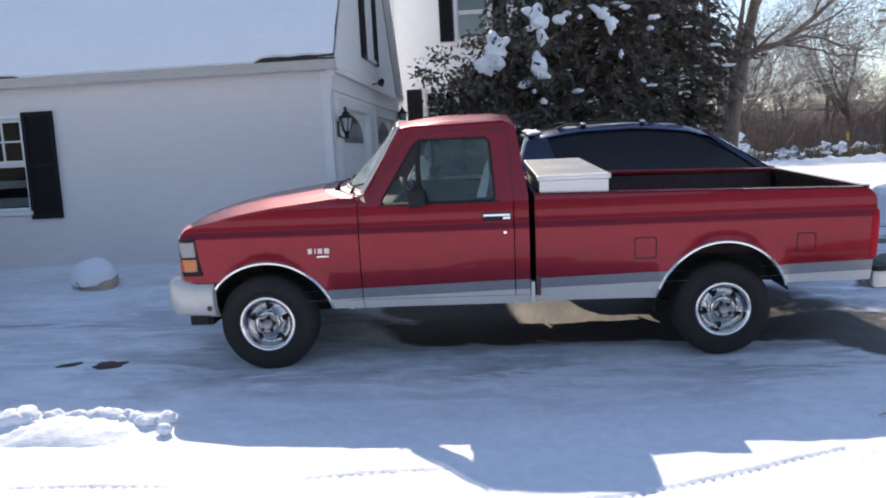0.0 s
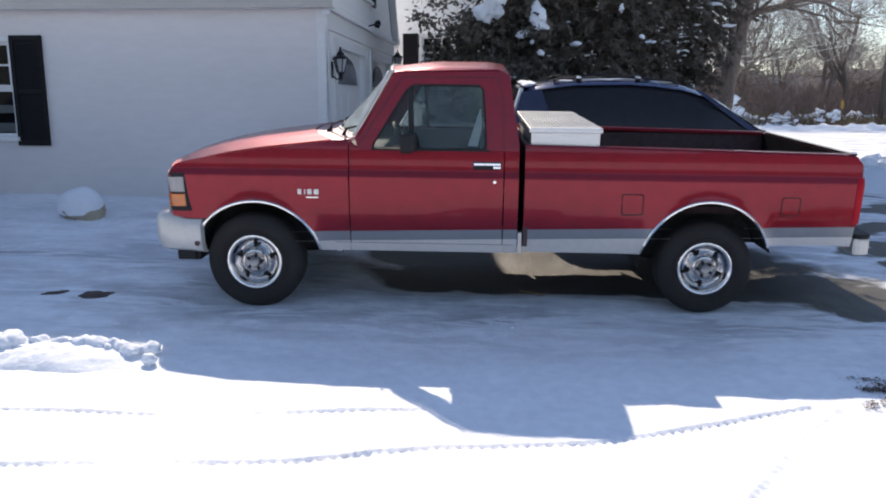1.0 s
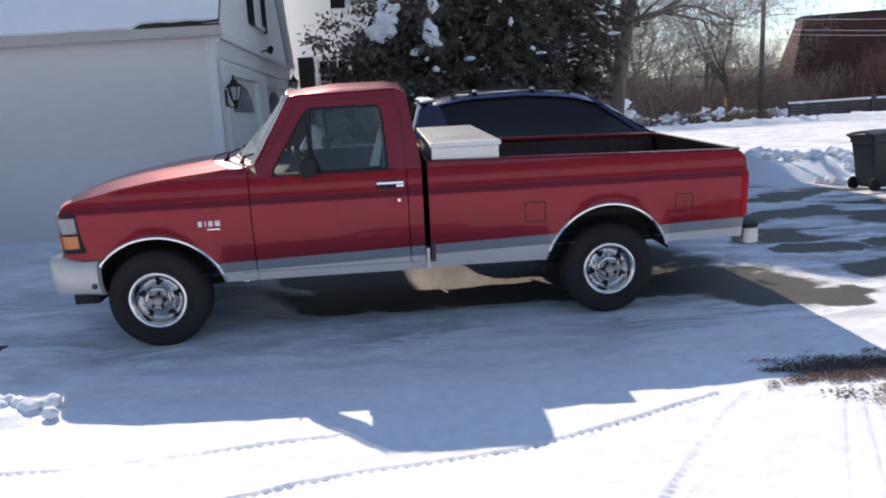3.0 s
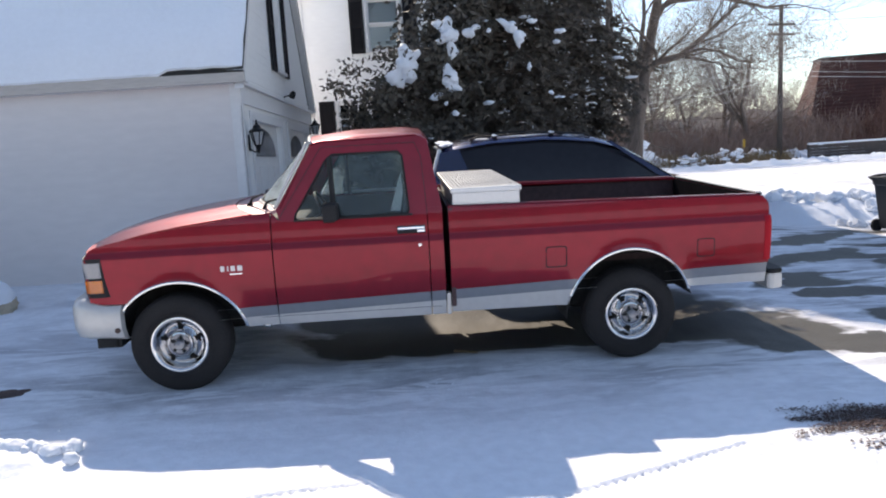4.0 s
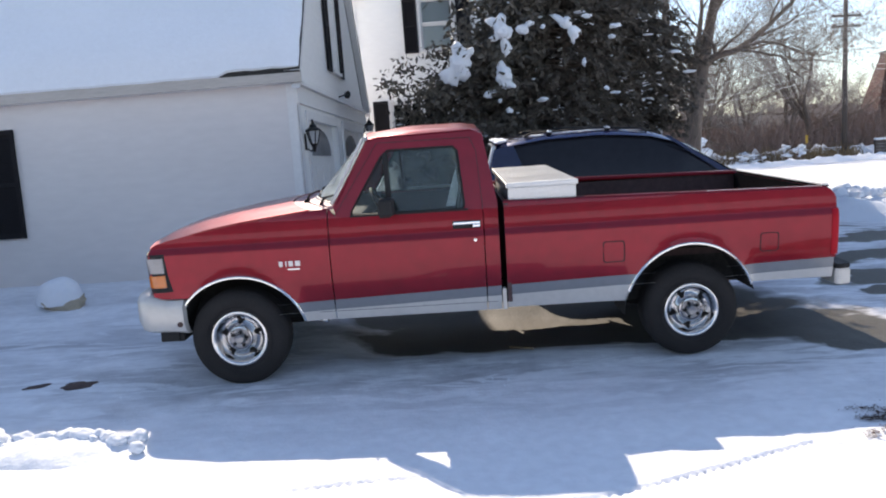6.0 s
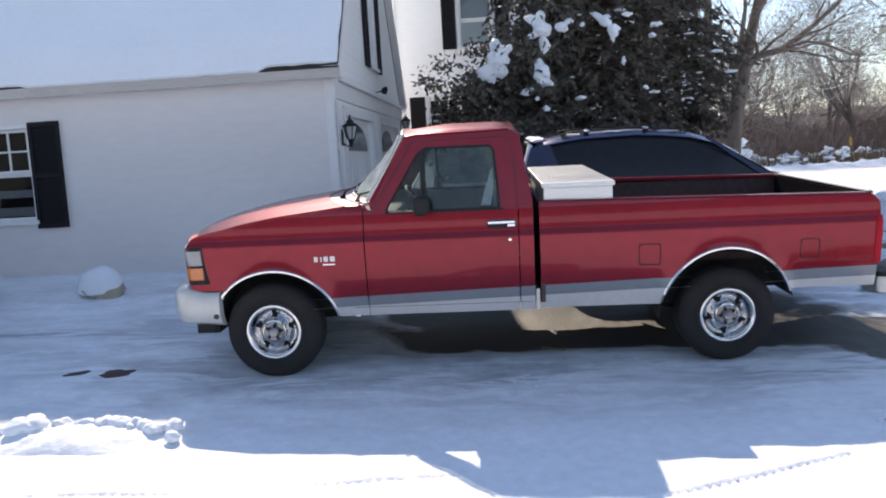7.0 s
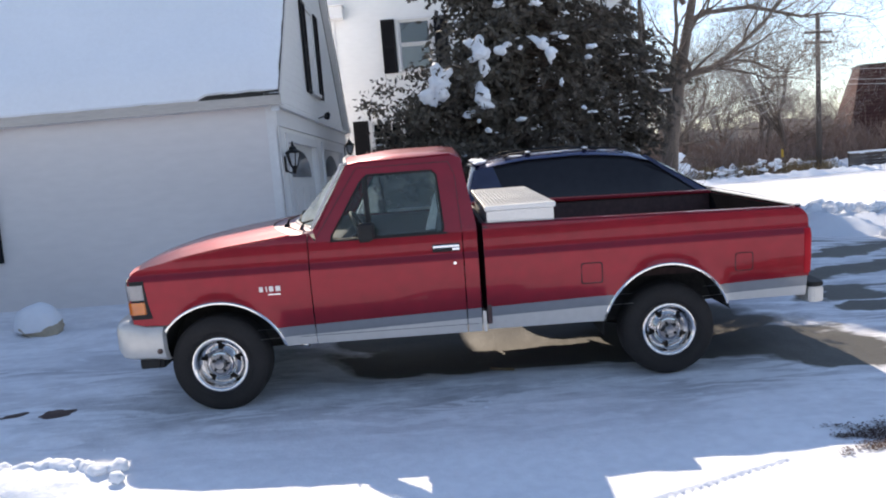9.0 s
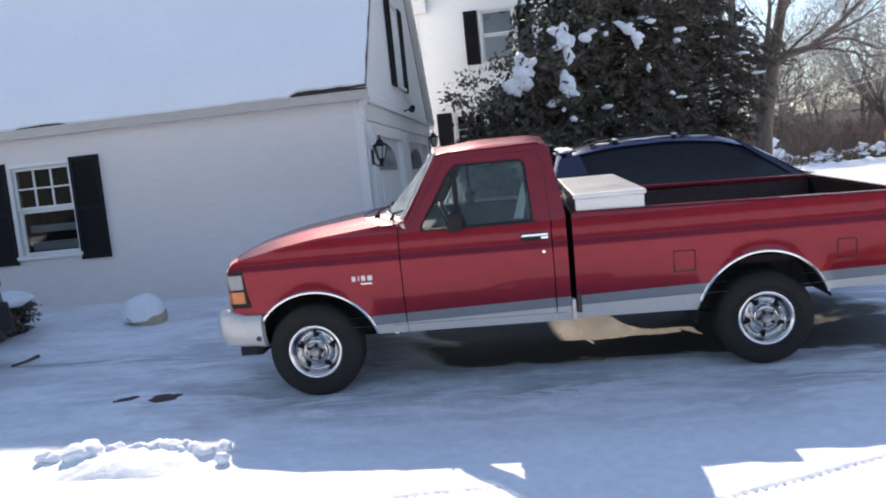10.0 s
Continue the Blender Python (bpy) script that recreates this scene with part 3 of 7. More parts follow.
def wheel(truck, cx, far, turn):
    """Steel wheel with five windows, five nuts and a cap, in a wide tyre."""
    s = -1 if far else 1
    deep = 0.03 if cx < 1 else 0.075
    y0 = W2 - deep if far else deep
    hub = empty("wheel")
    hub.parent = truck
    hub.matrix_local = Matrix.Translation((cx, y0, HUB_Z)) @ pose(0, 0, 0, 0, turn, 180 if far else 0) @ Matrix.Scale(1.0 if cx < 1 else 0.965, 4)
    R = 0.366
    bm = bmesh.new()
    prof = [(0.196, 0.03), (0.203, 0.002), (0.222, -0.016), (0.258, -0.028), (0.300, -0.024), (0.330, -0.010), (0.350, 0.008), (R, 0.040),
            (R, 0.085), (R - 0.008, 0.088), (R - 0.008, 0.096), (R, 0.099), (R, 0.135), (R - 0.008, 0.138), (R - 0.008, 0.146), (R, 0.149),
            (R, 0.180), (0.345, 0.200), (0.325, 0.220), (0.28, 0.228), (0.2, 0.22)]
    add_lathe(bm, prof, 64)
    # worn tread blocks at the shoulder
    for k in range(64):
        a = 2 * math.pi * k / 64
        m = Matrix.Rotation(-a, 4, "Y") @ Matrix.Translation((0.349, 0.018, 0))
        add_box(bm, (-0.010, -0.012, -0.012), (0.001, 0.012, 0.012), 0, m)
    # raised ring on the sidewall
    add_lathe(bm, [(0.236, -0.018), (0.238, -0.026), (0.246, -0.029), (0.248, -0.024)], 64)
    tyre = part("tyre", bm, RUBBER, hub, "black rubber tyre with worn tread")
    smooth_by_angle(tyre, 40)
    bm = bmesh.new()
    add_lathe(bm, [(0.190, 0.10), (0.174, 0.06), (0.175, 0.030), (0.178, 0.010), (0.186, -0.006), (0.198, -0.012), (0.207, -0.009), (0.208, 0.004), (0.199, 0.02)], 64)
    rim = smooth_by_angle(part("rim", bm, CHROME, hub, "bright steel wheel rim"), 50)
    # dished centre with five windows
    bm = bmesh.new()
    rad = [0.176, 0.168, 0.158, 0.142, 0.126, 0.108, 0.092, 0.078]
    dep = [0.030, 0.046, 0.054, 0.056, 0.052, 0.042, 0.024, 0.016]
    segs = 60
    grid = [[bm.verts.new((r * math.cos(2 * math.pi * k / segs), d, r * math.sin(2 * math.pi * k / segs))) for k in range(segs)] for r, d in zip(rad, dep)]
    for i in range(len(rad) - 1):
        for k in range(segs):
            inside = (k % 12) in ((2, 3, 4, 5) if i == 3 else (3, 4, 5) if i == 4 else (4, 5) if i == 2 else ())
            if not inside:
                bm.faces.new((grid[i][k], grid[i][(k + 1) % segs], grid[i + 1][(k + 1) % segs], grid[i + 1][k]))
    bmesh.ops.solidify(bm, geom=bm.faces[:], thickness=0.006)
    smooth_by_angle(part("wheel_disc", bm, STEEL, hub, "bright dished wheel centre with five windows"), 45)
    bm = bmesh.new()
    add_lathe(bm, [(0.0001, 0.075), (0.17, 0.09), (0.19, 0.10)], 40)
    part("brake_drum", bm, UNDER, hub, "dark brake behind the wheel")
    bm = bmesh.new()
    add_lathe(bm, [(0.080, 0.018), (0.074, 0.004), (0.062, 0.000), (0.046, 0.006), (0.041, -0.006), (0.037, -0.024), (0.030, -0.032), (0.014, -0.030), (0.0001, -0.028)], 40)
    smooth_by_angle(part("hub_cap", bm, HUBCAP, hub, "dark metal hub cap"), 40)
    part("hub_ring", add_lathe(bmesh.new(), [(0.094, 0.024), (0.089, 0.006), (0.082, 0.004), (0.076, 0.012)], 40), STEEL, hub, "bright ring round the hub")
    for k in range(5):
        a = 2 * math.pi * (k + 0.25) / 5
        bm = bmesh.new()
        add_lathe(bm, [(0.013, 0.010), (0.013, -0.008), (0.008, -0.014), (0.0001, -0.015)], 6, Matrix.Translation((0.057 * math.cos(a), 0, 0.057 * math.sin(a))))
        part("wheel_nut", bm, BLACK, hub)
    return hub


def outline_groove(name, truck, x0, x1, z0, z1, r=0.02, label=""):
    """The narrow dark gap round a flap in the flank."""
    pts = []
    for cx, cz, a0 in ((x1 - r, z1 - r, 0), (x0 + r, z1 - r, 90), (x0 + r, z0 + r, 180), (x1 - r, z0 + r, 270)):
        pts += [(cx + r * math.cos(radians(a0 + 15 * k)), cz + r * math.sin(radians(a0 + 15 * k))) for k in range(7)]
    path = [(x, side_y(z) - flare(x, z) - 0.0012, z) for x, z in pts]
    bm = bmesh.new()
    n = len(path)
    for i in range(n):
        a, b = Vector(path[i]), Vector(path[(i + 1) % n])
        c = Vector(((x0 + x1) / 2, 0, (z0 + z1) / 2))
        ia, ib = a.lerp(Vector((c.x, a.y, c.z)), 0.10), b.lerp(Vector((c.x, b.y, c.z)), 0.10)
        vs = [bm.verts.new(v) for v in (a, b, ib, ia)]
        bm.faces.new(vs)
    bmesh.ops.remove_doubles(bm, verts=bm.verts, dist=1e-5)
    bmesh.ops.solidify(bm, geom=bm.faces[:], thickness=0.002)
    part(name, bm, BLACK, truck, label)


def upper_y(z):
    return lerp(z, [1.2, 1.77, 1.84], [0.028, 0.150, 0.175])


def ring_frame(name, outer, inner, yfun, material, parent, thick=0.03, label=""):
    """A frame between two chains of as many (x, z) points, on both flanks."""
    for far in (False, True):
        bm = bmesh.new()
        loops = []
        for pts, dy in ((outer, 0), (inner, 0.0), (inner, thick), (outer, thick)):
            loops.append([bm.verts.new((x, (W2 - yfun(z) - dy) if far else yfun(z) + dy, z)) for x, z in pts])
        n = len(outer)
        for a in range(4):
            p, q = loops[a], loops[(a + 1) % 4]
            for i in range(n):
                j = (i + 1) % n
                bm.faces.new((p[i], p[j], q[j], q[i]))
        part(name, bm, material, parent, label)


def pickup():
    truck = empty("pickup_truck", pose(0, 0, 0, 2.8, 0.6, 0), "dark red regular-cab pickup truck with silver lower trim on snow", "pickup truck")
    FM, RM = arch_marks(0.03, 0.499), arch_marks(3.36, 0.475)
    # flanks
    body_panel("fender", -0.60, 0.728, lambda x: max(arch_f(x), 0.675 if x < -0.3 else red_line(x)), fender_top, RED, truck, 40, 16, FM, label="dark red front fender")
    body_panel("door", 0.736, 1.862, red_line, lambda x: 1.205 if x > 0.80 else fender_top(x) - 0.075 * smoothstep(0.736, 0.80, x), RED, truck, 24, 18, label="dark red cab door")
    body_panel("cab_corner", 1.870, 1.974, red_line, lambda x: 1.25, RED, truck, 4, 16, label="dark red rear cab corner")
    body_panel("bed_side", 2.018, 4.415, lambda x: max(arch_r(x), red_line(x)), bed_top, RED, truck, 60, 18, RM + [4.335, 4.35, 4.362, 4.375, 4.388, 4.398, 4.406, 4.411], label="dark red bed side")
    for nm, m, d0, d1, lab in (("upper_stripe", GREY, 0.076, 0.0, "grey painted stripe"), ("rocker_trim", SILVER, 0.16, 0.077, "silver lower body trim")):
        for x0, x1 in ((0.30, 0.728), (0.736, 1.862), (1.870, 1.974), (2.018, 3.10), (3.62, 4.405)):
            def low(x, d0=d0):
                bottom = 0.438 if x < 2 else 0.450 if x < 3.3 else 0.540
                return max(arch_f(x), arch_r(x), red_line(x) - d0 if d0 < 0.1 else bottom)

            def top(x, d1=d1):
                return red_line(x) - d1
            mk = [x for x in FM + RM if x0 < x < x1]
            body_panel(nm, x0, x1, low, top, m, truck, 8, 4, mk, label=lab, push=0.002)
    arch_trim(truck, 0.03, 0.50, 0.48, 0.47, 12, 143)
    arch_trim(truck, 3.36, 0.475, 0.475, 0.516, 20, 160)
    # wheel wells and underbody
    for cx, a, b in ((0.03, 0.485, 0.475), (3.36, 0.485, 0.525)):
        for far in (False, True):
            bm = bmesh.new()
            rows = []
            for y in (0.03, 0.42):
                rows.append([bm.verts.new((cx + a * math.cos(math.pi * k / 24), W2 - y if far else y, 0.345 + b * math.sin(math.pi * k / 24))) for k in range(2, 25)])
            for k in range(22):
                bm.faces.new((rows[0][k], rows[0][k + 1], rows[1][k + 1], rows[1][k]))
            bm.faces.new(rows[1])
            part("wheel_well", bm, UNDER, truck, "dark inner wheel well")
    box("frame_rail", (-0.45, 0.48, 0.46), (4.0, 0.56, 0.58), UNDER, truck)
    box("frame_rail", (-0.45, 1.44, 0.46), (4.0, 1.52, 0.58), UNDER, truck)
    box("engine_block", (-0.42, 0.52, 0.36), (0.62, 1.48, 1.02), UNDER, truck, 0.03)
    box("transmission", (0.62, 0.86, 0.34), (1.5, 1.14, 0.60), UNDER, truck, 0.05)
    box("fuel_tank", (1.95, 0.56, 0.36), (2.85, 0.95, 0.62), UNDER, truck, 0.05)
    tube("rear_axle", [(3.378, 0.2, 0.345), (3.378, 1.8, 0.345)], 0.05, UNDER, truck)
    tube("front_axle", [(0, 0.2, 0.33), (0, 1.8, 0.33)], 0.045, UNDER, truck)
    tube("exhaust_pipe", [(0.9, 1.2, 0.36), (2.6, 1.25, 0.36), (3.1, 1.6, 0.40), (4.0, 1.85, 0.40)], 0.03, UNDER, truck)
    tube("drive_shaft", [(1.5, 1.0, 0.42), (3.3, 1.0, 0.36)], 0.04, UNDER, truck)
    # hood, cowl and nose
    def hood_pt(u, v):
        y = 0.055 + v * (W2 - 0.11)
        c = 1 - (2 * v - 1) ** 2
        x0, x1 = -0.575 - 0.17 * c, 0.60 - 0.27 * c
        x = x0 + (x1 - x0) * u
        edge = fender_top(-0.575 + 1.175 * u)
        z = edge + 0.012 + 0.010 * c ** 0.6 - 0.05 * (1 - u) ** 6
        # raised centre panel
        z += 0.007 * smoothstep(0.10, 0.17, v) * smoothstep(0.90, 0.83, v)
        return x, y, z
    U, V = [i / 24 for i in range(25)], [0, 0.01, 0.03, 0.06, 0.09, 0.12, 0.15, 0.18, 0.25, 0.35, 0.5, 0.65, 0.75, 0.82, 0.85, 0.88, 0.91, 0.94, 0.97, 0.99, 1]
    top = [[hood_pt(u, v) for v in V] for u in U]
    slab("hood", top, [[(x, y, z - 0.02) for x, y, z in r] for r in top], RED, truck, "dark red hood lit by the sun")
    cw = []
    for u in (0, 0.3, 0.7, 1):
        row = []
        for v in V:
            y = 0.055 + v * (W2 - 0.11)
            c = 1 - (2 * v - 1) ** 2
            x0, x1 = 0.606 - 0.27 * c, 0.80 - 0.27 * c
            row.append((x0 + (x1 - x0) * u, y, fender_top(0.62) + 0.006 + 0.014 * c ** 0.6 + 0.028 * u - 0.012 * math.sin(math.pi * u)))
        cw.append(row)
    slab("cowl", cw, [[(x, y, z - 0.02) for x, y, z in r] for r in cw], GLINTRED, truck, "red cowl paled by a painted glint, below the windscreen")
    bm = bmesh.new()
    for v0, v1 in ((0.0, 1.0),):
        nose = []
        for k in range(15):
            v = k / 14
            y = 0.02 + v * (W2 - 0.04)
            c = 1 - (2 * v - 1) ** 2
            x = -0.60 - 0.15 * c ** 0.7
            nose.append([(x + 0.02, y, 0.68), (x, y, 0.74), (x, y, 1.0), (x + 0.02, y, 1.05 + 0.02 * c)])
    slab("front_panel", nose, [[(x + 0.05, y, z) for x, y, z in r] for r in nose], RED, truck, "dark red front panel")
    bm = bmesh.new()
    box("grille", (-0.775, 0.45, 0.77), (-0.70, 1.55, 0.99), CHROME, truck, 0.012, "bright grille frame")
    for k in range(5):
        box("grille_slat", (-0.785, 0.48, 0.79 + 0.04 * k), (-0.76, 1.52, 0.805 + 0.04 * k), BLACK, truck, 0.003)
    for far in (False, True):
        f = (lambda y: W2 - y) if far else (lambda y: y)
        # wrap-round lamp: clear above, amber below, dark surround
        for nm, z0, z1, m, lab, out in (("headlamp_surround", 0.735, 1.018, BLACK, "black headlamp surround", 0.004), ("headlamp", 0.880, 0.990, CLEAR, "clear headlamp lens", 0.011), ("turn_signal", 0.772, 0.862, AMBER, "amber turn signal lens", 0.011)):
            lean = 0.035
            path = [(-0.505, -0.002), (-0.535, -0.006), (-0.585, -0.002), (-0.612, 0.02), (-0.65, 0.12), (-0.69, 0.30), (-0.71, 0.43)]
            if nm == "headlamp_surround":
                path = [(-0.487, 0.0)] + path[:-1] + [(-0.715, 0.45)]
            fr, bk = [], []
            for x, y in path:
                dx, dy = (-out if x < -0.6 else 0), (-out if y < 0.05 else -out * 0.3)
                fr.append([(x + dx + lean * (1 - (z - 0.74) / 0.28) * (0.4 if y < 0.05 else 0), f(y + dy), z) for z in (z0, z0 + 0.008, z1 - 0.008, z1)])
                bk.append([(p[0] + 0.03, f(y + 0.02), p[2]) for p in fr[-1]])
            slab(nm, fr, bk, m, truck, lab)
    # front bumper
    path = [(-0.395, 0.005), (-0.50, -0.014), (-0.62, -0.016), (-0.69, -0.006), (-0.735, 0.03), (-0.765, 0.12), (-0.80, 0.4), (-0.825, 1.0), (-0.80, 1.6), (-0.765, 1.88), (-0.735, 1.97), (-0.69, 2.006), (-0.62, 2.016), (-0.50, 2.014), (-0.395, 1.995)]
    prof = [(0.05, 0.425), (0.022, 0.445), (0.0, 0.52), (0.0, 0.615), (0.010, 0.64), (0.028, 0.665), (0.06, 0.672)]
    fr, bk = [], []
    for x, y in path:
        sx = 1 if x < -0.62 else 0.3
        sgn = 1 if y < 1 else -1
        fr.append([(x + d * sx, y + sgn * d * (1 if not 0.1 < y < 1.9 else 0.2), z + (0.05 * smoothstep(-0.55, -0.66, x) if z > 0.6 else 0.02 * smoothstep(-0.55, -0.39, x) * -1)) for d, z in prof])
        bk.append([(p[0] + 0.05 * sx, p[1] + sgn * (0.04 if not 0.1 < y < 1.9 else 0), p[2]) for p in fr[-1]])
    slab("front_bumper", fr, bk, SILVER, truck, "silver painted front bumper with a rust spot")
    part("rust_spot", add_lathe(bmesh.new(), [(0.0001, -0.004), (0.018, -0.003), (0.022, 0.004)], 12, Matrix.Translation((-0.425, -0.002, 0.485))), SOIL, truck, "rusty hole in the bumper end")
    box("front_valance", (-0.60, 0.05, 0.345), (-0.42, 0.25, 0.44), BLACK, truck, 0.01, "black lower valance")
    box("front_valance", (-0.60, 1.75, 0.345), (-0.42, 1.95, 0.44), BLACK, truck, 0.01, "black lower valance")
    # cab
    outer = [(0.775, 1.292), (1.055, 1.752), (1.13, 1.768), (1.82, 1.775), (1.895, 1.735), (1.974, 1.25), (1.974, 1.203), (0.80, 1.203)]
    inner = [(0.905, 1.245), (1.135, 1.620), (1.195, 1.672), (1.675, 1.672), (1.712, 1.635), (1.742, 1.245), (1.728, 1.208), (0.90, 1.208)]
    ring_frame("window_frame", outer, inner, upper_y, RED, truck, 0.035, "dark red cab side frame")
    seal = [(0.922, 1.248), (1.148, 1.612), (1.203, 1.657), (1.668, 1.657), (1.697, 1.630), (1.726, 1.248), (1.714, 1.221), (0.915, 1.221)]
    ring_frame("window_seal", inner, seal, lambda z: upper_y(z) + 0.006, BLACK, truck, 0.02, "black window seal")
    for far in (False, True):
        f = (lambda y: W2 - y) if far else (lambda y: y)
        a, b = [(0.915, 1.221), (1.148, 1.612), (1.165, 1.626), (1.165, 1.221)], [(1.195, 1.221), (1.195, 1.65), (1.203, 1.657), (1.668, 1.657), (1.697, 1.63), (1.726, 1.248), (1.714, 1.221)]
        for nm, pts in (("vent_window", a), ("door_window", b)):
            bm = bmesh.new()
            bm.faces.new([bm.verts.new((x, f(upper_y(z) + 0.018), z)) for x, z in pts])
            bmesh.ops.solidify(bm, geom=bm.faces[:], thickness=0.004)
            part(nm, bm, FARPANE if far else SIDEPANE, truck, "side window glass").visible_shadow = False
        bm = bmesh.new()
        add_tube(bm, [(1.19, f(upper_y(1.215) + 0.012), 1.215), (1.175, f(upper_y(1.645) + 0.012), 1.645)], 0.021, 6)
        part("window_divider", bm, BLACK, truck, "black window divider bar")
        # seam of the door in the frame
        bm = bmesh.new()
        for p, q in (((1.866, 1.205), (1.842, 1.62)), ((1.842, 1.62), (1.80, 1.722)), ((1.80, 1.722), (1.12, 1.722)), ((1.12, 1.722), (0.80, 1.24))):
            add_tube(bm, [(p[0], f(upper_y(p[1]) - 0.0005), p[1]), (q[0], f(upper_y(q[1]) + 0.0005), q[1])], 0.003, 4)
        part("door_seam", bm, UNDER, truck)
        # drip rail
        bm = bmesh.new()
        add_tube(bm, [(0.80, f(0.05), 1.30), (1.048, f(0.146), 1.741), (1.13, f(0.150), 1.760), (1.82, f(0.150), 1.777)], 0.009, 6)
        part("drip_rail", bm, RED, truck)
    rf = []
    for i in range(17):
        u = i / 16
        row = []
        for v in V:
            c = 1 - (2 * v - 1) ** 2
            y = 0.150 + v * (W2 - 0.30)
            x = 1.035 - 0.05 * c + u * (1.86 - 1.035 + 0.05 * c)
            z = 1.738 + 0.034 * smoothstep(-0.02, 0.45, u) - 0.018 * smoothstep(0.86, 1, u) + 0.058 * c ** 0.45
            row.append((x, y, z))
        rf.append(row)
    slab("roof", rf, [[(x, y, z - 0.03) for x, y, z in r] for r in rf], RED, truck, "dark red cab roof catching the sun")
    rr = []
    for i in range(5):
        u = i / 4
        rr.append([(1.845 + 0.04 * u + 0.02 * math.sin(u * 2), 0.155 + v * (W2 - 0.31), 1.754 + 0.058 * (1 - (2 * v - 1) ** 2) ** 0.45 - 0.05 * u) for v in V])
    slab("roof_edge", rr, [[(x - 0.02, y, z - 0.01) for x, y, z in r] for r in rr], RED, truck)
    # windscreen with pale surround
    def screen(u, v):
        c = 1 - (2 * v - 1) ** 2
        return 0.80 - 0.27 * c + u * (0.248 + 0.205 * c), 0.075 + 0.085 * u + v * (W2 - 0.15 - 0.17 * u), 1.29 + 0.014 * c ** 0.6 + u * (0.460 + 0.026 * c)
    ws = [[screen(0.04 + 0.92 * i / 8, 0.02 + 0.96 * k / 16) for k in range(17)] for i in range(9)]
    slab("windscreen", ws, [[(x + 0.004, y, z - 0.004) for x, y, z in r] for r in ws], SCREEN, truck, "clear raked windscreen").visible_shadow = False
    bm = bmesh.new()
    edge = [(0.762 + 0.258 * i / 8, upper_y(1.30 + 0.46 * i / 8) + 0.004, 1.30 + 0.46 * i / 8) for i in range(9)]
    for pts in (edge, [(x, W2 - y, z) for x, y, z in edge]):
        add_tube(bm, pts, 0.011, 8)
    for pts in ( [screen(1.0, k / 16) for k in range(17)], [screen(0.0, k / 16) for k in range(17)]):
        add_tube(bm, pts, 0.017, 8)
    part("windscreen_trim", bm, SILVER, truck, "bright windscreen surround", True)
    for y0 in (0.55, 1.25):
        bm = bmesh.new()
        add_tube(bm, [(0.50, y0, 1.29), (0.53, y0 - 0.06, 1.345), (0.66, y0 - 0.34, 1.40)], [0.012, 0.009, 0.006], 6)
        add_tube(bm, [(0.62, y0 + 0.0, 1.37), (0.68, y0 - 0.42, 1.37)], 0.007, 6)
        add_lathe(bm, [(0.0001, 0.03), (0.022, 0.02), (0.022, -0.02)], 10, Matrix.Translation((0.50, y0, 1.29)))
        part("wiper", bm, BLACK, truck, "black wiper arm")
    tube("wiper", [(0.655, 0.24, 1.285), (0.70, 0.16, 1.345), (0.78, 0.12, 1.365)], [0.012, 0.009, 0.006], BLACK, truck, 6, "black wiper arm")
    # cab back and inside
    box("cab_back", (1.94, 0.06, 0.50), (1.97, 1.94, 1.27), RED, truck, 0.006)
    for y0, y1, z0 in ((0.165, 0.35, 1.27), (1.65, 1.835, 1.27), (0.35, 1.65, 1.68)):
        xb = 1.965 - 0.135 * (z0 - 1.27)
        part("cab_back_panel", extrude_poly(bmesh.new(), [(xb - 0.05, z0), (xb, z0), (1.893, 1.74), (1.85, 1.762)], y0, y1), RED, truck)
    bm = bmesh.new()
    bm.faces.new([bm.verts.new(p) for p in ((1.945, 0.35, 1.27), (1.945, 1.65, 1.27), (1.90, 1.65, 1.68), (1.90, 0.35, 1.68))])
    bmesh.ops.solidify(bm, geom=bm.faces[:], thickness=0.004)
    part("rear_window", bm, PANE, truck, "clear rear cab window").visible_shadow = False
    box("cab_floor", (0.60, 0.06, 0.50), (1.95, 1.94, 0.56), CABIN, truck)
    box("firewall", (0.56, 0.06, 0.50), (0.60, 1.94, 1.22), UNDER, truck)
    box("dashboard", (0.66, 0.10, 1.00), (0.98, 1.90, 1.225), CABIN, truck, 0.03, "dark grey dashboard")
    for y in (0.055, 1.915):
        box("door_card", (0.74, y, 0.62), (1.85, y + 0.03, 1.2), CABIN, truck, 0.008, "grey inner door panel")
    box("seat_cushion", (1.30, 0.15, 0.72), (1.85, 1.85, 0.96), SEAT, truck, 0.05, "grey cloth bench seat")
    bm = add_box(bmesh.new(), (-0.07, -0.85, 0), (0.07, 0.85, 0.58), 0.05, pose(1.74, 1.0, 0.90, 0, 9, 0))
    part("seat_back", bm, SEAT, truck, "grey cloth seat back")
    bm = bmesh.new()
    extrude_poly(bm, [(1.60, 1.225), (1.672, 1.225), (1.70, 1.36), (1.69, 1.50), (1.665, 1.44)], 0.16, 0.20)
    part("belt_guide", bm, PALE, truck, "pale seat belt beside the seat")
    bm = bmesh.new()
    sw = Matrix.Translation((1.10, 0.55, 1.19)) @ Matrix.Rotation(radians(62), 4, "Y")
    pts = [sw @ Vector((0.19 * math.cos(k * math.pi / 16), 0.19 * math.sin(k * math.pi / 16), 0)) for k in range(33)]
    add_tube(bm, pts, 0.014, 6, False)
    add_tube(bm, [sw @ Vector((0, -0.18, 0)), sw @ Vector((0, 0.18, 0))], 0.014, 6)
    add_tube(bm, [sw @ Vector((0, 0, 0)), (0.95, 0.55, 1.12)], 0.03, 6)
    part("steering_wheel", bm, BLACK, truck, "black steering wheel")
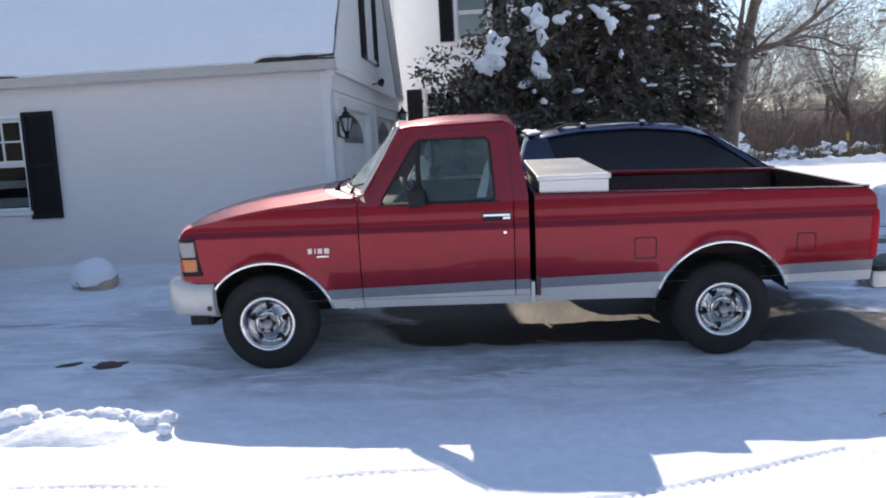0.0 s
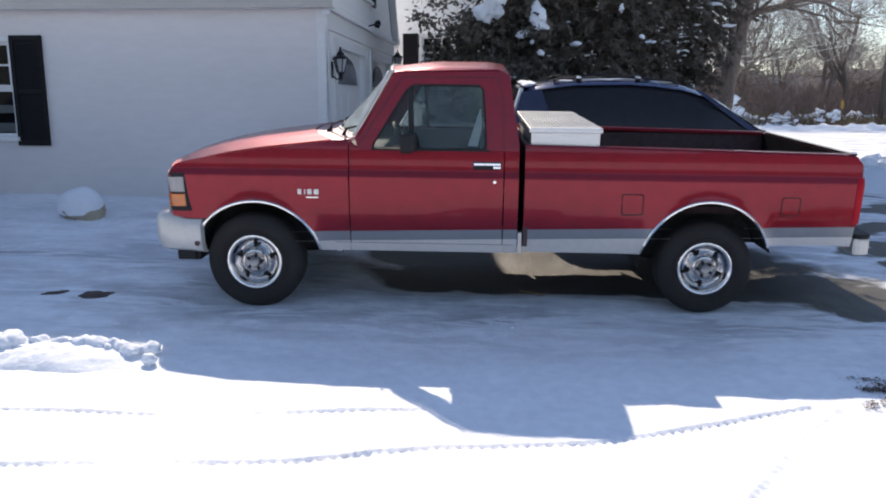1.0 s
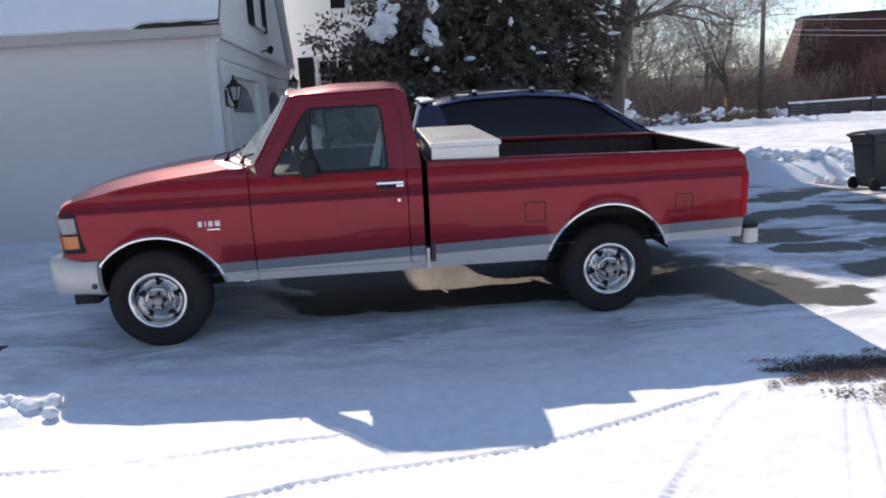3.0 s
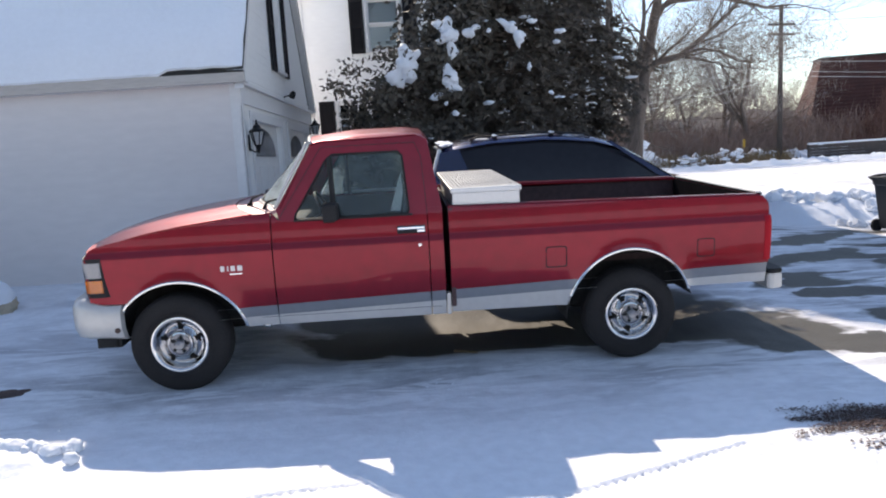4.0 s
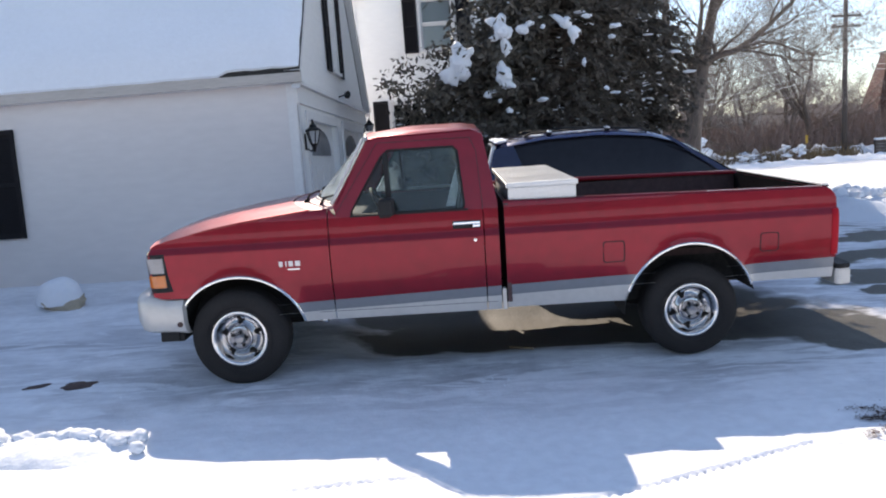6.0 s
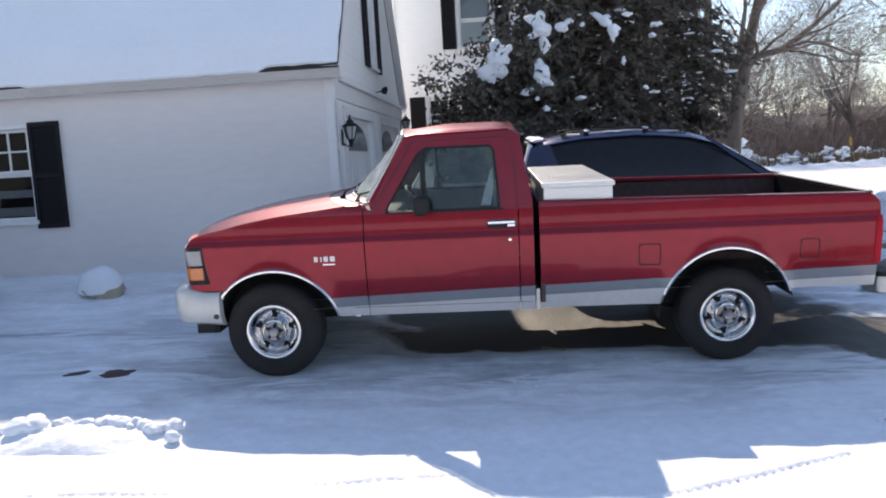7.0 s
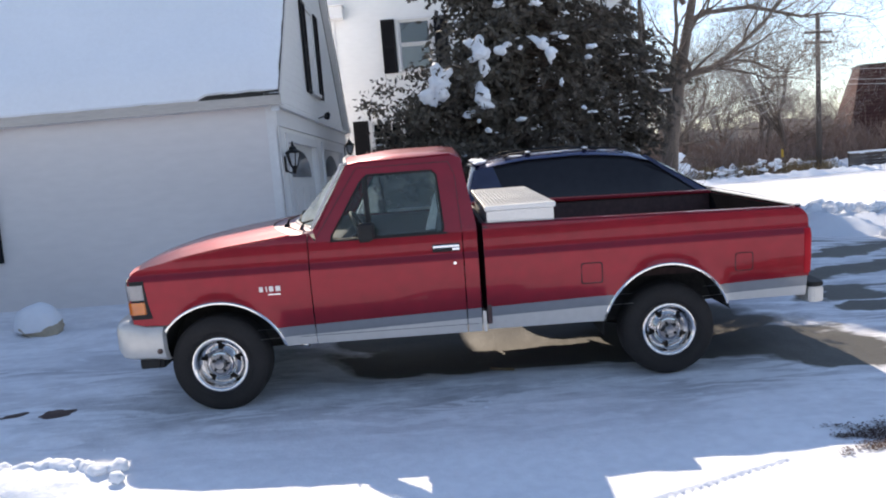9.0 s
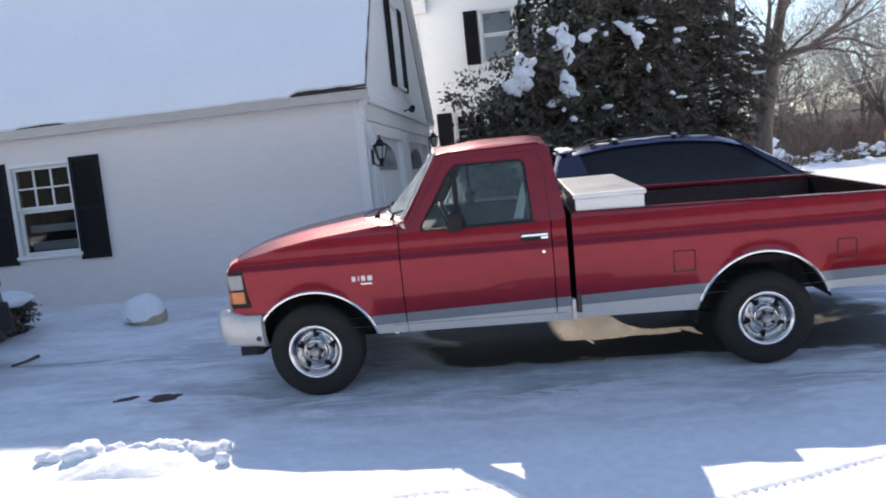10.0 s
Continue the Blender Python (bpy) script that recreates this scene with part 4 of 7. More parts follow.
    # mirrors, handles, locks, badge
    for far in (False, True):
        f = (lambda y: W2 - y) if far else (lambda y: y)
        ya, yb = sorted((f(side_y(1.2) - 0.004), f(side_y(1.2) + 0.03)))
        box("belt_moulding", (0.90, ya, 1.200), (1.76, yb, 1.216), BLACK, truck, 0.004, "black belt moulding")
        if far:
            # White strip in place of the sunlit top of the red sill.
            box("sill_glint", (1.22, 1.895, 1.222), (1.70, 1.985, 1.247), PALE, truck, 0.004, "white strip painting in the sun on the far door sill")
        ya, yb = sorted((f(-0.20), f(-0.03)))
        box("mirror", (1.125, ya, 1.215), (1.235, yb, 1.335), BLACK, truck, 0.022, "black door mirror")
        ya, yb = sorted((f(-0.06), f(0.03)))
        box("mirror_arm", (1.12, ya, 1.19), (1.20, yb, 1.225), BLACK, truck, 0.008)
        ya, yb = sorted((f(side_y(1.11) - 0.022), f(side_y(1.11) - 0.001)))
        box("handle_recess", (1.64, ya + (0.016 if not far else 0), 1.070), (1.845, yb + 0.001, 1.128), BLACK, truck, 0.004, "black recess behind the handle")
        box("door_handle", (1.645, ya, 1.100), (1.84, yb - 0.004, 1.122), CHROME, truck, 0.006, "chrome door handle")
        box("handle_latch", (1.785, ya - 0.002, 1.078), (1.84, yb - 0.004, 1.10), CHROME, truck, 0.005, "chrome latch")
        part("door_lock", add_lathe(bmesh.new(), [(0.0001, -0.008), (0.012, -0.007), (0.016, 0.004)], 16, Matrix.Translation((1.80, f(side_y(0.985)), 0.985)) @ (pose(0, 0, 0, 0, 0, 180) if far else Matrix())), CHROME, truck, "chrome door lock")
    for x0, x1 in ((0.352, 0.380), (0.400, 0.409), (0.424, 0.456), (0.472, 0.508)):
        box("badge_bar", (x0, side_y(0.89) - 0.006, 0.873), (x1, side_y(0.89) + 0.002, 0.912), PLATE, truck, 0.0015)
    box("badge_bar", (0.415, side_y(0.85) - 0.005, 0.846), (0.505, side_y(0.85) + 0.002, 0.856), CHROME, truck, 0.001)
    outline_groove("fuel_flap", truck, 2.722, 2.882, 0.752, 0.912, label="square fuel filler flap outline")
    outline_groove("side_flap", truck, 3.862, 3.998, 0.765, 0.905, label="square flap outline")
    # bed
    for x0, x1, y0 in ((2.03, 3.01, 0.06), (3.01, 3.71, 0.41), (3.71, 4.36, 0.06)):
        box("bed_floor", (x0, y0, 0.70), (x1, W2 - y0, 0.75), BEDLINER, truck, 0.0)
    box("bed_front_wall", (2.018, 0.03, 0.50), (2.05, 1.97, 1.235), BEDLINER, truck)
    for y in (0.075, 1.885):
        for x0, x1, z0 in ((2.05, 3.01, 0.75), (3.01, 3.20, 0.80), (3.20, 3.52, 0.87), (3.52, 3.71, 0.80), (3.71, 4.36, 0.75)):
            box("bed_inner_wall", (x0, y, z0), (x1, y + 0.04, 1.19), BEDLINER, truck, 0.0)
    for y0, y1 in ((0.034, 0.14), (1.86, 1.966)):
        fr = [[(x, y, bed_top(x) + 0.003 + dz) for y, dz in ((y0, -0.006), (y0 + 0.012, 0.008), (y1 - 0.012, 0.008), (y1, -0.006))] for x in list(np.linspace(2.018, 4.30, 10)) + [4.325, 4.34, 4.36, 4.375, 4.39, 4.40, 4.408, 4.413]]
        slab("bed_rail", fr, [[(x, y, z - 0.014) for x, y, z in r] for r in fr], RED, truck, "dark red bed rail")
    box("tailgate", (4.365, 0.14, 0.69), (4.415, 1.86, 1.195), RED, truck, 0.012, "dark red closed tailgate")
    box("tailgate_cap", (4.36, 0.14, 1.195), (4.418, 1.86, 1.207), BEDBLACK, truck, 0.004, "black tailgate top")
    # Added white strip paints in the sunlit line along the tailgate top.
    box("cap_glint", (4.366, 0.14, 1.2075), (4.412, 1.86, 1.221), PALE, truck, 0.002, "white strip painted as the tailgate's sunlit top")
    box("tailgate_lining", (4.350, 0.115, 0.74), (4.364, 1.885, 1.19), BEDBLACK, truck, 0.004, "dark inner face of the tailgate")
    for y0 in (0.02, 1.88):
        box("rear_corner", (4.36, y0 + 0.015, 0.70), (4.416, y0 + 0.10, 1.10), RED, truck, 0.012)
        fy = (lambda y: y) if y0 < 1 else (lambda y: W2 - y)
        zs = [0.715, 0.73, 0.82, 0.92, 1.0, 1.035, 1.05]
        fr = [[(x, fy(side_y(z) + dy), z) for z in zs] for x, dy in ((4.374, 0.002), (4.378, -0.004), (4.412, -0.004), (4.430, 0.006), (4.438, 0.03), (4.438, 0.10))]
        slab("tail_lamp", fr, [[(x - 0.03 if x > 4.42 else x, y + (0.03 if y0 < 1 else -0.03), z) for x, y, z in r] for r in fr], REDLENS, truck, "red tail lamp")
    rb = [(4.42, 0.03), (4.45, 0.012), (4.53, 0.03), (4.555, 0.10), (4.56, 1.0), (4.555, 1.90), (4.53, 1.97), (4.45, 1.988), (4.42, 1.97)]
    for z0, z1, m, nm in ((0.485, 0.60, SILVER, "rear_bumper"), (0.60, 0.635, BLACK, "bumper_step")):
        bm = bmesh.new()
        a = [bm.verts.new((x, y, z0)) for x, y in rb]
        b = [bm.verts.new((x, y, z1)) for x, y in rb]
        bm.faces.new(a)
        bm.faces.new(b)
        for i in range(len(rb)):
            j = (i + 1) % len(rb)
            bm.faces.new((a[i], a[j], b[j], b[i]))
        bmesh.ops.bevel(bm, geom=bm.edges[:], offset=0.008, segments=2, affect="EDGES")
        part(nm, bm, m, truck, "silver rear bumper" if m is SILVER else "black bumper step pad")
    box("bed_mount", (1.982, 0.05, 0.44), (2.010, 0.12, 0.60), SILVER, truck, 0.003, "pale bracket between cab and bed")
    tube("exhaust_tip", [(0.60, 0.12, 0.435), (0.66, 0.10, 0.43)], 0.02, STEEL, truck, 8)
    wheel(truck, HUB_F, False, 10)
    wheel(truck, HUB_R, False, -20)
    wheel(truck, HUB_F, True, 40)
    wheel(truck, HUB_R, True, 5)
    return truck


truck = pickup()


def truck_box():
    """Crossover tool box on the bed rails."""
    b = empty("tool_box", truck.matrix_world @ Matrix.Translation((-0.018, 0, 0.0)), "white-silver tread plate tool box across the truck bed", "tool box")
    box("box_body", (2.085, 0.16, 1.02), (2.56, 1.84, 1.352), PLATE, b, 0.006, "plain metal box body")
    box("end_panel", (2.075, 0.075, 1.211), (2.572, 0.16, 1.338), PLATE, b, 0.005, "plain metal end panel")
    box("lid", (2.06, 0.06, 1.338), (2.588, 1.94, 1.374), PLATE, b, 0.008, "tread plate lid")
    bm = bmesh.new()
    for i in range(18):
        for j in range(56):
            x, y = 2.078 + i * 0.0285, 0.115 + j * 0.0315
            m = Matrix.Translation((x, y, 1.374)) @ Matrix.Rotation(radians(45 if (i + j) % 2 else -45), 4, "Z")
            bmesh.ops.create_cube(bm, size=1, matrix=m @ Matrix.Diagonal((0.024, 0.006, 0.004, 1)))
    part("tread_pattern", bm, PLATE, b, "raised lozenge pattern")
    box("lid_latch", (2.582, 0.45, 1.27), (2.60, 0.57, 1.35), CHROME, b, 0.004, "bright latch")
    box("lid_latch", (2.582, 1.43, 1.27), (2.60, 1.55, 1.35), CHROME, b, 0.004, "bright latch")


truck_box()

# ---------------------------------------------------------------- other cars
TINT = mat("dark_car_glass", (0.016, 0.017, 0.021), 0.08, 0, 0.2, 3, coat=0.0, rvar=0.02, spec=0.35)


def loft(name, rings, material, parent, label="", angle=35):
    bm = bmesh.new()
    rows = [[bm.verts.new(p) for p in r] for r in rings]
    n = len(rings[0])
    for p, q in zip(rows, rows[1:]):
        for k in range(n):
            bm.faces.new((p[k], p[(k + 1) % n], q[(k + 1) % n], q[k]))
    bm.faces.new(rows[0][::-1])
    bm.faces.new(rows[-1])
    return smooth_by_angle(part(name, bm, material, parent, label), angle)


def wagon(m, paint, label, hitch=False):
    """A parked crossover: x runs from its tail to its nose, y across it."""
    car = empty("car", m, label, "car")
    w = 1.82

    def ring(x, z0, z1, inset):
        half = [(0.10 + inset, z0), (0.02 + inset, z0 + 0.10), (inset, (z0 + z1) / 2), (0.02 + inset, z1 - 0.06), (0.07 + inset, z1)]
        return [(x, y, z) for y, z in half] + [(x, w - y, z) for y, z in half[::-1]]
    body = [(0.0, 0.42, 0.62, 0.12), (0.03, 0.36, 0.80, 0.05), (0.14, 0.28, 1.00, 0.02), (0.35, 0.26, 1.06, 0.0), (1.5, 0.24, 1.04, 0.0), (2.75, 0.24, 1.04, 0.0),
            (3.0, 0.24, 1.03, 0.01), (3.4, 0.26, 0.98, 0.03), (3.85, 0.28, 0.86, 0.07), (4.0, 0.32, 0.74, 0.15), (4.05, 0.4, 0.62, 0.25)]
    loft("body", [ring(*s) for s in body], paint, car)

    def roofline(x):
        return lerp(x, [0.28, 0.40, 0.9, 1.5, 2.0, 2.3, 2.65, 3.02], [1.46, 1.535, 1.60, 1.612, 1.575, 1.505, 1.31, 1.05])

    def cabin(x, base, lift, inset):
        top = roofline(x) + lift
        top = max(top, base + 0.03)
        h = min(1, (top - base) / 0.5)
        pts = [(0.04 + inset, base), (0.04 + 0.11 * h + inset, base + (top - base) * 0.8), (0.11 + 0.11 * h + inset, base + (top - base) * 0.95), (0.30 + 0.10 * h, top)]
        return [(x, y, z) for y, z in pts] + [(x, w - y, z) for y, z in pts[::-1]]
    xs = [0.30, 0.40, 0.65, 0.9, 1.2, 1.5, 1.8, 2.1, 2.35, 2.6, 2.8, 2.98]
    loft("side_glass", [cabin(x, 1.0, -0.012, 0.008) for x in xs], TINT, car, "dark tinted glass")
    # painted roof over the glass
    rings = []
    for x in xs:
        top = roofline(x)
        h = min(1, (top - 1.0) / 0.5)
        z8 = 1.0 + (top - 1.0) * 0.91
        pts = [(0.045 + 0.125 * h, z8), (0.09 + 0.11 * h, top - 0.03), (0.20 + 0.10 * h, top + 0.004), (0.5, top + 0.016)]
        low = [(0.5, top - 0.03), (0.14 + 0.11 * h, z8 - 0.01)]
        rings.append([(x, y, z) for y, z in pts] + [(x, w - y, z) for y, z in pts[::-1]] + [(x, w - y, z) for y, z in low[::-1]] + [(x, y, z) for y, z in low])
    loft("roof", rings, paint, car)
    for far in (False, True):
        f = (lambda y: w - y) if far else (lambda y: y)
        for nm, pts in (("rear_pillar", [(0.18, 1.03), (0.30, 1.47), (0.52, 1.50), (0.70, 1.03)]), ("front_pillar", [(2.90, 1.02), (2.24, 1.50), (2.30, 1.50), (3.0, 1.03)])):
            bm = bmesh.new()
            vs = [bm.verts.new((x, f(0.022 + 0.21 * (z - 1.0)), z)) for x, z in pts]
            bm.faces.new(vs)
            bmesh.ops.solidify(bm, geom=bm.faces[:], thickness=0.02)
            part(nm, bm, paint, car)
        tube("roof_rail", [(0.66, f(0.27), 1.585), (0.74, f(0.27), 1.622), (1.4, f(0.27), 1.640), (2.0, f(0.28), 1.600), (2.08, f(0.28), 1.56)], 0.012, BLACK, car, 8, "grey roof rail")
        for x, z in ((0.95, 1.63), (1.62, 1.635)):
            box("rail_foot", (x - 0.03, min(f(0.25), f(0.29)), z - 0.04), (x + 0.03, max(f(0.25), f(0.29)), z + 0.010), BLACK, car, 0.012, "black roof rail foot")
        box("tail_lamp", (0.02, min(f(0.04), f(0.22)), 0.80), (0.20, max(f(0.04), f(0.22)), 1.04), TINT if hitch else REDLENS, car, 0.03, "tail lamp")
        box("headlamp", (3.80, min(f(0.10), f(0.36)), 0.66), (3.99, max(f(0.10), f(0.36)), 0.80), CLEAR, car, 0.03, "clear headlamp")
        for cx in (0.85, 3.3):
            hub = empty("wheel")
            hub.parent = car
            hub.matrix_local = Matrix.Translation((cx, f(0.0), 0.33)) @ pose(0, 0, 0, 0, 0, 180 if far else 0)
            smooth_by_angle(part("tyre", add_lathe(bmesh.new(), [(0.2, 0.02), (0.3, -0.01), (0.33, 0.03), (0.33, 0.18), (0.3, 0.21), (0.2, 0.2)], 40), RUBBER, hub), 40)
            smooth_by_angle(part("rim", add_lathe(bmesh.new(), [(0.205, 0.02), (0.2, 0.0), (0.17, 0.03), (0.06, 0.01), (0.0001, 0.0)], 40), STEEL, hub), 40)
    # pale patches on the roof, snow on the spoiler, and the rear screen
    for k, (x, y, a) in enumerate(((0.80, 0.32, 0.15), (1.15, 0.30, 0.24), (1.52, 0.31, 0.22), (1.90, 0.34, 0.16), (0.95, 0.27, 0.03), (1.62, 0.27, 0.035))):
        bm = bmesh.new()
        snow_lump(bm, (x, y, roofline(x) + (0.004 if a > 0.1 else 0.032)), a, 0.05, 0.014, 70 + k)
        part("pale_patch", bm, SNOW, car, "thin pale patch on the roof", True)
    box("spoiler", (0.29, 0.26, 1.520), (0.52, w - 0.26, 1.548), paint, car, 0.010, "roof spoiler")
    for k in range(7):
        bm = bmesh.new()
        snow_lump(bm, (0.37 + 0.03 * (k % 3), 0.31 + 0.2 * k, 1.548), 0.075, 0.13, 0.022, 90 + k)
        part("pale_patch", bm, SNOW, car, "crust of snow on the spoiler", True)
    bm = bmesh.new()
    bm.faces.new([bm.verts.new(p) for p in ((0.13, 0.10, 1.05), (0.13, w - 0.10, 1.05), (0.27, w - 0.28, 1.50), (0.27, 0.28, 1.50))])
    bmesh.ops.solidify(bm, geom=bm.faces[:], thickness=0.03)
    part("rear_screen", bm, TINT, car, "dark rear screen")
    # White tubes paint in the sunlit edges of the rear screen.
    for y in (0.09, w - 0.12):
        bm = bmesh.new()
        add_tube(bm, [(0.16, y, 1.05), (0.30, y + (0.17 if y < 1 else -0.17), 1.50)], 0.026, 6)
        part("rear_screen_edge", bm, PALE, car, "pale screen edge with the sunlight painted in")
    box("rear_bumper", (-0.06, 0.08, 0.36), (0.14, w - 0.08, 0.66), BLACK if hitch else paint, car, 0.05, "rear bumper")
    if hitch:
        tube("tow_bar", [(-0.02, w / 2, 0.36), (-0.26, w / 2, 0.36)], 0.03, IRON, car, 8, "black tow bar")
        part("tow_ball", add_lathe(bmesh.new(), [(0.0001, 0.05), (0.035, 0.03), (0.035, -0.01), (0.018, -0.03), (0.018, -0.08)], 12, Matrix.Translation((-0.24, w / 2, 0.40)) @ Matrix.Rotation(radians(90), 4, "X")), IRON, car)
    return car


wagon(pose(1.87, 3.30, 0.165, 2.6, 0.4, -1), BLUE, "dark blue crossover car with tinted windows parked by the garage")
wagon(pose(-3.71, 1.86, 0.12, -2.6, 0, 180), GREEN, "grey-green car with a tow bar, parked on the drive", True)

# ---------------------------------------------------------------- garage
GM = Matrix.Translation((-0.19, 4.10, 0)) @ Matrix.Rotation(radians(-1.4), 4, "Z")
garage = empty("garage", GM, "white clapboard garage with a snow-covered roof and black shutters", "garage")
GL, GW, EAVE, PITCH = 9.5, 6.2, 2.66, 1.363
WIN = (-4.90, -4.06, 1.08, 2.27)  # window opening in the long wall
DOORS = ((0.55, 2.70), (3.40, 5.60))
DOOR_TOP = 2.22
BOARD = 0.112


def clapboard(parent, axis, a, b, z, h=BOARD, t0=0.004, t1=0.009, material=None):
    """One lapped board, thick at its lower edge, on the long wall (u) or the front (v)."""
    if b - a < 0.02:
        return
    sec = [(0.0, z + h + 0.012), (-t0, z + h + 0.012), (-t1, z), (0.0, z)]
    vs = [(a, d, zz) if axis == "u" else (-d, a, zz) for d, zz in sec] + [(b, d, zz) if axis == "u" else (-d, b, zz) for d, zz in sec]
    fs = [(0, 1, 2, 3), (7, 6, 5, 4), (0, 4, 5, 1), (1, 5, 6, 2), (2, 6, 7, 3), (3, 7, 4, 0)]
    ob = mesh_ob("clapboard", vs, fs, material or WHITE, parent)
    return ob


def cut(a, b, holes):
    """The stretches of a..b that are left between holes."""
    out, at = [], a
    for h0, h1 in sorted(holes):
        if h1 > a and h0 < b:
            out.append((at, max(at, h0)))
            at = max(at, h1)
    return out + [(at, b)]


# long wall: backing with the window opening, then its boards
bm = bmesh.new()
add_box(bm, (-GL, 0.0, -0.1), (WIN[0], 0.14, EAVE))
add_box(bm, (WIN[1], 0.0, -0.1), (0.0, 0.14, EAVE))
add_box(bm, (WIN[0], 0.0, -0.1), (WIN[1], 0.14, WIN[2]))
add_box(bm, (WIN[0], 0.0, WIN[3]), (WIN[1], 0.14, EAVE))
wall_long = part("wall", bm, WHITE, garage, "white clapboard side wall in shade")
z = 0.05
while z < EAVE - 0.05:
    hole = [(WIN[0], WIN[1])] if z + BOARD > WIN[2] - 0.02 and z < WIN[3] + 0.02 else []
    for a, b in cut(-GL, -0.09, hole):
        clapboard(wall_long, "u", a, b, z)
    z += BOARD
# front wall with two door openings and the gable
bm = bmesh.new()
add_box(bm, (-0.14, 0.0, -0.1), (0.0, DOORS[0][0], DOOR_TOP))
add_box(bm, (-0.14, DOORS[0][1], -0.1), (0.0, DOORS[1][0], DOOR_TOP))
add_box(bm, (-0.14, DOORS[1][1], -0.1), (0.0, GW, DOOR_TOP))
add_box(bm, (-0.14, 0.0, DOOR_TOP), (0.0, GW, 2.72))
a = [bm.verts.new((0.0, v, zz)) for v, zz in ((0, 2.72), (GW, 2.72), (GW / 2, 2.72 + PITCH * GW / 2))]
b = [bm.verts.new((-0.14, v, zz)) for v, zz in ((0, 2.72), (GW, 2.72), (GW / 2, 2.72 + PITCH * GW / 2))]
bm.faces.new(a)
bm.faces.new(b[::-1])
for i in range(3):
    bm.faces.new((a[i], a[(i + 1) % 3], b[(i + 1) % 3], b[i]))
wall_front = part("wall", bm, LITWHITE, garage, "white clapboard gable front")
z = 0.05
while z < 5.6:
    lo, hi, holes = 0.09, GW - 0.09, []
    if z > 2.6:
        off = max(0.0, (z + BOARD - 2.72) / PITCH)
        lo, hi = off + 0.02, GW - off - 0.02
    if z < DOOR_TOP + 0.1:
        holes = [(d0 - 0.12, d1 + 0.12) for d0, d1 in DOORS]
    if 2.95 < z < 4.5:
        holes = [(2.70, 3.50)]
    if not 2.32 < z < 2.64:
        for p, q in cut(lo, hi, holes):
            clapboard(wall_front, "v", p, q, z, t1=0.006, material=LITWHITE)
    z += BOARD
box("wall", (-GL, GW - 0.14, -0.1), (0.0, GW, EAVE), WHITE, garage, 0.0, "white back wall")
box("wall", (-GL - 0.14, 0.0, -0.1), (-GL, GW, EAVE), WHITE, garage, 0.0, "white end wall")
# corner boards, frieze and casings
box("corner_board", (-0.11, -0.024, 0.0), (0.026, 0.0, EAVE), TRIM, garage, 0.003)
box("corner_board", (0.0, -0.024, 0.0), (0.028, 0.10, 2.40), TRIM, garage, 0.003)
box("corner_board", (0.0, GW - 0.10, 0.0), (0.028, GW + 0.024, 2.40), TRIM, garage, 0.003)
box("frieze", (0.0, -0.03, 2.40), (0.034, GW + 0.03, 2.62), TRIM, garage, 0.004, "white frieze board across the gable")
box("frieze_cap", (0.0, -0.06, 2.62), (0.09, GW + 0.06, 2.665), TRIM, garage, 0.006)
for d0, d1 in DOORS:
    for lo, hi in (((0.0, d0 - 0.12, 0.0), (0.032, d0, DOOR_TOP + 0.12)), ((0.0, d1, 0.0), (0.032, d1 + 0.12, DOOR_TOP + 0.12)), ((0.0, d0, DOOR_TOP), (0.032, d1, DOOR_TOP + 0.12))):
        box("door_casing", lo, hi, TRIM, garage, 0.004)
    door = empty("garage_door", None, "white panelled garage door with an arched light")
    door.parent = garage
    box("door_leaf", (-0.10, d0, 0.1), (-0.06, d1, DOOR_TOP), TRIM, door, 0.0, "white door leaf")
    n = 4
    for r in range(4):
        for c in range(n):
            p, q = d0 + 0.06 + c * (d1 - d0 - 0.06) / n, d0 + (c + 1) * (d1 - d0 - 0.06) / n
            if r < 3:
                box("door_panel", (-0.065, p, 0.2 + r * 0.5), (-0.048, q, 0.62 + r * 0.5), TRIM, door, 0.008)
    mid = (d0 + d1) / 2
    bm = bmesh.new()
    pts = [(mid - 0.76, 1.76), (mid + 0.76, 1.76)] + [(mid + 0.76 * math.cos(math.pi * k / 16), 1.79 + 0.35 * math.sin(math.pi * k / 16)) for k in range(17)]
    bm.faces.new([bm.verts.new((-0.044, v, zz)) for v, zz in pts])
    bmesh.ops.solidify(bm, geom=bm.faces[:], thickness=0.01)
    part("arched_light", bm, FANLIGHT, door, "grey arched window light")
# roof: deck, snow, fascia, rakes
def roof_z(v):
    return 2.765 + PITCH * (min(v, GW - v) + 0.2)


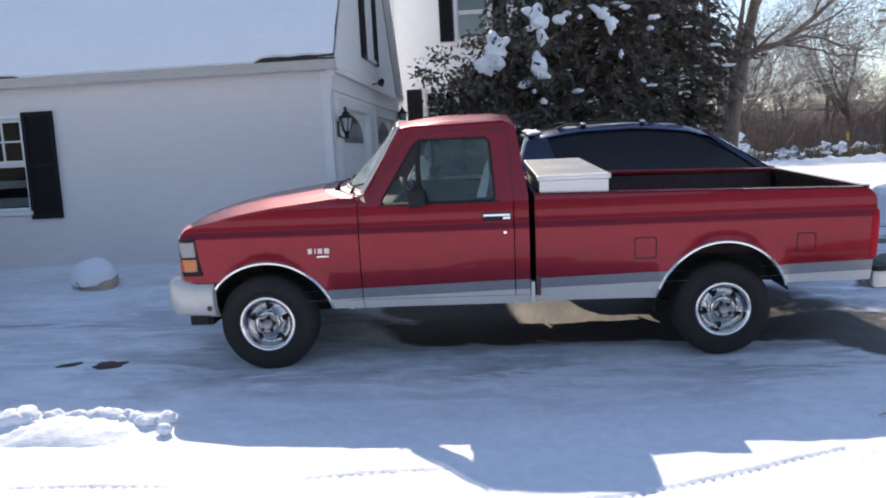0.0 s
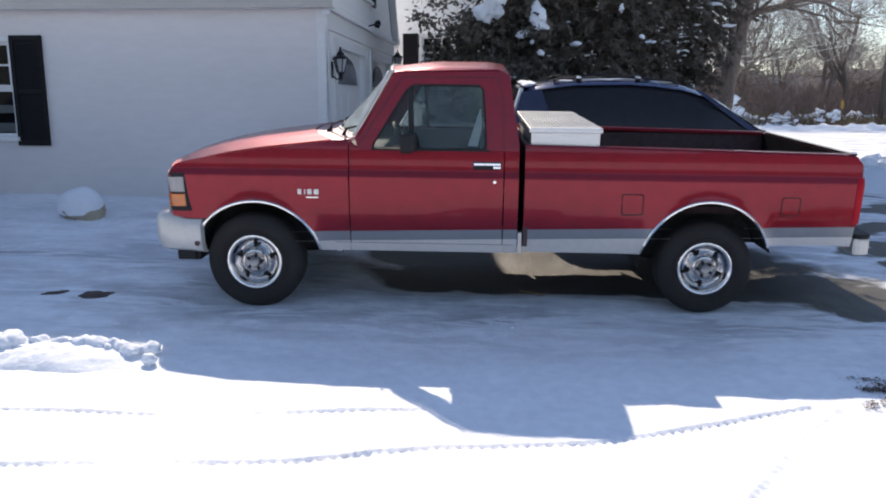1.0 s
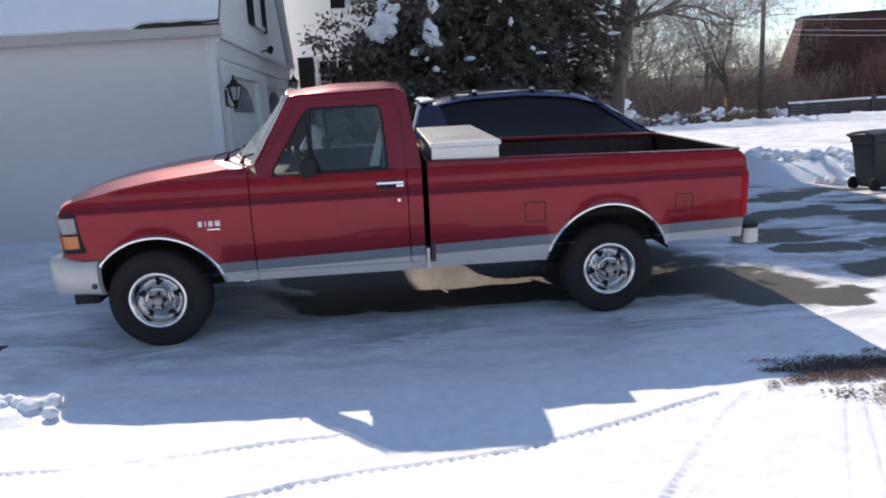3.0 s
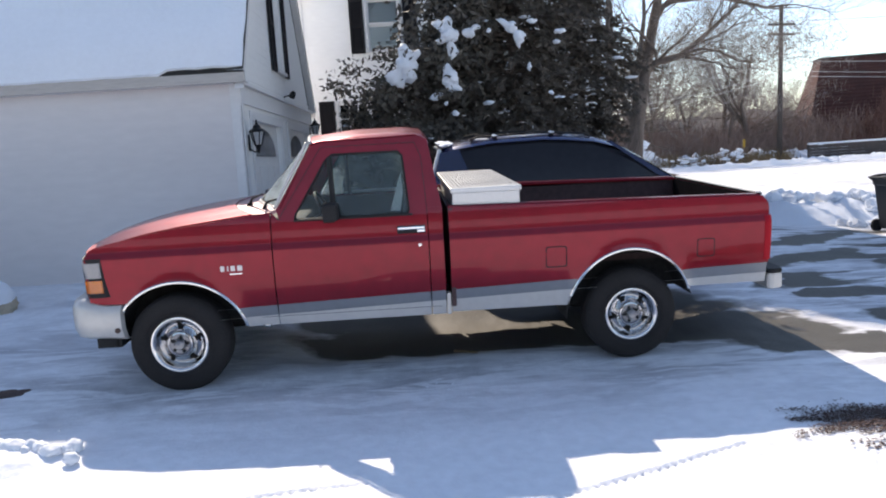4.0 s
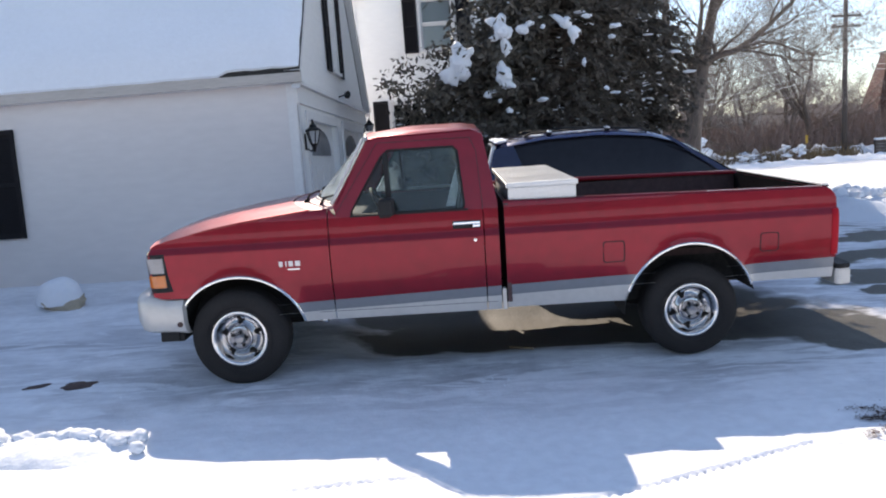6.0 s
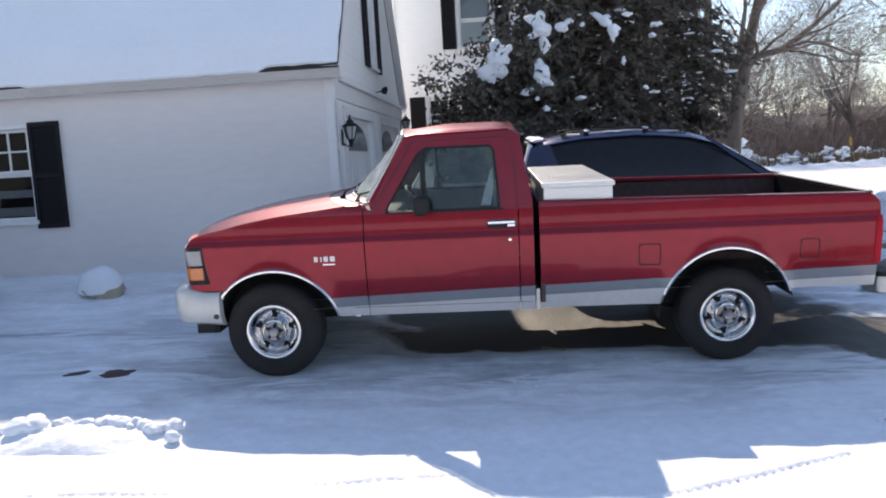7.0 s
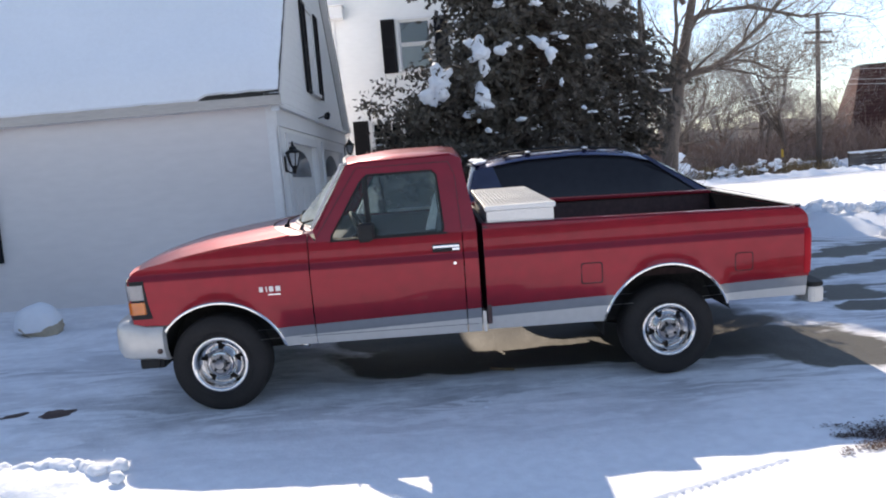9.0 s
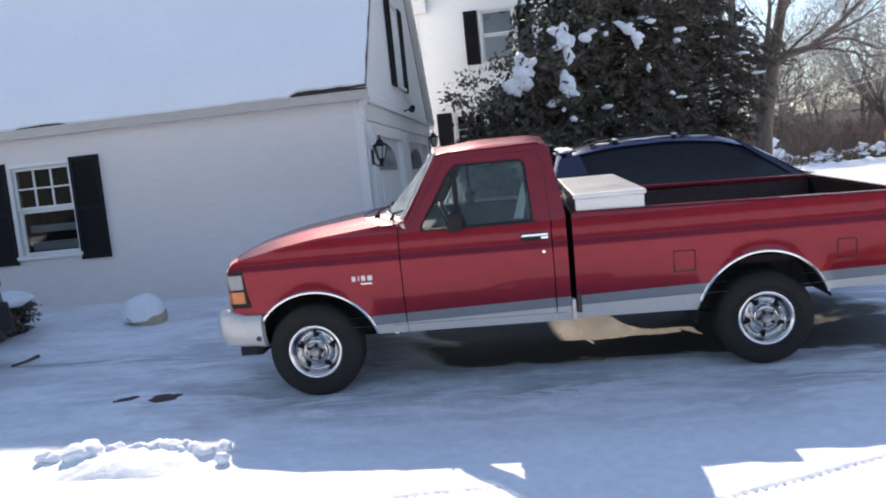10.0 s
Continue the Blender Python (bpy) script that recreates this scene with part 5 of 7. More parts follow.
for sgn in (0, 1):
    f = (lambda v: GW - v) if sgn else (lambda v: v)
    fr = [[(u, f(v), roof_z(v)) for v in np.linspace(-0.165, GW / 2, 10)] for u in np.linspace(-GL - 0.2, 0.115, 20)]
    slab("roof_slope", fr, [[(u, v, zz - 0.022) for u, v, zz in r] for r in fr], SHINGLE, garage, "dark shingle roof slope", False)
    us = np.linspace(-GL - 0.2, 0.10, 90)
    top, low = [], []
    for i, u in enumerate(us):
        start = -0.21 if u < -0.85 or sgn else -0.165 + 0.012 * noise.noise((u * 6, 0, 0))
        if -4.6 < u < -3.9 and not sgn:
            start += 0.02
        start += 0.012 * noise.noise((u * 3, 4, 0))
        vs = [start + (GW / 2 - start) * k / 26 for k in range(27)]
        row_t, row_l = [], []
        for k, v in enumerate(vs):
            h = 0.15 * min(1, (k / 3.0) ** 0.5 + 0.22) + 0.03 * noise.noise((u * 0.8, v * 0.9, 2)) * min(1, k / 4) + 0.012 * noise.noise((u * 3, v * 4, 6)) * min(1, k / 3)
            edge = min(1.0, 0.25 + (0.10 + 0.02 * noise.noise((v * 9, 1, 3)) - u) / 0.25)
            h *= max(edge, 0.15)
            uu = u + (0.02 * noise.noise((v * 7, 2, 8)) if i == len(us) - 1 else 0)
            row_t.append((uu, f(v) - (h * 0.6 if not sgn else -h * 0.6) * (1 if k < 26 else 0), roof_z(v) + 0.004 + h * 0.75))
            row_l.append((uu, f(v), roof_z(v) + 0.004))
        top.append(row_t)
        low.append(row_l)
    slab("roof_snow", top, low, SNOW, garage, "thick smooth snow on the roof")
    box("fascia", (-GL - 0.2, min(f(-0.2), f(-0.17)), 2.638), (0.13, max(f(-0.2), f(-0.17)), 2.760), FASCIA, garage, 0.004, "weathered fascia board")
    box("soffit", (-GL - 0.2, min(f(-0.17), f(0.0)), 2.642), (0.13, max(f(-0.17), f(0.0)), 2.659), TRIM, garage, 0.0)
    if not sgn:
        box("drip_edge", (-0.85, -0.206, 2.755), (0.12, -0.13, 2.779), SHINGLE, garage, 0.006, "dark bare shingle edge")
    bm = bmesh.new()
    n = 12
    for k in range(n):
        v0, v1 = -0.2 + (GW / 2 + 0.2) * k / n, -0.2 + (GW / 2 + 0.2) * (k + 1) / n
        vs = [bm.verts.new((u, f(v), roof_z(v) + d)) for u in (0.0, 0.108) for v, d in ((v0, -0.20), (v1, -0.20), (v1, -0.022), (v0, -0.022))]
        for q in ((0, 1, 2, 3), (7, 6, 5, 4), (0, 4, 5, 1), (2, 6, 7, 3)):
            bm.faces.new([vs[i] for i in q])
    bmesh.ops.remove_doubles(bm, verts=bm.verts, dist=1e-4)
    part("rake_board", bm, TRIM, garage, "white rake board")
# window in the long wall
def sash_window(parent, place, u0, u1, z0, z1, rows, cols, lower_plain=True, depth=0.10, blind=True):
    """A double-hung window: casing, sill, upper sash with panes, plain lower sash."""
    win = empty("window", None, "white double-hung window, small panes over one")
    win.parent = parent
    win.matrix_local = place
    m = 0.055
    mid = (z0 + z1) / 2 + (0.02 if lower_plain else 0)
    for lo, hi in (((u0 - m, -0.03, z0), (u0, 0.03, z1 + m)), ((u1, -0.03, z0), (u1 + m, 0.03, z1 + m)), ((u0, -0.03, z1), (u1, 0.03, z1 + m))):
        box("window_casing", lo, hi, TRIM, win, 0.004)
    box("window_sill", (u0 - m, -0.07, z0 - 0.05), (u1 + m, 0.05, z0), TRIM, win, 0.006)
    for a, b, lo, hi in ((u0, u1, mid, z1), (u0, u1, z0, mid)):
        s = 0.042
        y0, y1 = (0.015, 0.045) if lo == mid else (0.05, 0.08)
        for p, q in (((a, y0, lo), (a + s, y1, hi)), ((b - s, y0, lo), (b, y1, hi)), ((a + s, y0, lo), (b - s, y1, lo + s)), ((a + s, y0, hi - s), (b - s, y1, hi))):
            box("sash_rail", p, q, TRIM, win, 0.003)
        if lo == mid or not lower_plain:
            for c in range(1, cols):
                x = a + s + (b - a - 2 * s) * c / cols
                box("muntin", (x - 0.011, y0 + 0.002, lo + s), (x + 0.011, y1 - 0.004, hi - s), TRIM, win, 0.0)
            for r in range(1, rows):
                zz = lo + s + (hi - lo - 2 * s) * r / rows
                box("muntin", (a + s, y0 + 0.004, zz - 0.011), (b - s, y1 - 0.006, zz + 0.011), TRIM, win, 0.0)
        box("pane", (a + s, (y0 + y1) / 2 - 0.002, lo + s), (b - s, (y0 + y1) / 2 + 0.002, hi - s), PANE, win, 0.0, "window glass").visible_shadow = False
    bm = bmesh.new()
    add_box(bm, (u0 - 0.05, 0.55, z0 - 0.05), (u1 + 0.05, 0.6, z1 + 0.05))
    for lo, hi in (((u0 - 0.05, 0.1, z0 - 0.05), (u0, 0.55, z1 + 0.05)), ((u1, 0.1, z0 - 0.05), (u1 + 0.05, 0.55, z1 + 0.05)), ((u0, 0.1, z0 - 0.05), (u1, 0.55, z0)), ((u0, 0.1, z1), (u1, 0.55, z1 + 0.05))):
        add_box(bm, lo, hi)
    part("room_back", bm, ROOM, win, "near-black box painted as the dim room behind the glass")
    if blind:
        for zz, hh in ((z0 + 0.30, 0.10), (z0 + 0.05, 0.12)):
            box("shelf_board", (u0 + 0.02, 0.2, zz), (u1 - 0.02, 0.25, zz + hh), BLIND, win, 0.0, "pale board on a shelf inside")
    return win


def shutter(parent, place, u0, u1, z0, z1):
    """A louvred shutter: stiles, rails and slats."""
    s = empty("shutter", None, "black louvred wooden shutter")
    s.parent = parent
    s.matrix_local = place
    w = 0.05
    for p, q in (((u0, -0.05, z0), (u0 + w, -0.018, z1)), ((u1 - w, -0.05, z0), (u1, -0.018, z1)), ((u0 + w, -0.05, z0), (u1 - w, -0.018, z0 + 0.07)), ((u0 + w, -0.05, z1 - 0.06), (u1 - w, -0.018, z1)), ((u0 + w, -0.05, (z0 + z1) / 2 - 0.03), (u1 - w, -0.018, (z0 + z1) / 2 + 0.03))):
        box("shutter_rail", p, q, SHUTTER, s, 0.003)
    box("shutter_back", (u0 + w, -0.024, z0), (u1 - w, -0.018, z1), SHUTTER, s, 0.0)
    bm = bmesh.new()
    zz = z0 + 0.08
    while zz < z1 - 0.08:
        add_box(bm, (u0 + w, -0.016, -0.004), (u1 - w, 0.016, 0.004), 0, Matrix.Translation((0, -0.033, zz)) @ Matrix.Rotation(radians(66), 4, "X"))
        zz += 0.032
    part("louvres", bm, SHUTTER, s)
    return s


ID = Matrix()
sash_window(garage, ID, WIN[0], WIN[1], WIN[2], WIN[3], 2, 3)
box("wall_room", (WIN[0] - 0.1, 0.62, 0.9), (WIN[1] + 0.1, 0.66, 2.45), ROOM, garage, 0.0, "near-black sheet painted as the dim garage inside")
shutter(garage, ID, -4.055 + 0.02, -3.615, 0.97, 2.345)
shutter(garage, ID, -5.37, -4.94 - 0.02, 0.97, 2.345)
FRONT = Matrix.Rotation(radians(90), 4, "Z")
sash_window(garage, FRONT, 2.78, 3.42, 3.12, 4.42, 2, 2, False, blind=False)
shutter(garage, FRONT, 2.36, 2.70, 3.07, 4.47)
shutter(garage, FRONT, 3.50, 3.84, 3.07, 4.47)


def lantern(m):
    """A carriage lantern on a wall bracket."""
    e = empty("wall_lantern", m, "black iron carriage lantern on the garage front", "lantern", "lanterns beside the garage doors")
    box("back_plate", (-0.10, -0.05, 0.02), (-0.085, 0.05, 0.26), IRON, e, 0.006)
    tube("bracket", [(-0.09, 0, 0.05), (-0.02, 0, 0.0), (0.03, 0, 0.03), (0.03, 0, 0.10)], 0.012, IRON, e, 6)
    cage = bmesh.new()
    for k in range(6):
        a, b = 2 * math.pi * k / 6, 2 * math.pi * (k + 1) / 6
        p0, p1 = Vector((0.03 + 0.05 * math.cos(a), 0.05 * math.sin(a), 0.10)), Vector((0.03 + 0.105 * math.cos(a), 0.105 * math.sin(a), 0.30))
        add_tube(cage, [p0, p1], 0.009, 5)
        add_tube(cage, [p1, (0.03 + 0.105 * math.cos(b), 0.105 * math.sin(b), 0.30)], 0.009, 5)
        add_tube(cage, [p0, (0.03 + 0.05 * math.cos(b), 0.05 * math.sin(b), 0.10)], 0.009, 5)
    part("cage", cage, IRON, e)
    up = Matrix.Translation((0.03, 0, 0)) @ Matrix.Rotation(radians(90), 4, "X")
    part("lantern_glass", add_lathe(bmesh.new(), [(0.045, 0.10), (0.098, 0.30)], 6, up), FROST, e, "clouded glass")
    smooth_by_angle(part("lantern_cap", add_lathe(bmesh.new(), [(0.125, 0.295), (0.11, 0.32), (0.06, 0.35), (0.05, 0.385), (0.025, 0.40), (0.012, 0.44), (0.016, 0.455), (0.0001, 0.475)], 12, up), IRON, e), 40)
    part("lantern_foot", add_lathe(bmesh.new(), [(0.0001, -0.02), (0.02, 0.0), (0.03, 0.06), (0.055, 0.10)], 10, up), IRON, e)
    return e


lantern(GM @ Matrix.Translation((0.112, 0.20, 1.80)) @ Matrix.Scale(0.86, 4))
lantern(GM @ Matrix.Translation((0.112, 5.95, 2.12)) @ Matrix.Scale(0.86, 4))
flood = empty("flood_light", GM @ Matrix.Translation((0.06, 2.95, 2.70)) @ Matrix.Scale(0.7, 4), "dark flood light above the garage doors", "flood light")
tube("lamp_arm", [(0.0, 0, 0), (0.14, -0.05, 0.03)], 0.016, IRON, flood, 6)
part("lamp_head", add_lathe(bmesh.new(), [(0.02, 0.0), (0.05, -0.02), (0.07, -0.10), (0.055, -0.10), (0.0001, -0.06)], 14, Matrix.Translation((0.16, -0.02, 0.05)) @ Matrix.Rotation(radians(50), 4, "Z")), IRON, flood)
part("lamp_head", add_lathe(bmesh.new(), [(0.02, 0.0), (0.05, -0.02), (0.07, -0.10), (0.055, -0.10), (0.0001, -0.06)], 14, Matrix.Translation((0.12, 0.10, 0.03)) @ Matrix.Rotation(radians(130), 4, "Z")), IRON, flood)

# ---------------------------------------------------------------- main house
house = empty("house", pose(0, 12.0, 0), "white two-storey clapboard house with black shutters", "house")
HX0, HX1, HEAVE, HPITCH = -0.32, 6.42, 6.48, 1.2
bm = bmesh.new()
extrude_poly(bm, [(HX0, -0.1), (HX1, -0.1), (HX1, HEAVE), ((HX0 + HX1) / 2, HEAVE + HPITCH * (HX1 - HX0) / 2), (HX0, HEAVE)], 0.64, 9.0)
extrude_poly(bm, [(HX1, HEAVE), ((HX0 + HX1) / 2, HEAVE + HPITCH * (HX1 - HX0) / 2), (HX0, HEAVE)], 0.0, 0.64)
for z0, z1, gap in ((-0.1, 1.55, None), (1.55, 2.92, (0.44, 1.12)), (2.92, 4.03, None), (4.03, 5.12, (1.22, 1.93)), (5.12, HEAVE, None)):
    for a, b in cut(HX0, HX1, [gap] if gap else []):
        add_box(bm, (a, 0.0, z0), (b, 0.64, z1))
house_wall = part("wall", bm, LITWHITE, house, "white house walls")
z = 0.2
while z < 9.9:
    off = max(0.0, (z + 0.13 - HEAVE) / HPITCH)
    a, b = HX0 + off, HX1 - off
    if b - a > 0.1:
        for p, q in cut(a, b, [(1.16, 1.99)] if 3.9 < z < 5.15 else [(0.38, 1.18)] if 1.42 < z < 2.95 else []):
            clapboard(house_wall, "u", p, q, z, 0.115, material=LITWHITE)
    z += 0.115
for s in (0, 1):
    f = (lambda x: HX0 + HX1 - x) if s else (lambda x: x)
    xm = (HX0 + HX1) / 2
    for nm, up, th, m, lab in (("roof_slope", 0.06, 0.10, SHINGLE, "dark shingle roof"), ("roof_snow", 0.20, 0.13, SNOW, "snow on the house roof")):
        fr = [[(f(x), y, HEAVE + up + HPITCH * (x - HX0)) for x in np.linspace(HX0 - 0.30, xm, 8)] for y in np.linspace(-0.3, 9.3, 6)]
        slab(nm, fr, [[(x, y, zz - th) for x, y, zz in r] for r in fr], m, house, lab, False)
    xa, xb = sorted((f(HX0 - 0.34), f(HX0 + 0.36)))
    box("cornice_return", (xa, -0.30, 5.22), (xb, 0.0, 5.48), TRIM, house, 0.02, "white boxed cornice return")
    box("cornice_return", (xa - 0.03, -0.34, 5.48), (xb + 0.03, 0.0, 5.53), TRIM, house, 0.01)
    xa, xb = sorted((f(HX0 - 0.02), f(HX0 + 0.14)))
    box("corner_board", (xa, -0.035, 0), (xb, 0.0, 5.22), TRIM, house, 0.004)
sash_window(house, ID, 1.22, 1.93, 4.03, 5.12, 1, 1, True, blind=False)
shutter(house, ID, 0.83, 1.14, 3.98, 5.16)
shutter(house, ID, 2.01, 2.32, 3.98, 5.16)
sash_window(house, ID, 0.44, 1.12, 1.55, 2.92, 2, 3, False, blind=False)
shutter(house, ID, 0.02, 0.36, 1.5, 2.98)
shutter(house, ID, 1.20, 1.54, 1.5, 2.98)
box("blind", (1.26, 0.10, 4.05), (1.90, 0.13, 4.60), TRIM, house, 0.0, "white half curtain behind the window")
box("blind", (1.26, 0.14, 4.55), (1.90, 0.16, 5.10), BLIND, house, 0.0, "grey drawn blind behind the window")

# ---------------------------------------------------------------- plants
def leaf_cloud(name, centres, per, size, material, parent, seed, spread=0.22, droop=0.3, aspect=0.45, label=""):
    """Many small leaves round branch tips."""
    rng = np.random.default_rng(seed)
    c = np.repeat(np.array(centres), per, 0)
    n = len(c)
    p = c + rng.normal(0, spread, (n, 3)) * (1, 1, 0.75)
    d = rng.normal(0, 1, (n, 3))
    d[:, 2] -= droop
    d /= np.linalg.norm(d, axis=1)[:, None]
    s = np.cross(d, rng.normal(0, 1, (n, 3)))
    s /= np.linalg.norm(s, axis=1)[:, None]
    ln = size * rng.uniform(0.6, 1.35, (n, 1))
    q = np.stack([p, p + d * ln * 0.5 + s * ln * aspect * 0.5, p + d * ln, p + d * ln * 0.5 - s * ln * aspect * 0.5], 1).reshape(-1, 3)
    f = np.arange(4 * n).reshape(-1, 4)
    return mesh_ob(name, q, f, material, parent, label)


def grow(bm, base, way, length, r, depth, rng, tips, bend=0.25, spread=0.65, kids=(2, 3), sides=6, up=0.12):
    """A limb that tapers, bends and forks."""
    pts, rad = [Vector(base)], [r]
    d = Vector(way).normalized()
    steps = 4 if depth > 1 else 3
    for i in range(steps):
        d = (d + Vector((rng.gauss(0, bend), rng.gauss(0, bend), rng.gauss(0, bend) + up)) * 0.5).normalized()
        pts.append(pts[-1] + d * length / steps)
        rad.append(r * (1 - 0.42 * (i + 1) / steps))
    add_tube(bm, pts, rad, sides if depth > 1 else 3, False)
    if depth == 0:
        tips.append(pts[-1])
        return
    for k in range(rng.randint(*kids)):
        at = rng.uniform(0.45, 1.0) if k else 1.0
        i = min(int(at * steps), steps - 1)
        p = pts[i].lerp(pts[i + 1], at * steps - i if at < 1 else 1)
        nd = (d + Vector((rng.gauss(0, spread), rng.gauss(0, spread), rng.gauss(0, spread * 0.7)))).normalized()
        grow(bm, p, nd, length * rng.uniform(0.6, 0.82), max(rad[i] * rng.uniform(0.5, 0.75), 0.004), depth - 1, rng, tips, bend, spread, kids, sides, up)


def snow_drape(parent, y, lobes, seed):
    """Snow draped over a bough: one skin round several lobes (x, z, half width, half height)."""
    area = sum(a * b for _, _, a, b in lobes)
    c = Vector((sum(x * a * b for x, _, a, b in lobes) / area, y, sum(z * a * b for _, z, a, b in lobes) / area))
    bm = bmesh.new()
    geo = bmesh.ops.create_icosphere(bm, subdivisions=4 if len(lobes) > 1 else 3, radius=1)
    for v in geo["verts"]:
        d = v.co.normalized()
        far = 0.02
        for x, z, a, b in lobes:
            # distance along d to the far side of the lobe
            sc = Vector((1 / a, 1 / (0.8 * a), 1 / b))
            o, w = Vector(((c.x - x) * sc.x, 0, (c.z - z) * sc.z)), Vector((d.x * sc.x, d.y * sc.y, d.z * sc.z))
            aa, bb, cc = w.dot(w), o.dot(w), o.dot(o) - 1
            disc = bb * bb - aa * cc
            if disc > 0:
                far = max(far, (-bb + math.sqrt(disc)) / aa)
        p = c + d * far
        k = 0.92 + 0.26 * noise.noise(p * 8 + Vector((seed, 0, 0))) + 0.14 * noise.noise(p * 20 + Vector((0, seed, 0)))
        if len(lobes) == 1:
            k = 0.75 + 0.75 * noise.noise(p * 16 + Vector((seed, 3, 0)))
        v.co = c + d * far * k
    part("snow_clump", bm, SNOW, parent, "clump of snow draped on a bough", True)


def evergreen():
    """Broad-leaved evergreen with heavy snow on some boughs."""
    rng = random.Random(11)
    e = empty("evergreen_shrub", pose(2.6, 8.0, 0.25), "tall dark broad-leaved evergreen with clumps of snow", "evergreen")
    stems, tips = bmesh.new(), []
    for k in range(7):
        a = 2 * math.pi * k / 7
        grow(stems, (0.15 * math.cos(a), 0.15 * math.sin(a), -0.1), (0.45 * math.cos(a), 0.35 * math.sin(a), 1), 1.3, 0.06, 2, rng, tips, 0.2, 0.4)

    def left(z):
        return lerp(z, [0, 1.2, 2.0, 2.45, 2.75, 3.0, 3.3, 3.65, 3.95, 4.2, 4.6, 6.3], [-1.6, -1.75, -1.72, -1.5, -1.1, -0.75, -0.35, -0.05, 0.0, 0.0, -0.6, -0.3])
    cent = []
    for k in range(300):
        z = 0.25 + 4.95 * rng.random()
        a = rng.uniform(0, 2 * math.pi) if k % 3 else rng.uniform(math.pi * 0.95, math.pi * 2.05)
        lo = left(z)
        right = lerp(z, [0.5, 1.6, 2.6, 3.6, 5.2], [0.9, 0.7, 0.55, 0.85, 0.9])
        mid = (lo + right) / 2
        rx, ry = (right - lo) / 2, 1.35
        reach = rng.choice((0.62, 0.8, 0.92, 1.0, 1.08)) * (1 + 0.25 * noise.noise((math.cos(a) * 2, math.sin(a) * 2, z * 1.4)))
        root = Vector((mid * 0.6 + 0.2, 0, z - 0.25))
        tip = Vector((mid + rx * reach * math.cos(a), ry * reach * math.sin(a), z + rng.gauss(0, 0.08)))
        elbow = root.lerp(tip, 0.6) + Vector((0, 0, 0.14))
        add_tube(stems, [root, elbow, tip], [0.018, 0.010, 0.004], 4, False)
        n = rng.randint(5, 8)
        for j in range(n):
            t = 0.45 + 0.58 * j / (n - 1)
            q = root.lerp(elbow, t / 0.6) if t < 0.6 else elbow.lerp(tip, (t - 0.6) / 0.4)
            cent.append((q.x + rng.gauss(0, 0.07), q.y + rng.gauss(0, 0.07), q.z + rng.gauss(0, 0.05)))
    for _ in range(85):  # the dense skirt on the house side
        z = rng.uniform(0.5, 2.45)
        cent.append((left(z) + rng.uniform(-0.05, 0.75), rng.uniform(-1.0, 0.3), z))
    part("trunk", stems, BARK, e, "thin brown stems and branches")
    for x, z in ((-1.9, 2.62), (-1.8, 2.55), (-1.7, 2.5), (-1.55, 2.85), (-1.45, 2.8), (-1.1, 3.05), (-0.95, 3.0), (-0.75, 3.3), (-0.55, 3.35), (-1.0, 4.32), (-0.75, 4.3), (-0.5, 4.25), (-0.3, 4.2), (-0.45, 3.62), (-0.3, 3.75)):
        cent += [(x, -1.0 + 0.1 * k, z) for k in range(2)]
    sprays = [(x + rng.gauss(0, 0.14), -1.58 + rng.gauss(0, 0.08), z + rng.gauss(0, 0.18)) for x, z in ((-0.7, 2.75), (-0.85, 2.6), (-0.6, 2.95), (0.0, 3.2), (-0.05, 3.35), (0.05, 2.9), (0.0, 2.5), (1.0, 3.2), (0.35, 3.2), (-0.2, 2.3)) for _ in range(3)]
    tagged(leaf_cloud("front_spray", sprays, 7, 0.09, LEAF, e, 13, 0.06, label="leaves that break through the snow"), kind="stuff")
    leaf_cloud("crown", cent, 21, 0.105, LEAF, e, 3, 0.095, label="dark glossy leaves")
    core = [(rng.gauss(0.25, 0.4), rng.gauss(0.25, 0.4), rng.uniform(0.4, 4.8)) for _ in range(80)] + [(rng.gauss(-0.2, 0.5), rng.gauss(0.3, 0.35), rng.uniform(0.3, 2.3)) for _ in range(70)]
    leaf_cloud("inner_crown", core, 36, 0.17, LEAF, e, 5, 0.24, label="dark inner leaves")
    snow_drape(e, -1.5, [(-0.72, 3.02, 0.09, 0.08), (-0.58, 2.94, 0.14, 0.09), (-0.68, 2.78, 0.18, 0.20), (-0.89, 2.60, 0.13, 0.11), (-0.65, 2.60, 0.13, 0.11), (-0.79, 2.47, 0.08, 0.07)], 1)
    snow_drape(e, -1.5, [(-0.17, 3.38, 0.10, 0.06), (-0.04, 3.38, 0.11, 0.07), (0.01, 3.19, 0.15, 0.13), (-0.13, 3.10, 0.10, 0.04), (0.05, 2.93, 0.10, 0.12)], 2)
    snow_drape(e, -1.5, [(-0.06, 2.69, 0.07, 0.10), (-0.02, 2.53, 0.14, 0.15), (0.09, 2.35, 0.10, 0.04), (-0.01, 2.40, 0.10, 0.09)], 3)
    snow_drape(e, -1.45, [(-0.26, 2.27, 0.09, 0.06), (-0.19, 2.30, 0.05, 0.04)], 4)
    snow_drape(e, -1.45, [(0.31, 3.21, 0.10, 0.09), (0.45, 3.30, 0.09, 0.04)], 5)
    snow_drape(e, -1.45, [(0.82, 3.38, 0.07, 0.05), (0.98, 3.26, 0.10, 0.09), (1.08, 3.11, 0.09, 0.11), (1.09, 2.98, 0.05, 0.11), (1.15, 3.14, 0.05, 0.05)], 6)
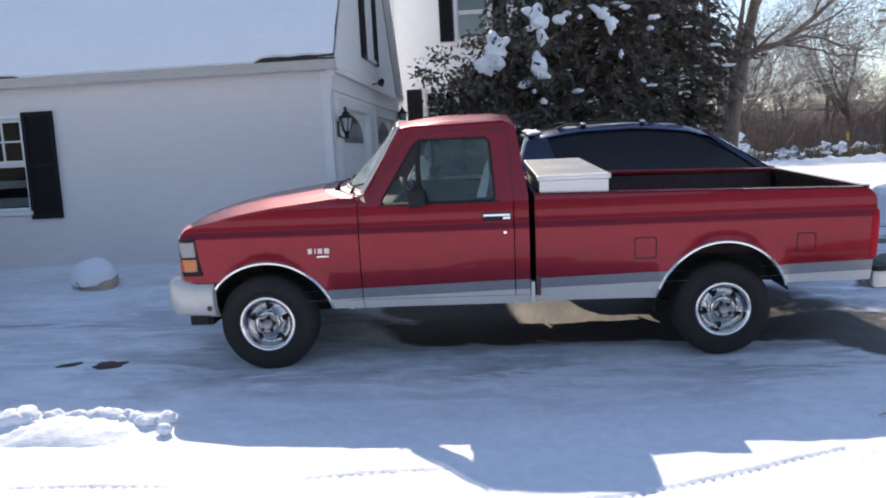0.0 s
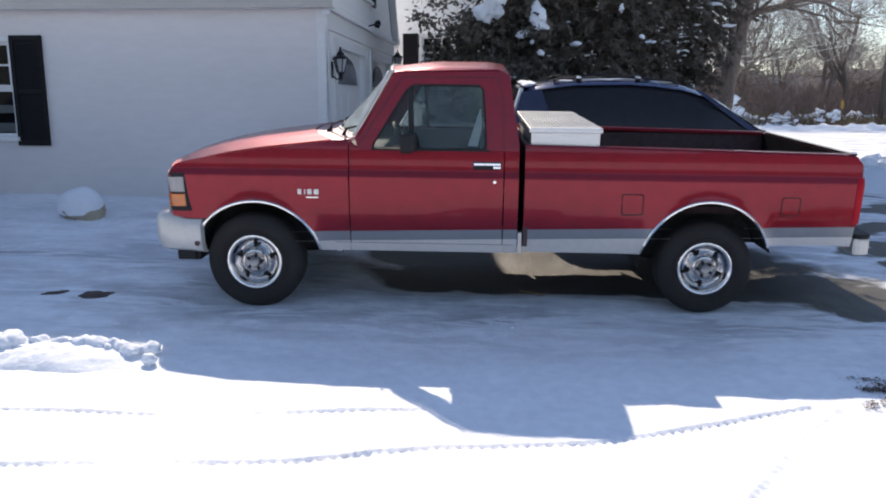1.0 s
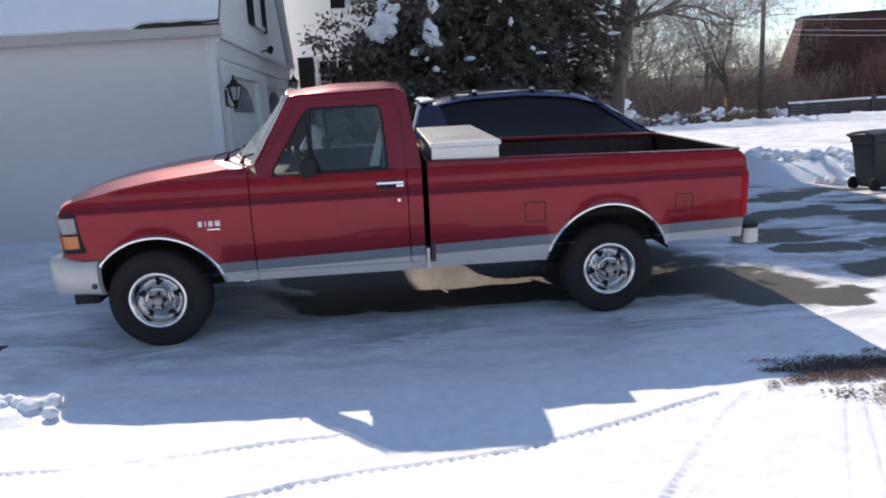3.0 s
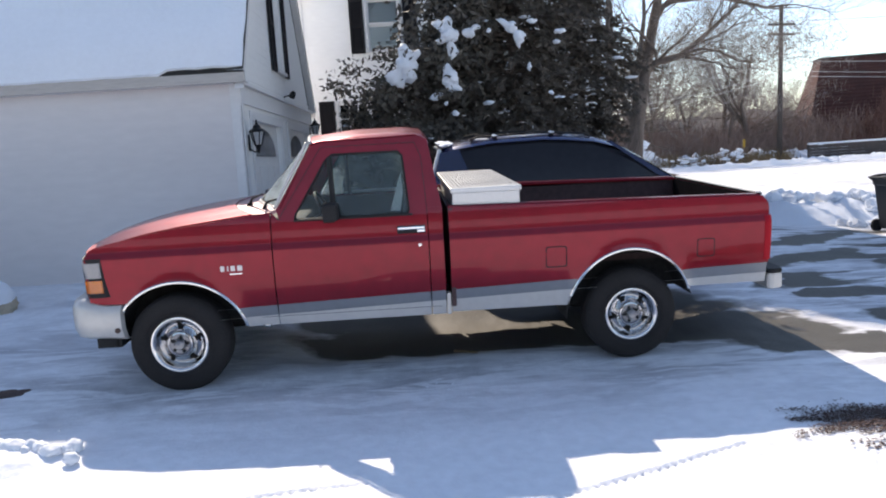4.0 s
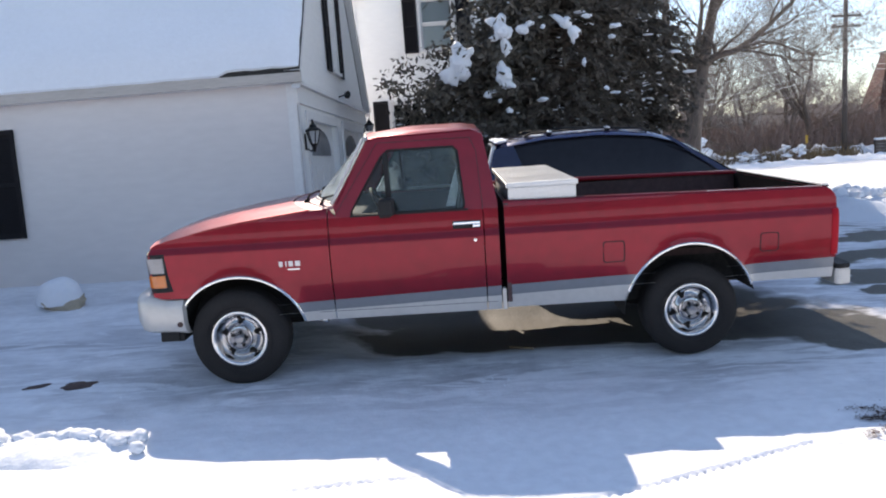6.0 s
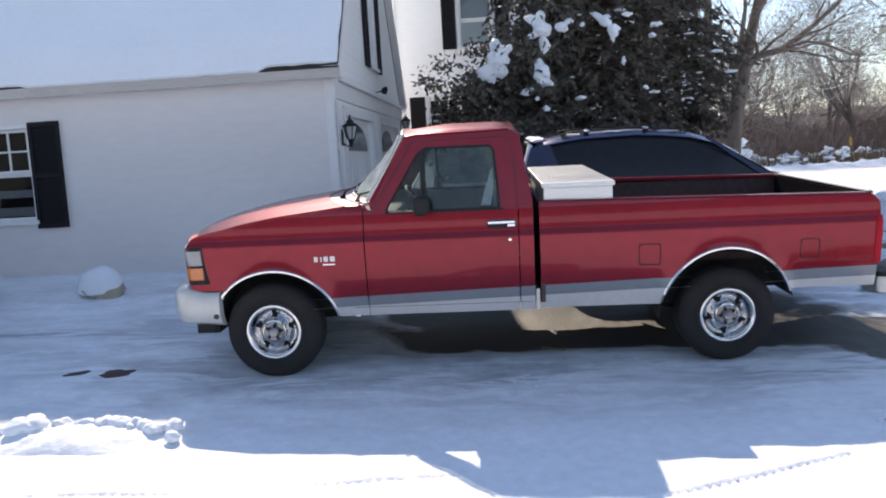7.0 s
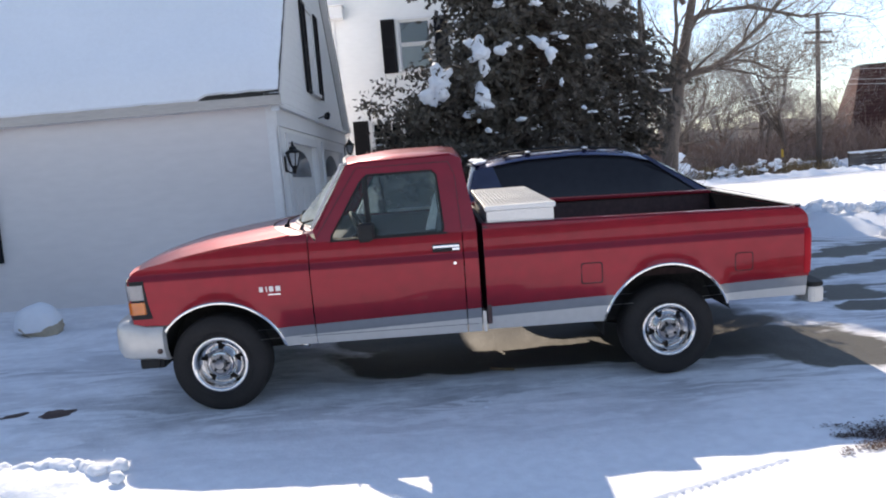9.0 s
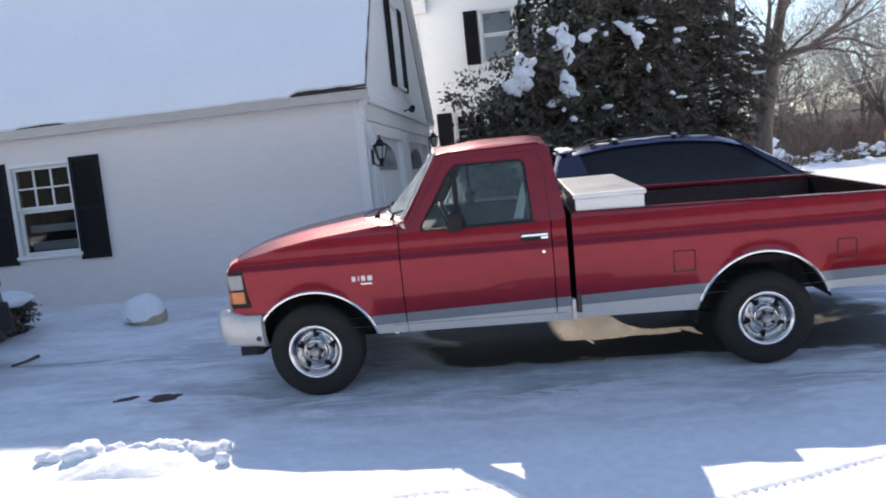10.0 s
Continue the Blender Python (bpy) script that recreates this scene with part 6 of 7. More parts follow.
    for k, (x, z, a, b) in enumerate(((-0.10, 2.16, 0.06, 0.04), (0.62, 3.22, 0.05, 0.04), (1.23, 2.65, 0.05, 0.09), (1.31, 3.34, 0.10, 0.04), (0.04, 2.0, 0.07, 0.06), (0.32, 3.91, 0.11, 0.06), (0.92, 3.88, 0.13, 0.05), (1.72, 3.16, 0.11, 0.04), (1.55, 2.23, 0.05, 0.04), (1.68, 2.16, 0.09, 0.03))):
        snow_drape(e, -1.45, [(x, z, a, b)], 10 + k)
    bm = bmesh.new()
    for i in range(70):
        c = rng.choice(cent)
        if c[1] < 0:
            k = rng.uniform(0.010, 0.030)
            snow_lump(bm, (c[0], c[1] - 0.08, c[2] + 0.05), k * 1.8, k * 1.4, k * 0.7, 400 + i)
    tagged(part("snow_dusting", bm, SNOW, e, "flecks of snow among the leaves", True), kind="stuff")
    return e


def needle_sprays(name, sprays, material, parent, seed, label):
    """Flat fronds of fine needles: each spray is a base, a way and a length."""
    r = np.random.default_rng(seed)
    base = np.array([p for p, d, ln in sprays])
    way = np.array([d for p, d, ln in sprays])
    size = np.array([ln for p, d, ln in sprays])
    per = 18
    b, w, ln = np.repeat(base, per, 0), np.repeat(way, per, 0), np.repeat(size, per)
    n = len(b)
    w /= np.linalg.norm(w, axis=1)[:, None]
    side = np.cross(w, (0, 0, 1.0))
    side /= np.maximum(np.linalg.norm(side, axis=1), 1e-6)[:, None]
    t = r.uniform(0, 1, n)
    p = b + w * (t * ln)[:, None] + r.normal(0, 0.012, (n, 3))
    sign = np.where(r.random(n) < 0.5, -1.0, 1.0)
    d = w * 0.9 + side * (sign * r.uniform(0.3, 1.0, n))[:, None] + r.normal(0, 0.25, (n, 3))
    d[:, 2] -= 0.25
    d /= np.linalg.norm(d, axis=1)[:, None]
    cross = np.cross(d, r.normal(0, 1, (n, 3)))
    cross /= np.linalg.norm(cross, axis=1)[:, None]
    out = (0.45 * ln * (1.15 - t) * r.uniform(0.6, 1.2, n))[:, None]
    q = np.stack([p, p + d * out * 0.5 + cross * 0.021, p + d * out, p + d * out * 0.5 - cross * 0.021], 1).reshape(-1, 3)
    return tagged(mesh_ob(name, q, np.arange(4 * n).reshape(-1, 4), material, parent, label), kind="stuff")


def conifer(place, height, profile, boughs, seed, label, gaps=0.0, snow=()):
    """A conifer: trunk, drooping boughs in rising turns, and sprays of needles along each."""
    rng = random.Random(seed)
    e = empty("conifer", place, label, "conifer")
    tube("trunk", [(0, 0, -0.2), (0.05, 0, height * 0.5), (0, 0.05, height)], [0.10, 0.07, 0.02], BARK, e, 8)
    bm, sprays = bmesh.new(), []
    for k in range(boughs):
        zz = 0.3 + (height - 0.4) * (k / boughs) ** 0.95
        a = k * 2.399 + rng.gauss(0, 0.2)
        if gaps and noise.noise((math.cos(a) * 1.6, math.sin(a) * 1.6, zz * 1.3 + seed)) > 0.5 - gaps:
            continue
        reach = lerp(zz / height, profile[0], profile[1]) * rng.uniform(0.72, 1.12)
        tip = Vector((reach * math.cos(a), 0.95 * reach * math.sin(a), zz - 0.16 * reach + rng.gauss(0, 0.08)))
        root = Vector((0, 0, zz))
        elbow = root.lerp(tip, 0.5) + Vector((0, 0, 0.10))
        add_tube(bm, [root, elbow, tip], [0.022, 0.014, 0.005], 4, False)
        out = (tip - root).normalized()
        for j in range(11):
            t = 0.25 + 0.78 * j / 10
            p = root.lerp(elbow, t * 2) if t < 0.5 else elbow.lerp(tip, t * 2 - 1)
            turn = Vector((-out.y, out.x, 0)) * rng.choice((-1, 1)) * rng.uniform(0.2, 0.9)
            d = out * 0.7 + turn + Vector((0, 0, rng.gauss(-0.35, 0.3)))
            sprays.append((tuple(p + Vector((rng.gauss(0, 0.05), rng.gauss(0, 0.05), rng.gauss(0, 0.05)))), tuple(d), rng.uniform(0.16, 0.34)))
    part("bough", bm, BARK, e, "dark boughs")
    needle_sprays("crown", sprays, NEEDLE, e, seed, "sprays of fine dark needles")
    bm = bmesh.new()
    for i in range(55):
        p = Vector(rng.choice(sprays)[0])
        k = rng.uniform(0.012, 0.035)
        if p.y < 0.2:
            snow_lump(bm, (p.x, p.y - 0.05, p.z + 0.03), k * 1.9, k * 1.5, k * 0.6, 700 + i)
    tagged(part("snow_dusting", bm, SNOW, e, "flecks of snow among the needles", True), kind="stuff")
    for i, (a, zz, out) in enumerate(snow):
        bm = bmesh.new()
        snow_lump(bm, (out * math.cos(a), out * math.sin(a), zz), rng.uniform(0.05, 0.12), rng.uniform(0.05, 0.1), rng.uniform(0.015, 0.04), 50 + i)
        part("snow_clump", bm, SNOW, e, "small clump of snow", True)
    return e


evergreen()
conifer(pose(3.75, 8.05, 0.2), 6.6, ([0, 0.1, 0.3, 0.55, 0.8, 1.0], [1.15, 1.30, 1.32, 1.28, 0.85, 0.15]), 430, 23, "dense dark conifer standing beside the evergreen",
        0.10, [(-1.5, 3.5, 1.25), (-1.1, 3.1, 1.3), (-2.0, 2.2, 1.35)])
conifer(pose(5.15, 8.9, 0.2), 4.3, ([0, 0.2, 0.3, 0.45, 0.6, 0.8, 0.92, 1.0], [0.6, 0.5, 0.55, 0.85, 1.15, 1.25, 0.8, 0.2]), 230, 24, "ragged dark conifer with gaps and a little snow on its boughs",
        0.26, [(-1.9, 2.3, 1.0), (-1.2, 2.9, 1.15), (-0.9, 3.5, 1.1), (-1.6, 3.2, 1.2), (-0.6, 2.6, 1.0)])


def bare_tree(place, seed, height, r, lean=(0, 0, 1), depth=5, label="bare grey deciduous tree", material=BARK, spread=0.55, kids=(2, 3)):
    rng = random.Random(seed)
    e = empty("bare_tree", place, label, "tree", "bare trees")
    bm, tips = bmesh.new(), []
    grow(bm, (0, 0, -0.2), lean, height * 0.34, r, depth, rng, tips, 0.16, spread, kids)
    part("trunk", bm, material, e, "tapered trunk with forking limbs", True)
    return e, tips


def twig_cloud(name, tips, per, length, material, parent, seed, label="", wd=0.008):
    rng = np.random.default_rng(seed)
    c = np.repeat(np.array([tuple(t) for t in tips]), per, 0)
    n = len(c)
    d = rng.normal(0, 1, (n, 3)) + (0, 0, 0.4)
    d /= np.linalg.norm(d, axis=1)[:, None]
    s = np.cross(d, rng.normal(0, 1, (n, 3)))
    s /= np.linalg.norm(s, axis=1)[:, None]
    ln = length * rng.uniform(0.4, 1.3, (n, 1))
    p = c + rng.normal(0, length * 0.3, (n, 3))
    q = np.stack([p - s * wd, p + s * wd, p + d * ln], 1).reshape(-1, 3)
    return tagged(mesh_ob(name, q, np.arange(3 * n).reshape(-1, 3), material, parent, label), kind="stuff")


# the large tree beyond the car, with its long limb towards the street
big = empty("bare_tree", pose(7.75, 14.0, 0.15), "large bare deciduous tree with spreading grey limbs", "tree", "bare trees")
rng = random.Random(5)
bm, tips = bmesh.new(), []
add_tube(bm, [(-0.15, 0, -0.2), (-0.08, 0, 0.6), (0.03, 0, 1.85), (0.18, 0, 2.7), (0.32, 0, 3.35), (0.46, 0, 4.0), (0.58, 0, 4.5), (0.76, 0, 5.3), (0.85, 0, 7.0), (0.8, 0, 9)], [0.30, 0.22, 0.19, 0.18, 0.16, 0.13, 0.12, 0.10, 0.07, 0.03], 12)
limbs = [  # long limbs that were set out one by one: points, thick end
    ([(0.30, 0, 3.2), (0.60, -0.05, 3.47), (1.14, -0.1, 3.57), (1.56, -0.1, 3.84), (1.98, 0, 4.15), (2.54, 0.1, 4.6), (3.2, 0.1, 5.3)], 0.11),
    ([(0.60, 0, 4.5), (0.85, 0.1, 4.85), (1.15, 0.2, 4.98), (2.29, 0.3, 5.06), (3.0, 0.3, 4.88), (3.62, 0.3, 4.71), (4.16, 0.2, 4.74)], 0.085),
    ([(1.2, -0.1, 3.6), (1.7, -0.2, 3.72), (2.1, -0.3, 3.62), (2.6, -0.3, 3.35), (3.0, -0.3, 3.3)], 0.045),
    ([(0.1, 0, 2.2), (0.02, -0.1, 3.0), (0.18, -0.1, 3.8), (0.30, -0.1, 4.6), (0.28, -0.1, 6.2)], 0.10),
    ([(0.0, 0, 1.9), (-0.35, -0.1, 2.7), (-0.6, -0.2, 3.6), (-0.55, -0.2, 4.7), (-0.7, -0.2, 6.2)], 0.08),
]
for pts, r0 in limbs:
    add_tube(bm, pts, [r0 * (1 - 0.7 * k / (len(pts) - 1)) for k in range(len(pts))], 8, False)
    for k in range(1, len(pts)):
        p, d = Vector(pts[k]), Vector(pts[k]) - Vector(pts[k - 1])
        for _ in range(2):
            w = d.normalized() + Vector((rng.gauss(0, 0.5), rng.gauss(0, 0.5), rng.gauss(0.25, 0.5)))
            grow(bm, p, w, rng.uniform(0.7, 1.3) * (1 if r0 > 0.05 else 0.6), r0 * (1 - 0.7 * k / len(pts)) * 0.45, 4, rng, tips, 0.3, 0.6, (2, 3), 5, 0.05)
for p0, way, ln, r0 in (((0.55, 0, 5.2), (-0.5, 0.2, 1), 2.6, 0.07), ((0.80, 0, 6.2), (0.8, 0.3, 0.6), 2.4, 0.06), ((0.05, 0, 1.6), (0.9, -0.2, 0.7), 1.3, 0.03), ((-0.05, 0, 1.0), (-0.8, -0.2, 1.0), 1.5, 0.035), ((0.8, 0, 7.0), (0, 0, 1), 2.5, 0.06)):
    grow(bm, p0, way, ln, r0, 4, rng, tips, 0.28, 0.55, (2, 4), 6, 0.05)
part("trunk", bm, BARK, big, "grey trunk and limbs", True)
twig_cloud("twig_mass", tips, 6, 0.5, TWIG, big, 9, "fine bare twigs", 0.004)
tube("trunk", [(-0.95, -0.4, -0.2), (-0.9, -0.4, 1.5), (-0.75, -0.4, 3.2), (-0.6, -0.3, 6.5)], [0.11, 0.09, 0.07, 0.04], BARK, big, 8, "second slender stem")

# far trees along the street: three made, the rest copies
kinds = []
for sd, hh, m, kd in ((31, 10, BARK, (3, 4)), (32, 12, BARK, (3, 4)), (33, 8, TWIG, (3, 4))):
    e, tp = bare_tree(pose(0, -400, 0), sd, hh, 0.2, depth=5, material=m, kids=kd, spread=0.6, label="distant bare tree beyond the street")
    twig_cloud("twig_mass", tp, 3, 0.8, TWIG, e, sd, "fine bare twigs", 0.009)
    kinds.append(e)
rng = random.Random(77)
spots = []
for i in range(74):
    x = 9 + 62 * ((i * 0.618) % 1)
    y = rng.uniform(57, 92)
    spots.append((x * (y / 60 + 0.25), y))
for i in range(12):
    spots.append((12.0 + 1.45 * i + rng.uniform(-0.9, 0.9), rng.uniform(45.5, 54)))
for i, (x, y) in enumerate(spots):
    src = kinds[i % 3]
    s = rng.uniform(0.65, 1.25)
    m = Matrix.Translation((x, y, ground_z(x, y) - 0.1)) @ Matrix.Rotation(rng.uniform(0, 6.28), 4, "Z")
    if i < 3:
        src.matrix_world = m
    else:
        c = copy_thing(src, m)
        c.scale = (s, s, s)


def thicket(name, material, x0, x1, y0, y1, hfun, n, seed, label, size=0.9):
    """A tangle of thin stems: nobody could count them."""
    r = np.random.default_rng(seed)
    x, y = r.uniform(x0, x1, n), r.uniform(y0, y1, n)
    h = np.array([hfun(a) for a in x]) * r.uniform(0.25, 1, n) ** 0.7
    g = np.array([ground_z(a, b) for a, b in zip(x, y)])
    zb = g + h * r.uniform(0, 0.75, n)
    base = np.stack([x, y, zb], 1)
    d = np.stack([r.normal(0, 0.55, n), r.normal(0, 0.4, n), np.ones(n)], 1)
    d /= np.linalg.norm(d, axis=1)[:, None]
    tip = base + d * (size * r.uniform(0.4, 1.3, n))[:, None]
    side = np.stack([r.normal(0, 1, n), r.normal(0, 0.3, n), np.zeros(n)], 1)
    side *= (0.022 / np.linalg.norm(side, axis=1))[:, None] * r.uniform(0.5, 1.6, n)[:, None]
    q = np.stack([base - side, base + side, tip], 1).reshape(-1, 3)
    ob = mesh_ob(name, q, np.arange(3 * n).reshape(-1, 3), material, None)
    return tagged(ob, label, "brush", kind="stuff")


thicket("brush", BRUSH, 10, 62, 44, 56, lambda x: 3.5 + 2.2 * noise.noise((x * 0.18, 0, 0)) + 1.3 * noise.noise((x * 0.7, 3, 0)), 56000, 1, "tangled brown winter brush along the street", 1.1)
thicket("brush", RUSSET, 30.5, 50, 42.4, 46, lambda x: 0.6 + 7.2 * smoothstep(30.5, 36, x) + 1.3 * noise.noise((x * 0.5, 5, 0)), 17000, 2, "russet twiggy shrubs before the barn", 0.8)
thicket("brush", RUSSET, 31.5, 46, 42.2, 44.2, lambda x: 1.0 + 7.5 * smoothstep(33.5, 38, x) + 1.6 * noise.noise((x * 0.6, 9, 0)), 9000, 7, "fine russet twigs before the barn", 0.7)
thicket("brush", GRASS, 12, 26, 40.5, 43, lambda x: 0.9 + 0.4 * noise.noise((x, 1, 0)), 5000, 3, "pale dry grass and stalks", 0.5)
thicket("brush", BRUSH, 5.3, 6.2, 9.0, 9.9, lambda x: 1.6 + 0.9 * noise.noise((x * 2, 4, 0)), 260, 5, "bare brown stems beside the ragged conifer", 1.0)
thicket("brush", BRUSH, 6.2, 7.9, 12.6, 16, lambda x: 1.0 + 0.5 * noise.noise((x * 2, 1, 0)), 800, 4, "thin brown stems under the big tree", 0.8)
# far wood line with an uneven top
vs, fs = [], []
n = 260
for i in range(n + 1):
    x = -40 + 260 * i / n
    vs += [(x, 118, -3), (x, 118, 5.5 + 1.6 * noise.noise((x * 0.06, 0, 0)) + 0.9 * noise.noise((x * 0.4, 2, 0)))]
for i in range(n):
    fs.append((2 * i, 2 * i + 2, 2 * i + 3, 2 * i + 1))
tagged(mesh_ob("backdrop", vs, fs, BRUSH), "distant brown winter woods", "woods", kind="structure")


# Unseen dark band added behind the camera for the truck's flank to reflect.
vs, fs = [], []
for i in range(n + 1):
    x = -60 + 120 * i / n
    vs += [(x * 2.5, -48, -3), (x * 2.5, -48, 8.2 + 2.0 * noise.noise((x * 0.2, 7, 0)) + 0.6 * noise.noise((x * 0.9, 9, 0)))]
for i in range(n):
    fs.append((2 * i, 2 * i + 1, 2 * i + 3, 2 * i + 2))
tagged(mesh_ob("backdrop", vs, fs, UNSEENWOOD), "unseen dark woods added behind the camera for reflections", "woods", kind="structure")


# ---------------------------------------------------------------- street side
def snow_bank(name, pts, width, height, seed, label, lumps=4.0, res=0.16, chunk=1.0):
    """A ploughed ridge of lumpy snow along a chain of points."""
    total = sum(math.dist(a, b) for a, b in zip(pts, pts[1:]))
    n, k = max(8, int(total / res)), 25 if res < 0.1 else 15
    vs, fs = [], []
    acc = np.cumsum([0] + [math.dist(a, b) for a, b in zip(pts, pts[1:])])
    for i in range(n + 1):
        s = total * i / n
        x, y = np.interp(s, acc, [p[0] for p in pts]), np.interp(s, acc, [p[1] for p in pts])
        x2, y2 = np.interp(min(s + 0.1, total), acc, [p[0] for p in pts]), np.interp(min(s + 0.1, total), acc, [p[1] for p in pts])
        x1, y1 = np.interp(max(s - 0.1, 0), acc, [p[0] for p in pts]), np.interp(max(s - 0.1, 0), acc, [p[1] for p in pts])
        dx, dy = x2 - x1, y2 - y1
        ln = math.hypot(dx, dy)
        nx, ny = -dy / ln, dx / ln
        ends = smoothstep(0, 0.8, s) * smoothstep(total, total - 0.8, s)
        for j in range(k):
            t = -1 + 2 * j / (k - 1)
            px, py = x + nx * t * width, y + ny * t * width
            h = height * (1 - abs(t) ** 2.2) * ends * (0.75 + 0.4 * noise.noise((s * 0.7, seed, 0)))
            near = noise.voronoi((px * lumps + 0.4 * noise.noise((px * 4, py * 4, 1)), py * lumps, seed))[0][0]
            clod = math.sqrt(max(0.0, 1 - (near / 0.62) ** 2)) * (0.4 + 0.9 * noise.noise((px * 1.7, py * 1.7, seed + 5)))
            near = noise.voronoi((px * lumps * 2.3, py * lumps * 2.3, seed + 1))[0][0]
            clod = max(clod, 0) + 0.4 * math.sqrt(max(0.0, 1 - (near / 0.6) ** 2)) * max(0.0, 0.5 + noise.noise((px * 2.9, py * 2.9, seed + 8)))
            rough = 0.20 * noise.noise((px * 1.9, py * 1.9, seed)) + chunk / lumps * clod + 0.05 * noise.noise((px * 9, py * 9, seed))
            vs.append((px, py, ground_z(px, py) - 0.03 + h + rough * (1 - abs(t) ** 3) * ends * min(1, height * 2)))
    for i in range(n):
        for j in range(k - 1):
            a = i * k + j
            fs.append((a, a + k, a + k + 1, a + 1))
    return tagged(mesh_ob(name, vs, fs, SNOW, smooth=True), label, "snow bank")


snow_bank("snow_bank", [(6.2, 15.5), (7.2, 11.5), (8.3, 9.0), (8.9, 8.1), (10.2, 8.2), (12.5, 7.4), (16, 6.6), (24, 5.5)], 1.35, 0.44, 1, "ploughed bank of broken snow beside the drive", 5.0, 0.05, 0.9)
snow_bank("snow_bank", [(5.5, 36), (16, 38), (30, 39.5), (55, 40)], 1.6, 0.26, 2, "low ploughed snow bank along the street", 2.2, 0.22, 0.9)
snow_bank("snow_bank", [(11, 41), (24, 43), (40, 43.5), (60, 43)], 1.2, 0.8, 3, "snow heaped over brush beyond the street", 2.5, 0.3)
snow_bank("snow_bank", [(-5.0, -1.10), (-3.0, -1.12), (-1.5, -1.06)], 0.14, 0.07, 4, "thin ridge of crusted snow", 8, 0.05)

snow_bank("snow_bank", [(-2.0, -1.12), (-1.35, -1.11), (-0.9, -1.12), (-0.5, -1.15), (-0.12, -1.30)], 0.27, 0.125, 6, "small heap of broken crusted snow", 9, 0.02)


rng = random.Random(41)
bm = bmesh.new()
RIDGE = ((7.2, 11.5), (8.3, 9.0), (8.9, 8.1), (10.2, 8.2), (12.5, 7.4), (16, 6.6), (24, 5.5))
for k in range(330):
    i = rng.choice((0, 1, 1, 2, 2, 3, 3, 3, 4, 4, 5))
    (ax, ay), (bx, by) = RIDGE[i:i + 2]
    t = rng.random()
    foot = k % 3 > 0
    off = rng.uniform(-1.75, -1.1) if foot else rng.gauss(-0.1, 0.4)
    x, y = ax + (bx - ax) * t, ay + (by - ay) * t + off
    if foot and i < 2:
        x, y = ax + (bx - ax) * t + rng.uniform(0.3, 1.5), ay + (by - ay) * t - rng.uniform(0.3, 1.6)
    sz = rng.uniform(0.05, 0.15)
    h = 0.0 if foot else 0.40 * max(0.0, 1 - (off / 1.3) ** 2)
    geo = bmesh.ops.create_icosphere(bm, subdivisions=2, radius=1)
    turn = Matrix.Rotation(rng.uniform(0, 6.3), 3, "Z") @ Matrix.Rotation(rng.uniform(-0.7, 0.7), 3, "X")
    sx, sy, sq = rng.uniform(0.7, 1.5), rng.uniform(0.6, 1.1), rng.uniform(0.5, 0.9)
    for v in geo["verts"]:
        p = v.co * (1 + 0.45 * noise.noise(v.co * 1.7 + Vector((k, 0, 0))) + 0.15 * noise.noise(v.co * 4 + Vector((0, k, 0))))
        v.co = turn @ Vector((p.x * sz * sx, p.y * sz * sy, p.z * sz * sq)) + Vector((x, y, ground_z(x, y) + h + 0.02))
tagged(part("snow_chunks", bm, SNOW), "broken chunks of snow on the ploughed bank", "snow chunks", kind="stuff")


def snowy_bush(x, y, w, h, seed):
    """A twiggy street-side shrub bowed under snow."""
    r = random.Random(seed)
    e = empty("snowy_bush", pose(x, y, ground_z(x, y)), "bare twiggy shrub bowed under snow by the street", "bush", "shrubs by the street")
    bm, tp = bmesh.new(), []
    for k in range(6):
        a = r.uniform(0, 6.3)
        grow(bm, (0.2 * w * math.cos(a), 0.2 * w * math.sin(a), -0.1), (0.6 * math.cos(a) * w, 0.6 * math.sin(a) * w, h), h * 0.75, 0.03, 2, r, tp, 0.3, 0.6, (2, 3), 4)
    part("stems", bm, BRUSH, e, "thin brown stems")
    for k in range(16):
        bm = bmesh.new()
        a = r.uniform(0, 6.3)
        snow_lump(bm, (0.7 * w * math.cos(a) * r.random(), 0.5 * w * math.sin(a), h * r.uniform(0.25, 0.95)), w * r.uniform(0.05, 0.24), w * r.uniform(0.1, 0.25), h * r.uniform(0.03, 0.12), seed * 9 + k)
        part("snow_clump", bm, SNOW, e, "clump of snow", True)


for k, (x, y, w, h) in enumerate(((11.4, 39.4, 1.5, 1.7), (13.5, 40.0, 1.9, 1.5), (16.1, 40.4, 1.6, 1.9), (18.9, 40.0, 1.5, 0.8), (21.6, 40.6, 1.2, 1.1))):
    snowy_bush(x, y, w, h, 300 + k)
# broken lumps thrown up at the edge of the sunlit snow
rng = random.Random(9)
for k in range(26):
    x = -1.62 + 1.30 * (k + rng.uniform(-0.4, 0.4)) / 25
    y = -1.0 - 0.16 * smoothstep(-0.55, -0.30, x) + rng.gauss(0, 0.035)
    s = rng.uniform(0.030, 0.058)
    if k in (5, 6):
        s = 0.085
    bm = bmesh.new()
    snow_lump(bm, (0, 0, 0), s * 1.25, s * 1.05, s * 0.85, rng.random() * 40)
    lump = part("snow_lump", bm, SNOW, None, "", True)
    lump.matrix_world = Matrix.Translation((x, y, snow_z(x, y) + s * 0.35 + 0.02)) @ Matrix.Rotation(rng.uniform(0, 6), 4, "Z")
    tagged(lump, "broken lump of crusted snow on the drive", "snow lump", "snow lumps at the edge of the drive")


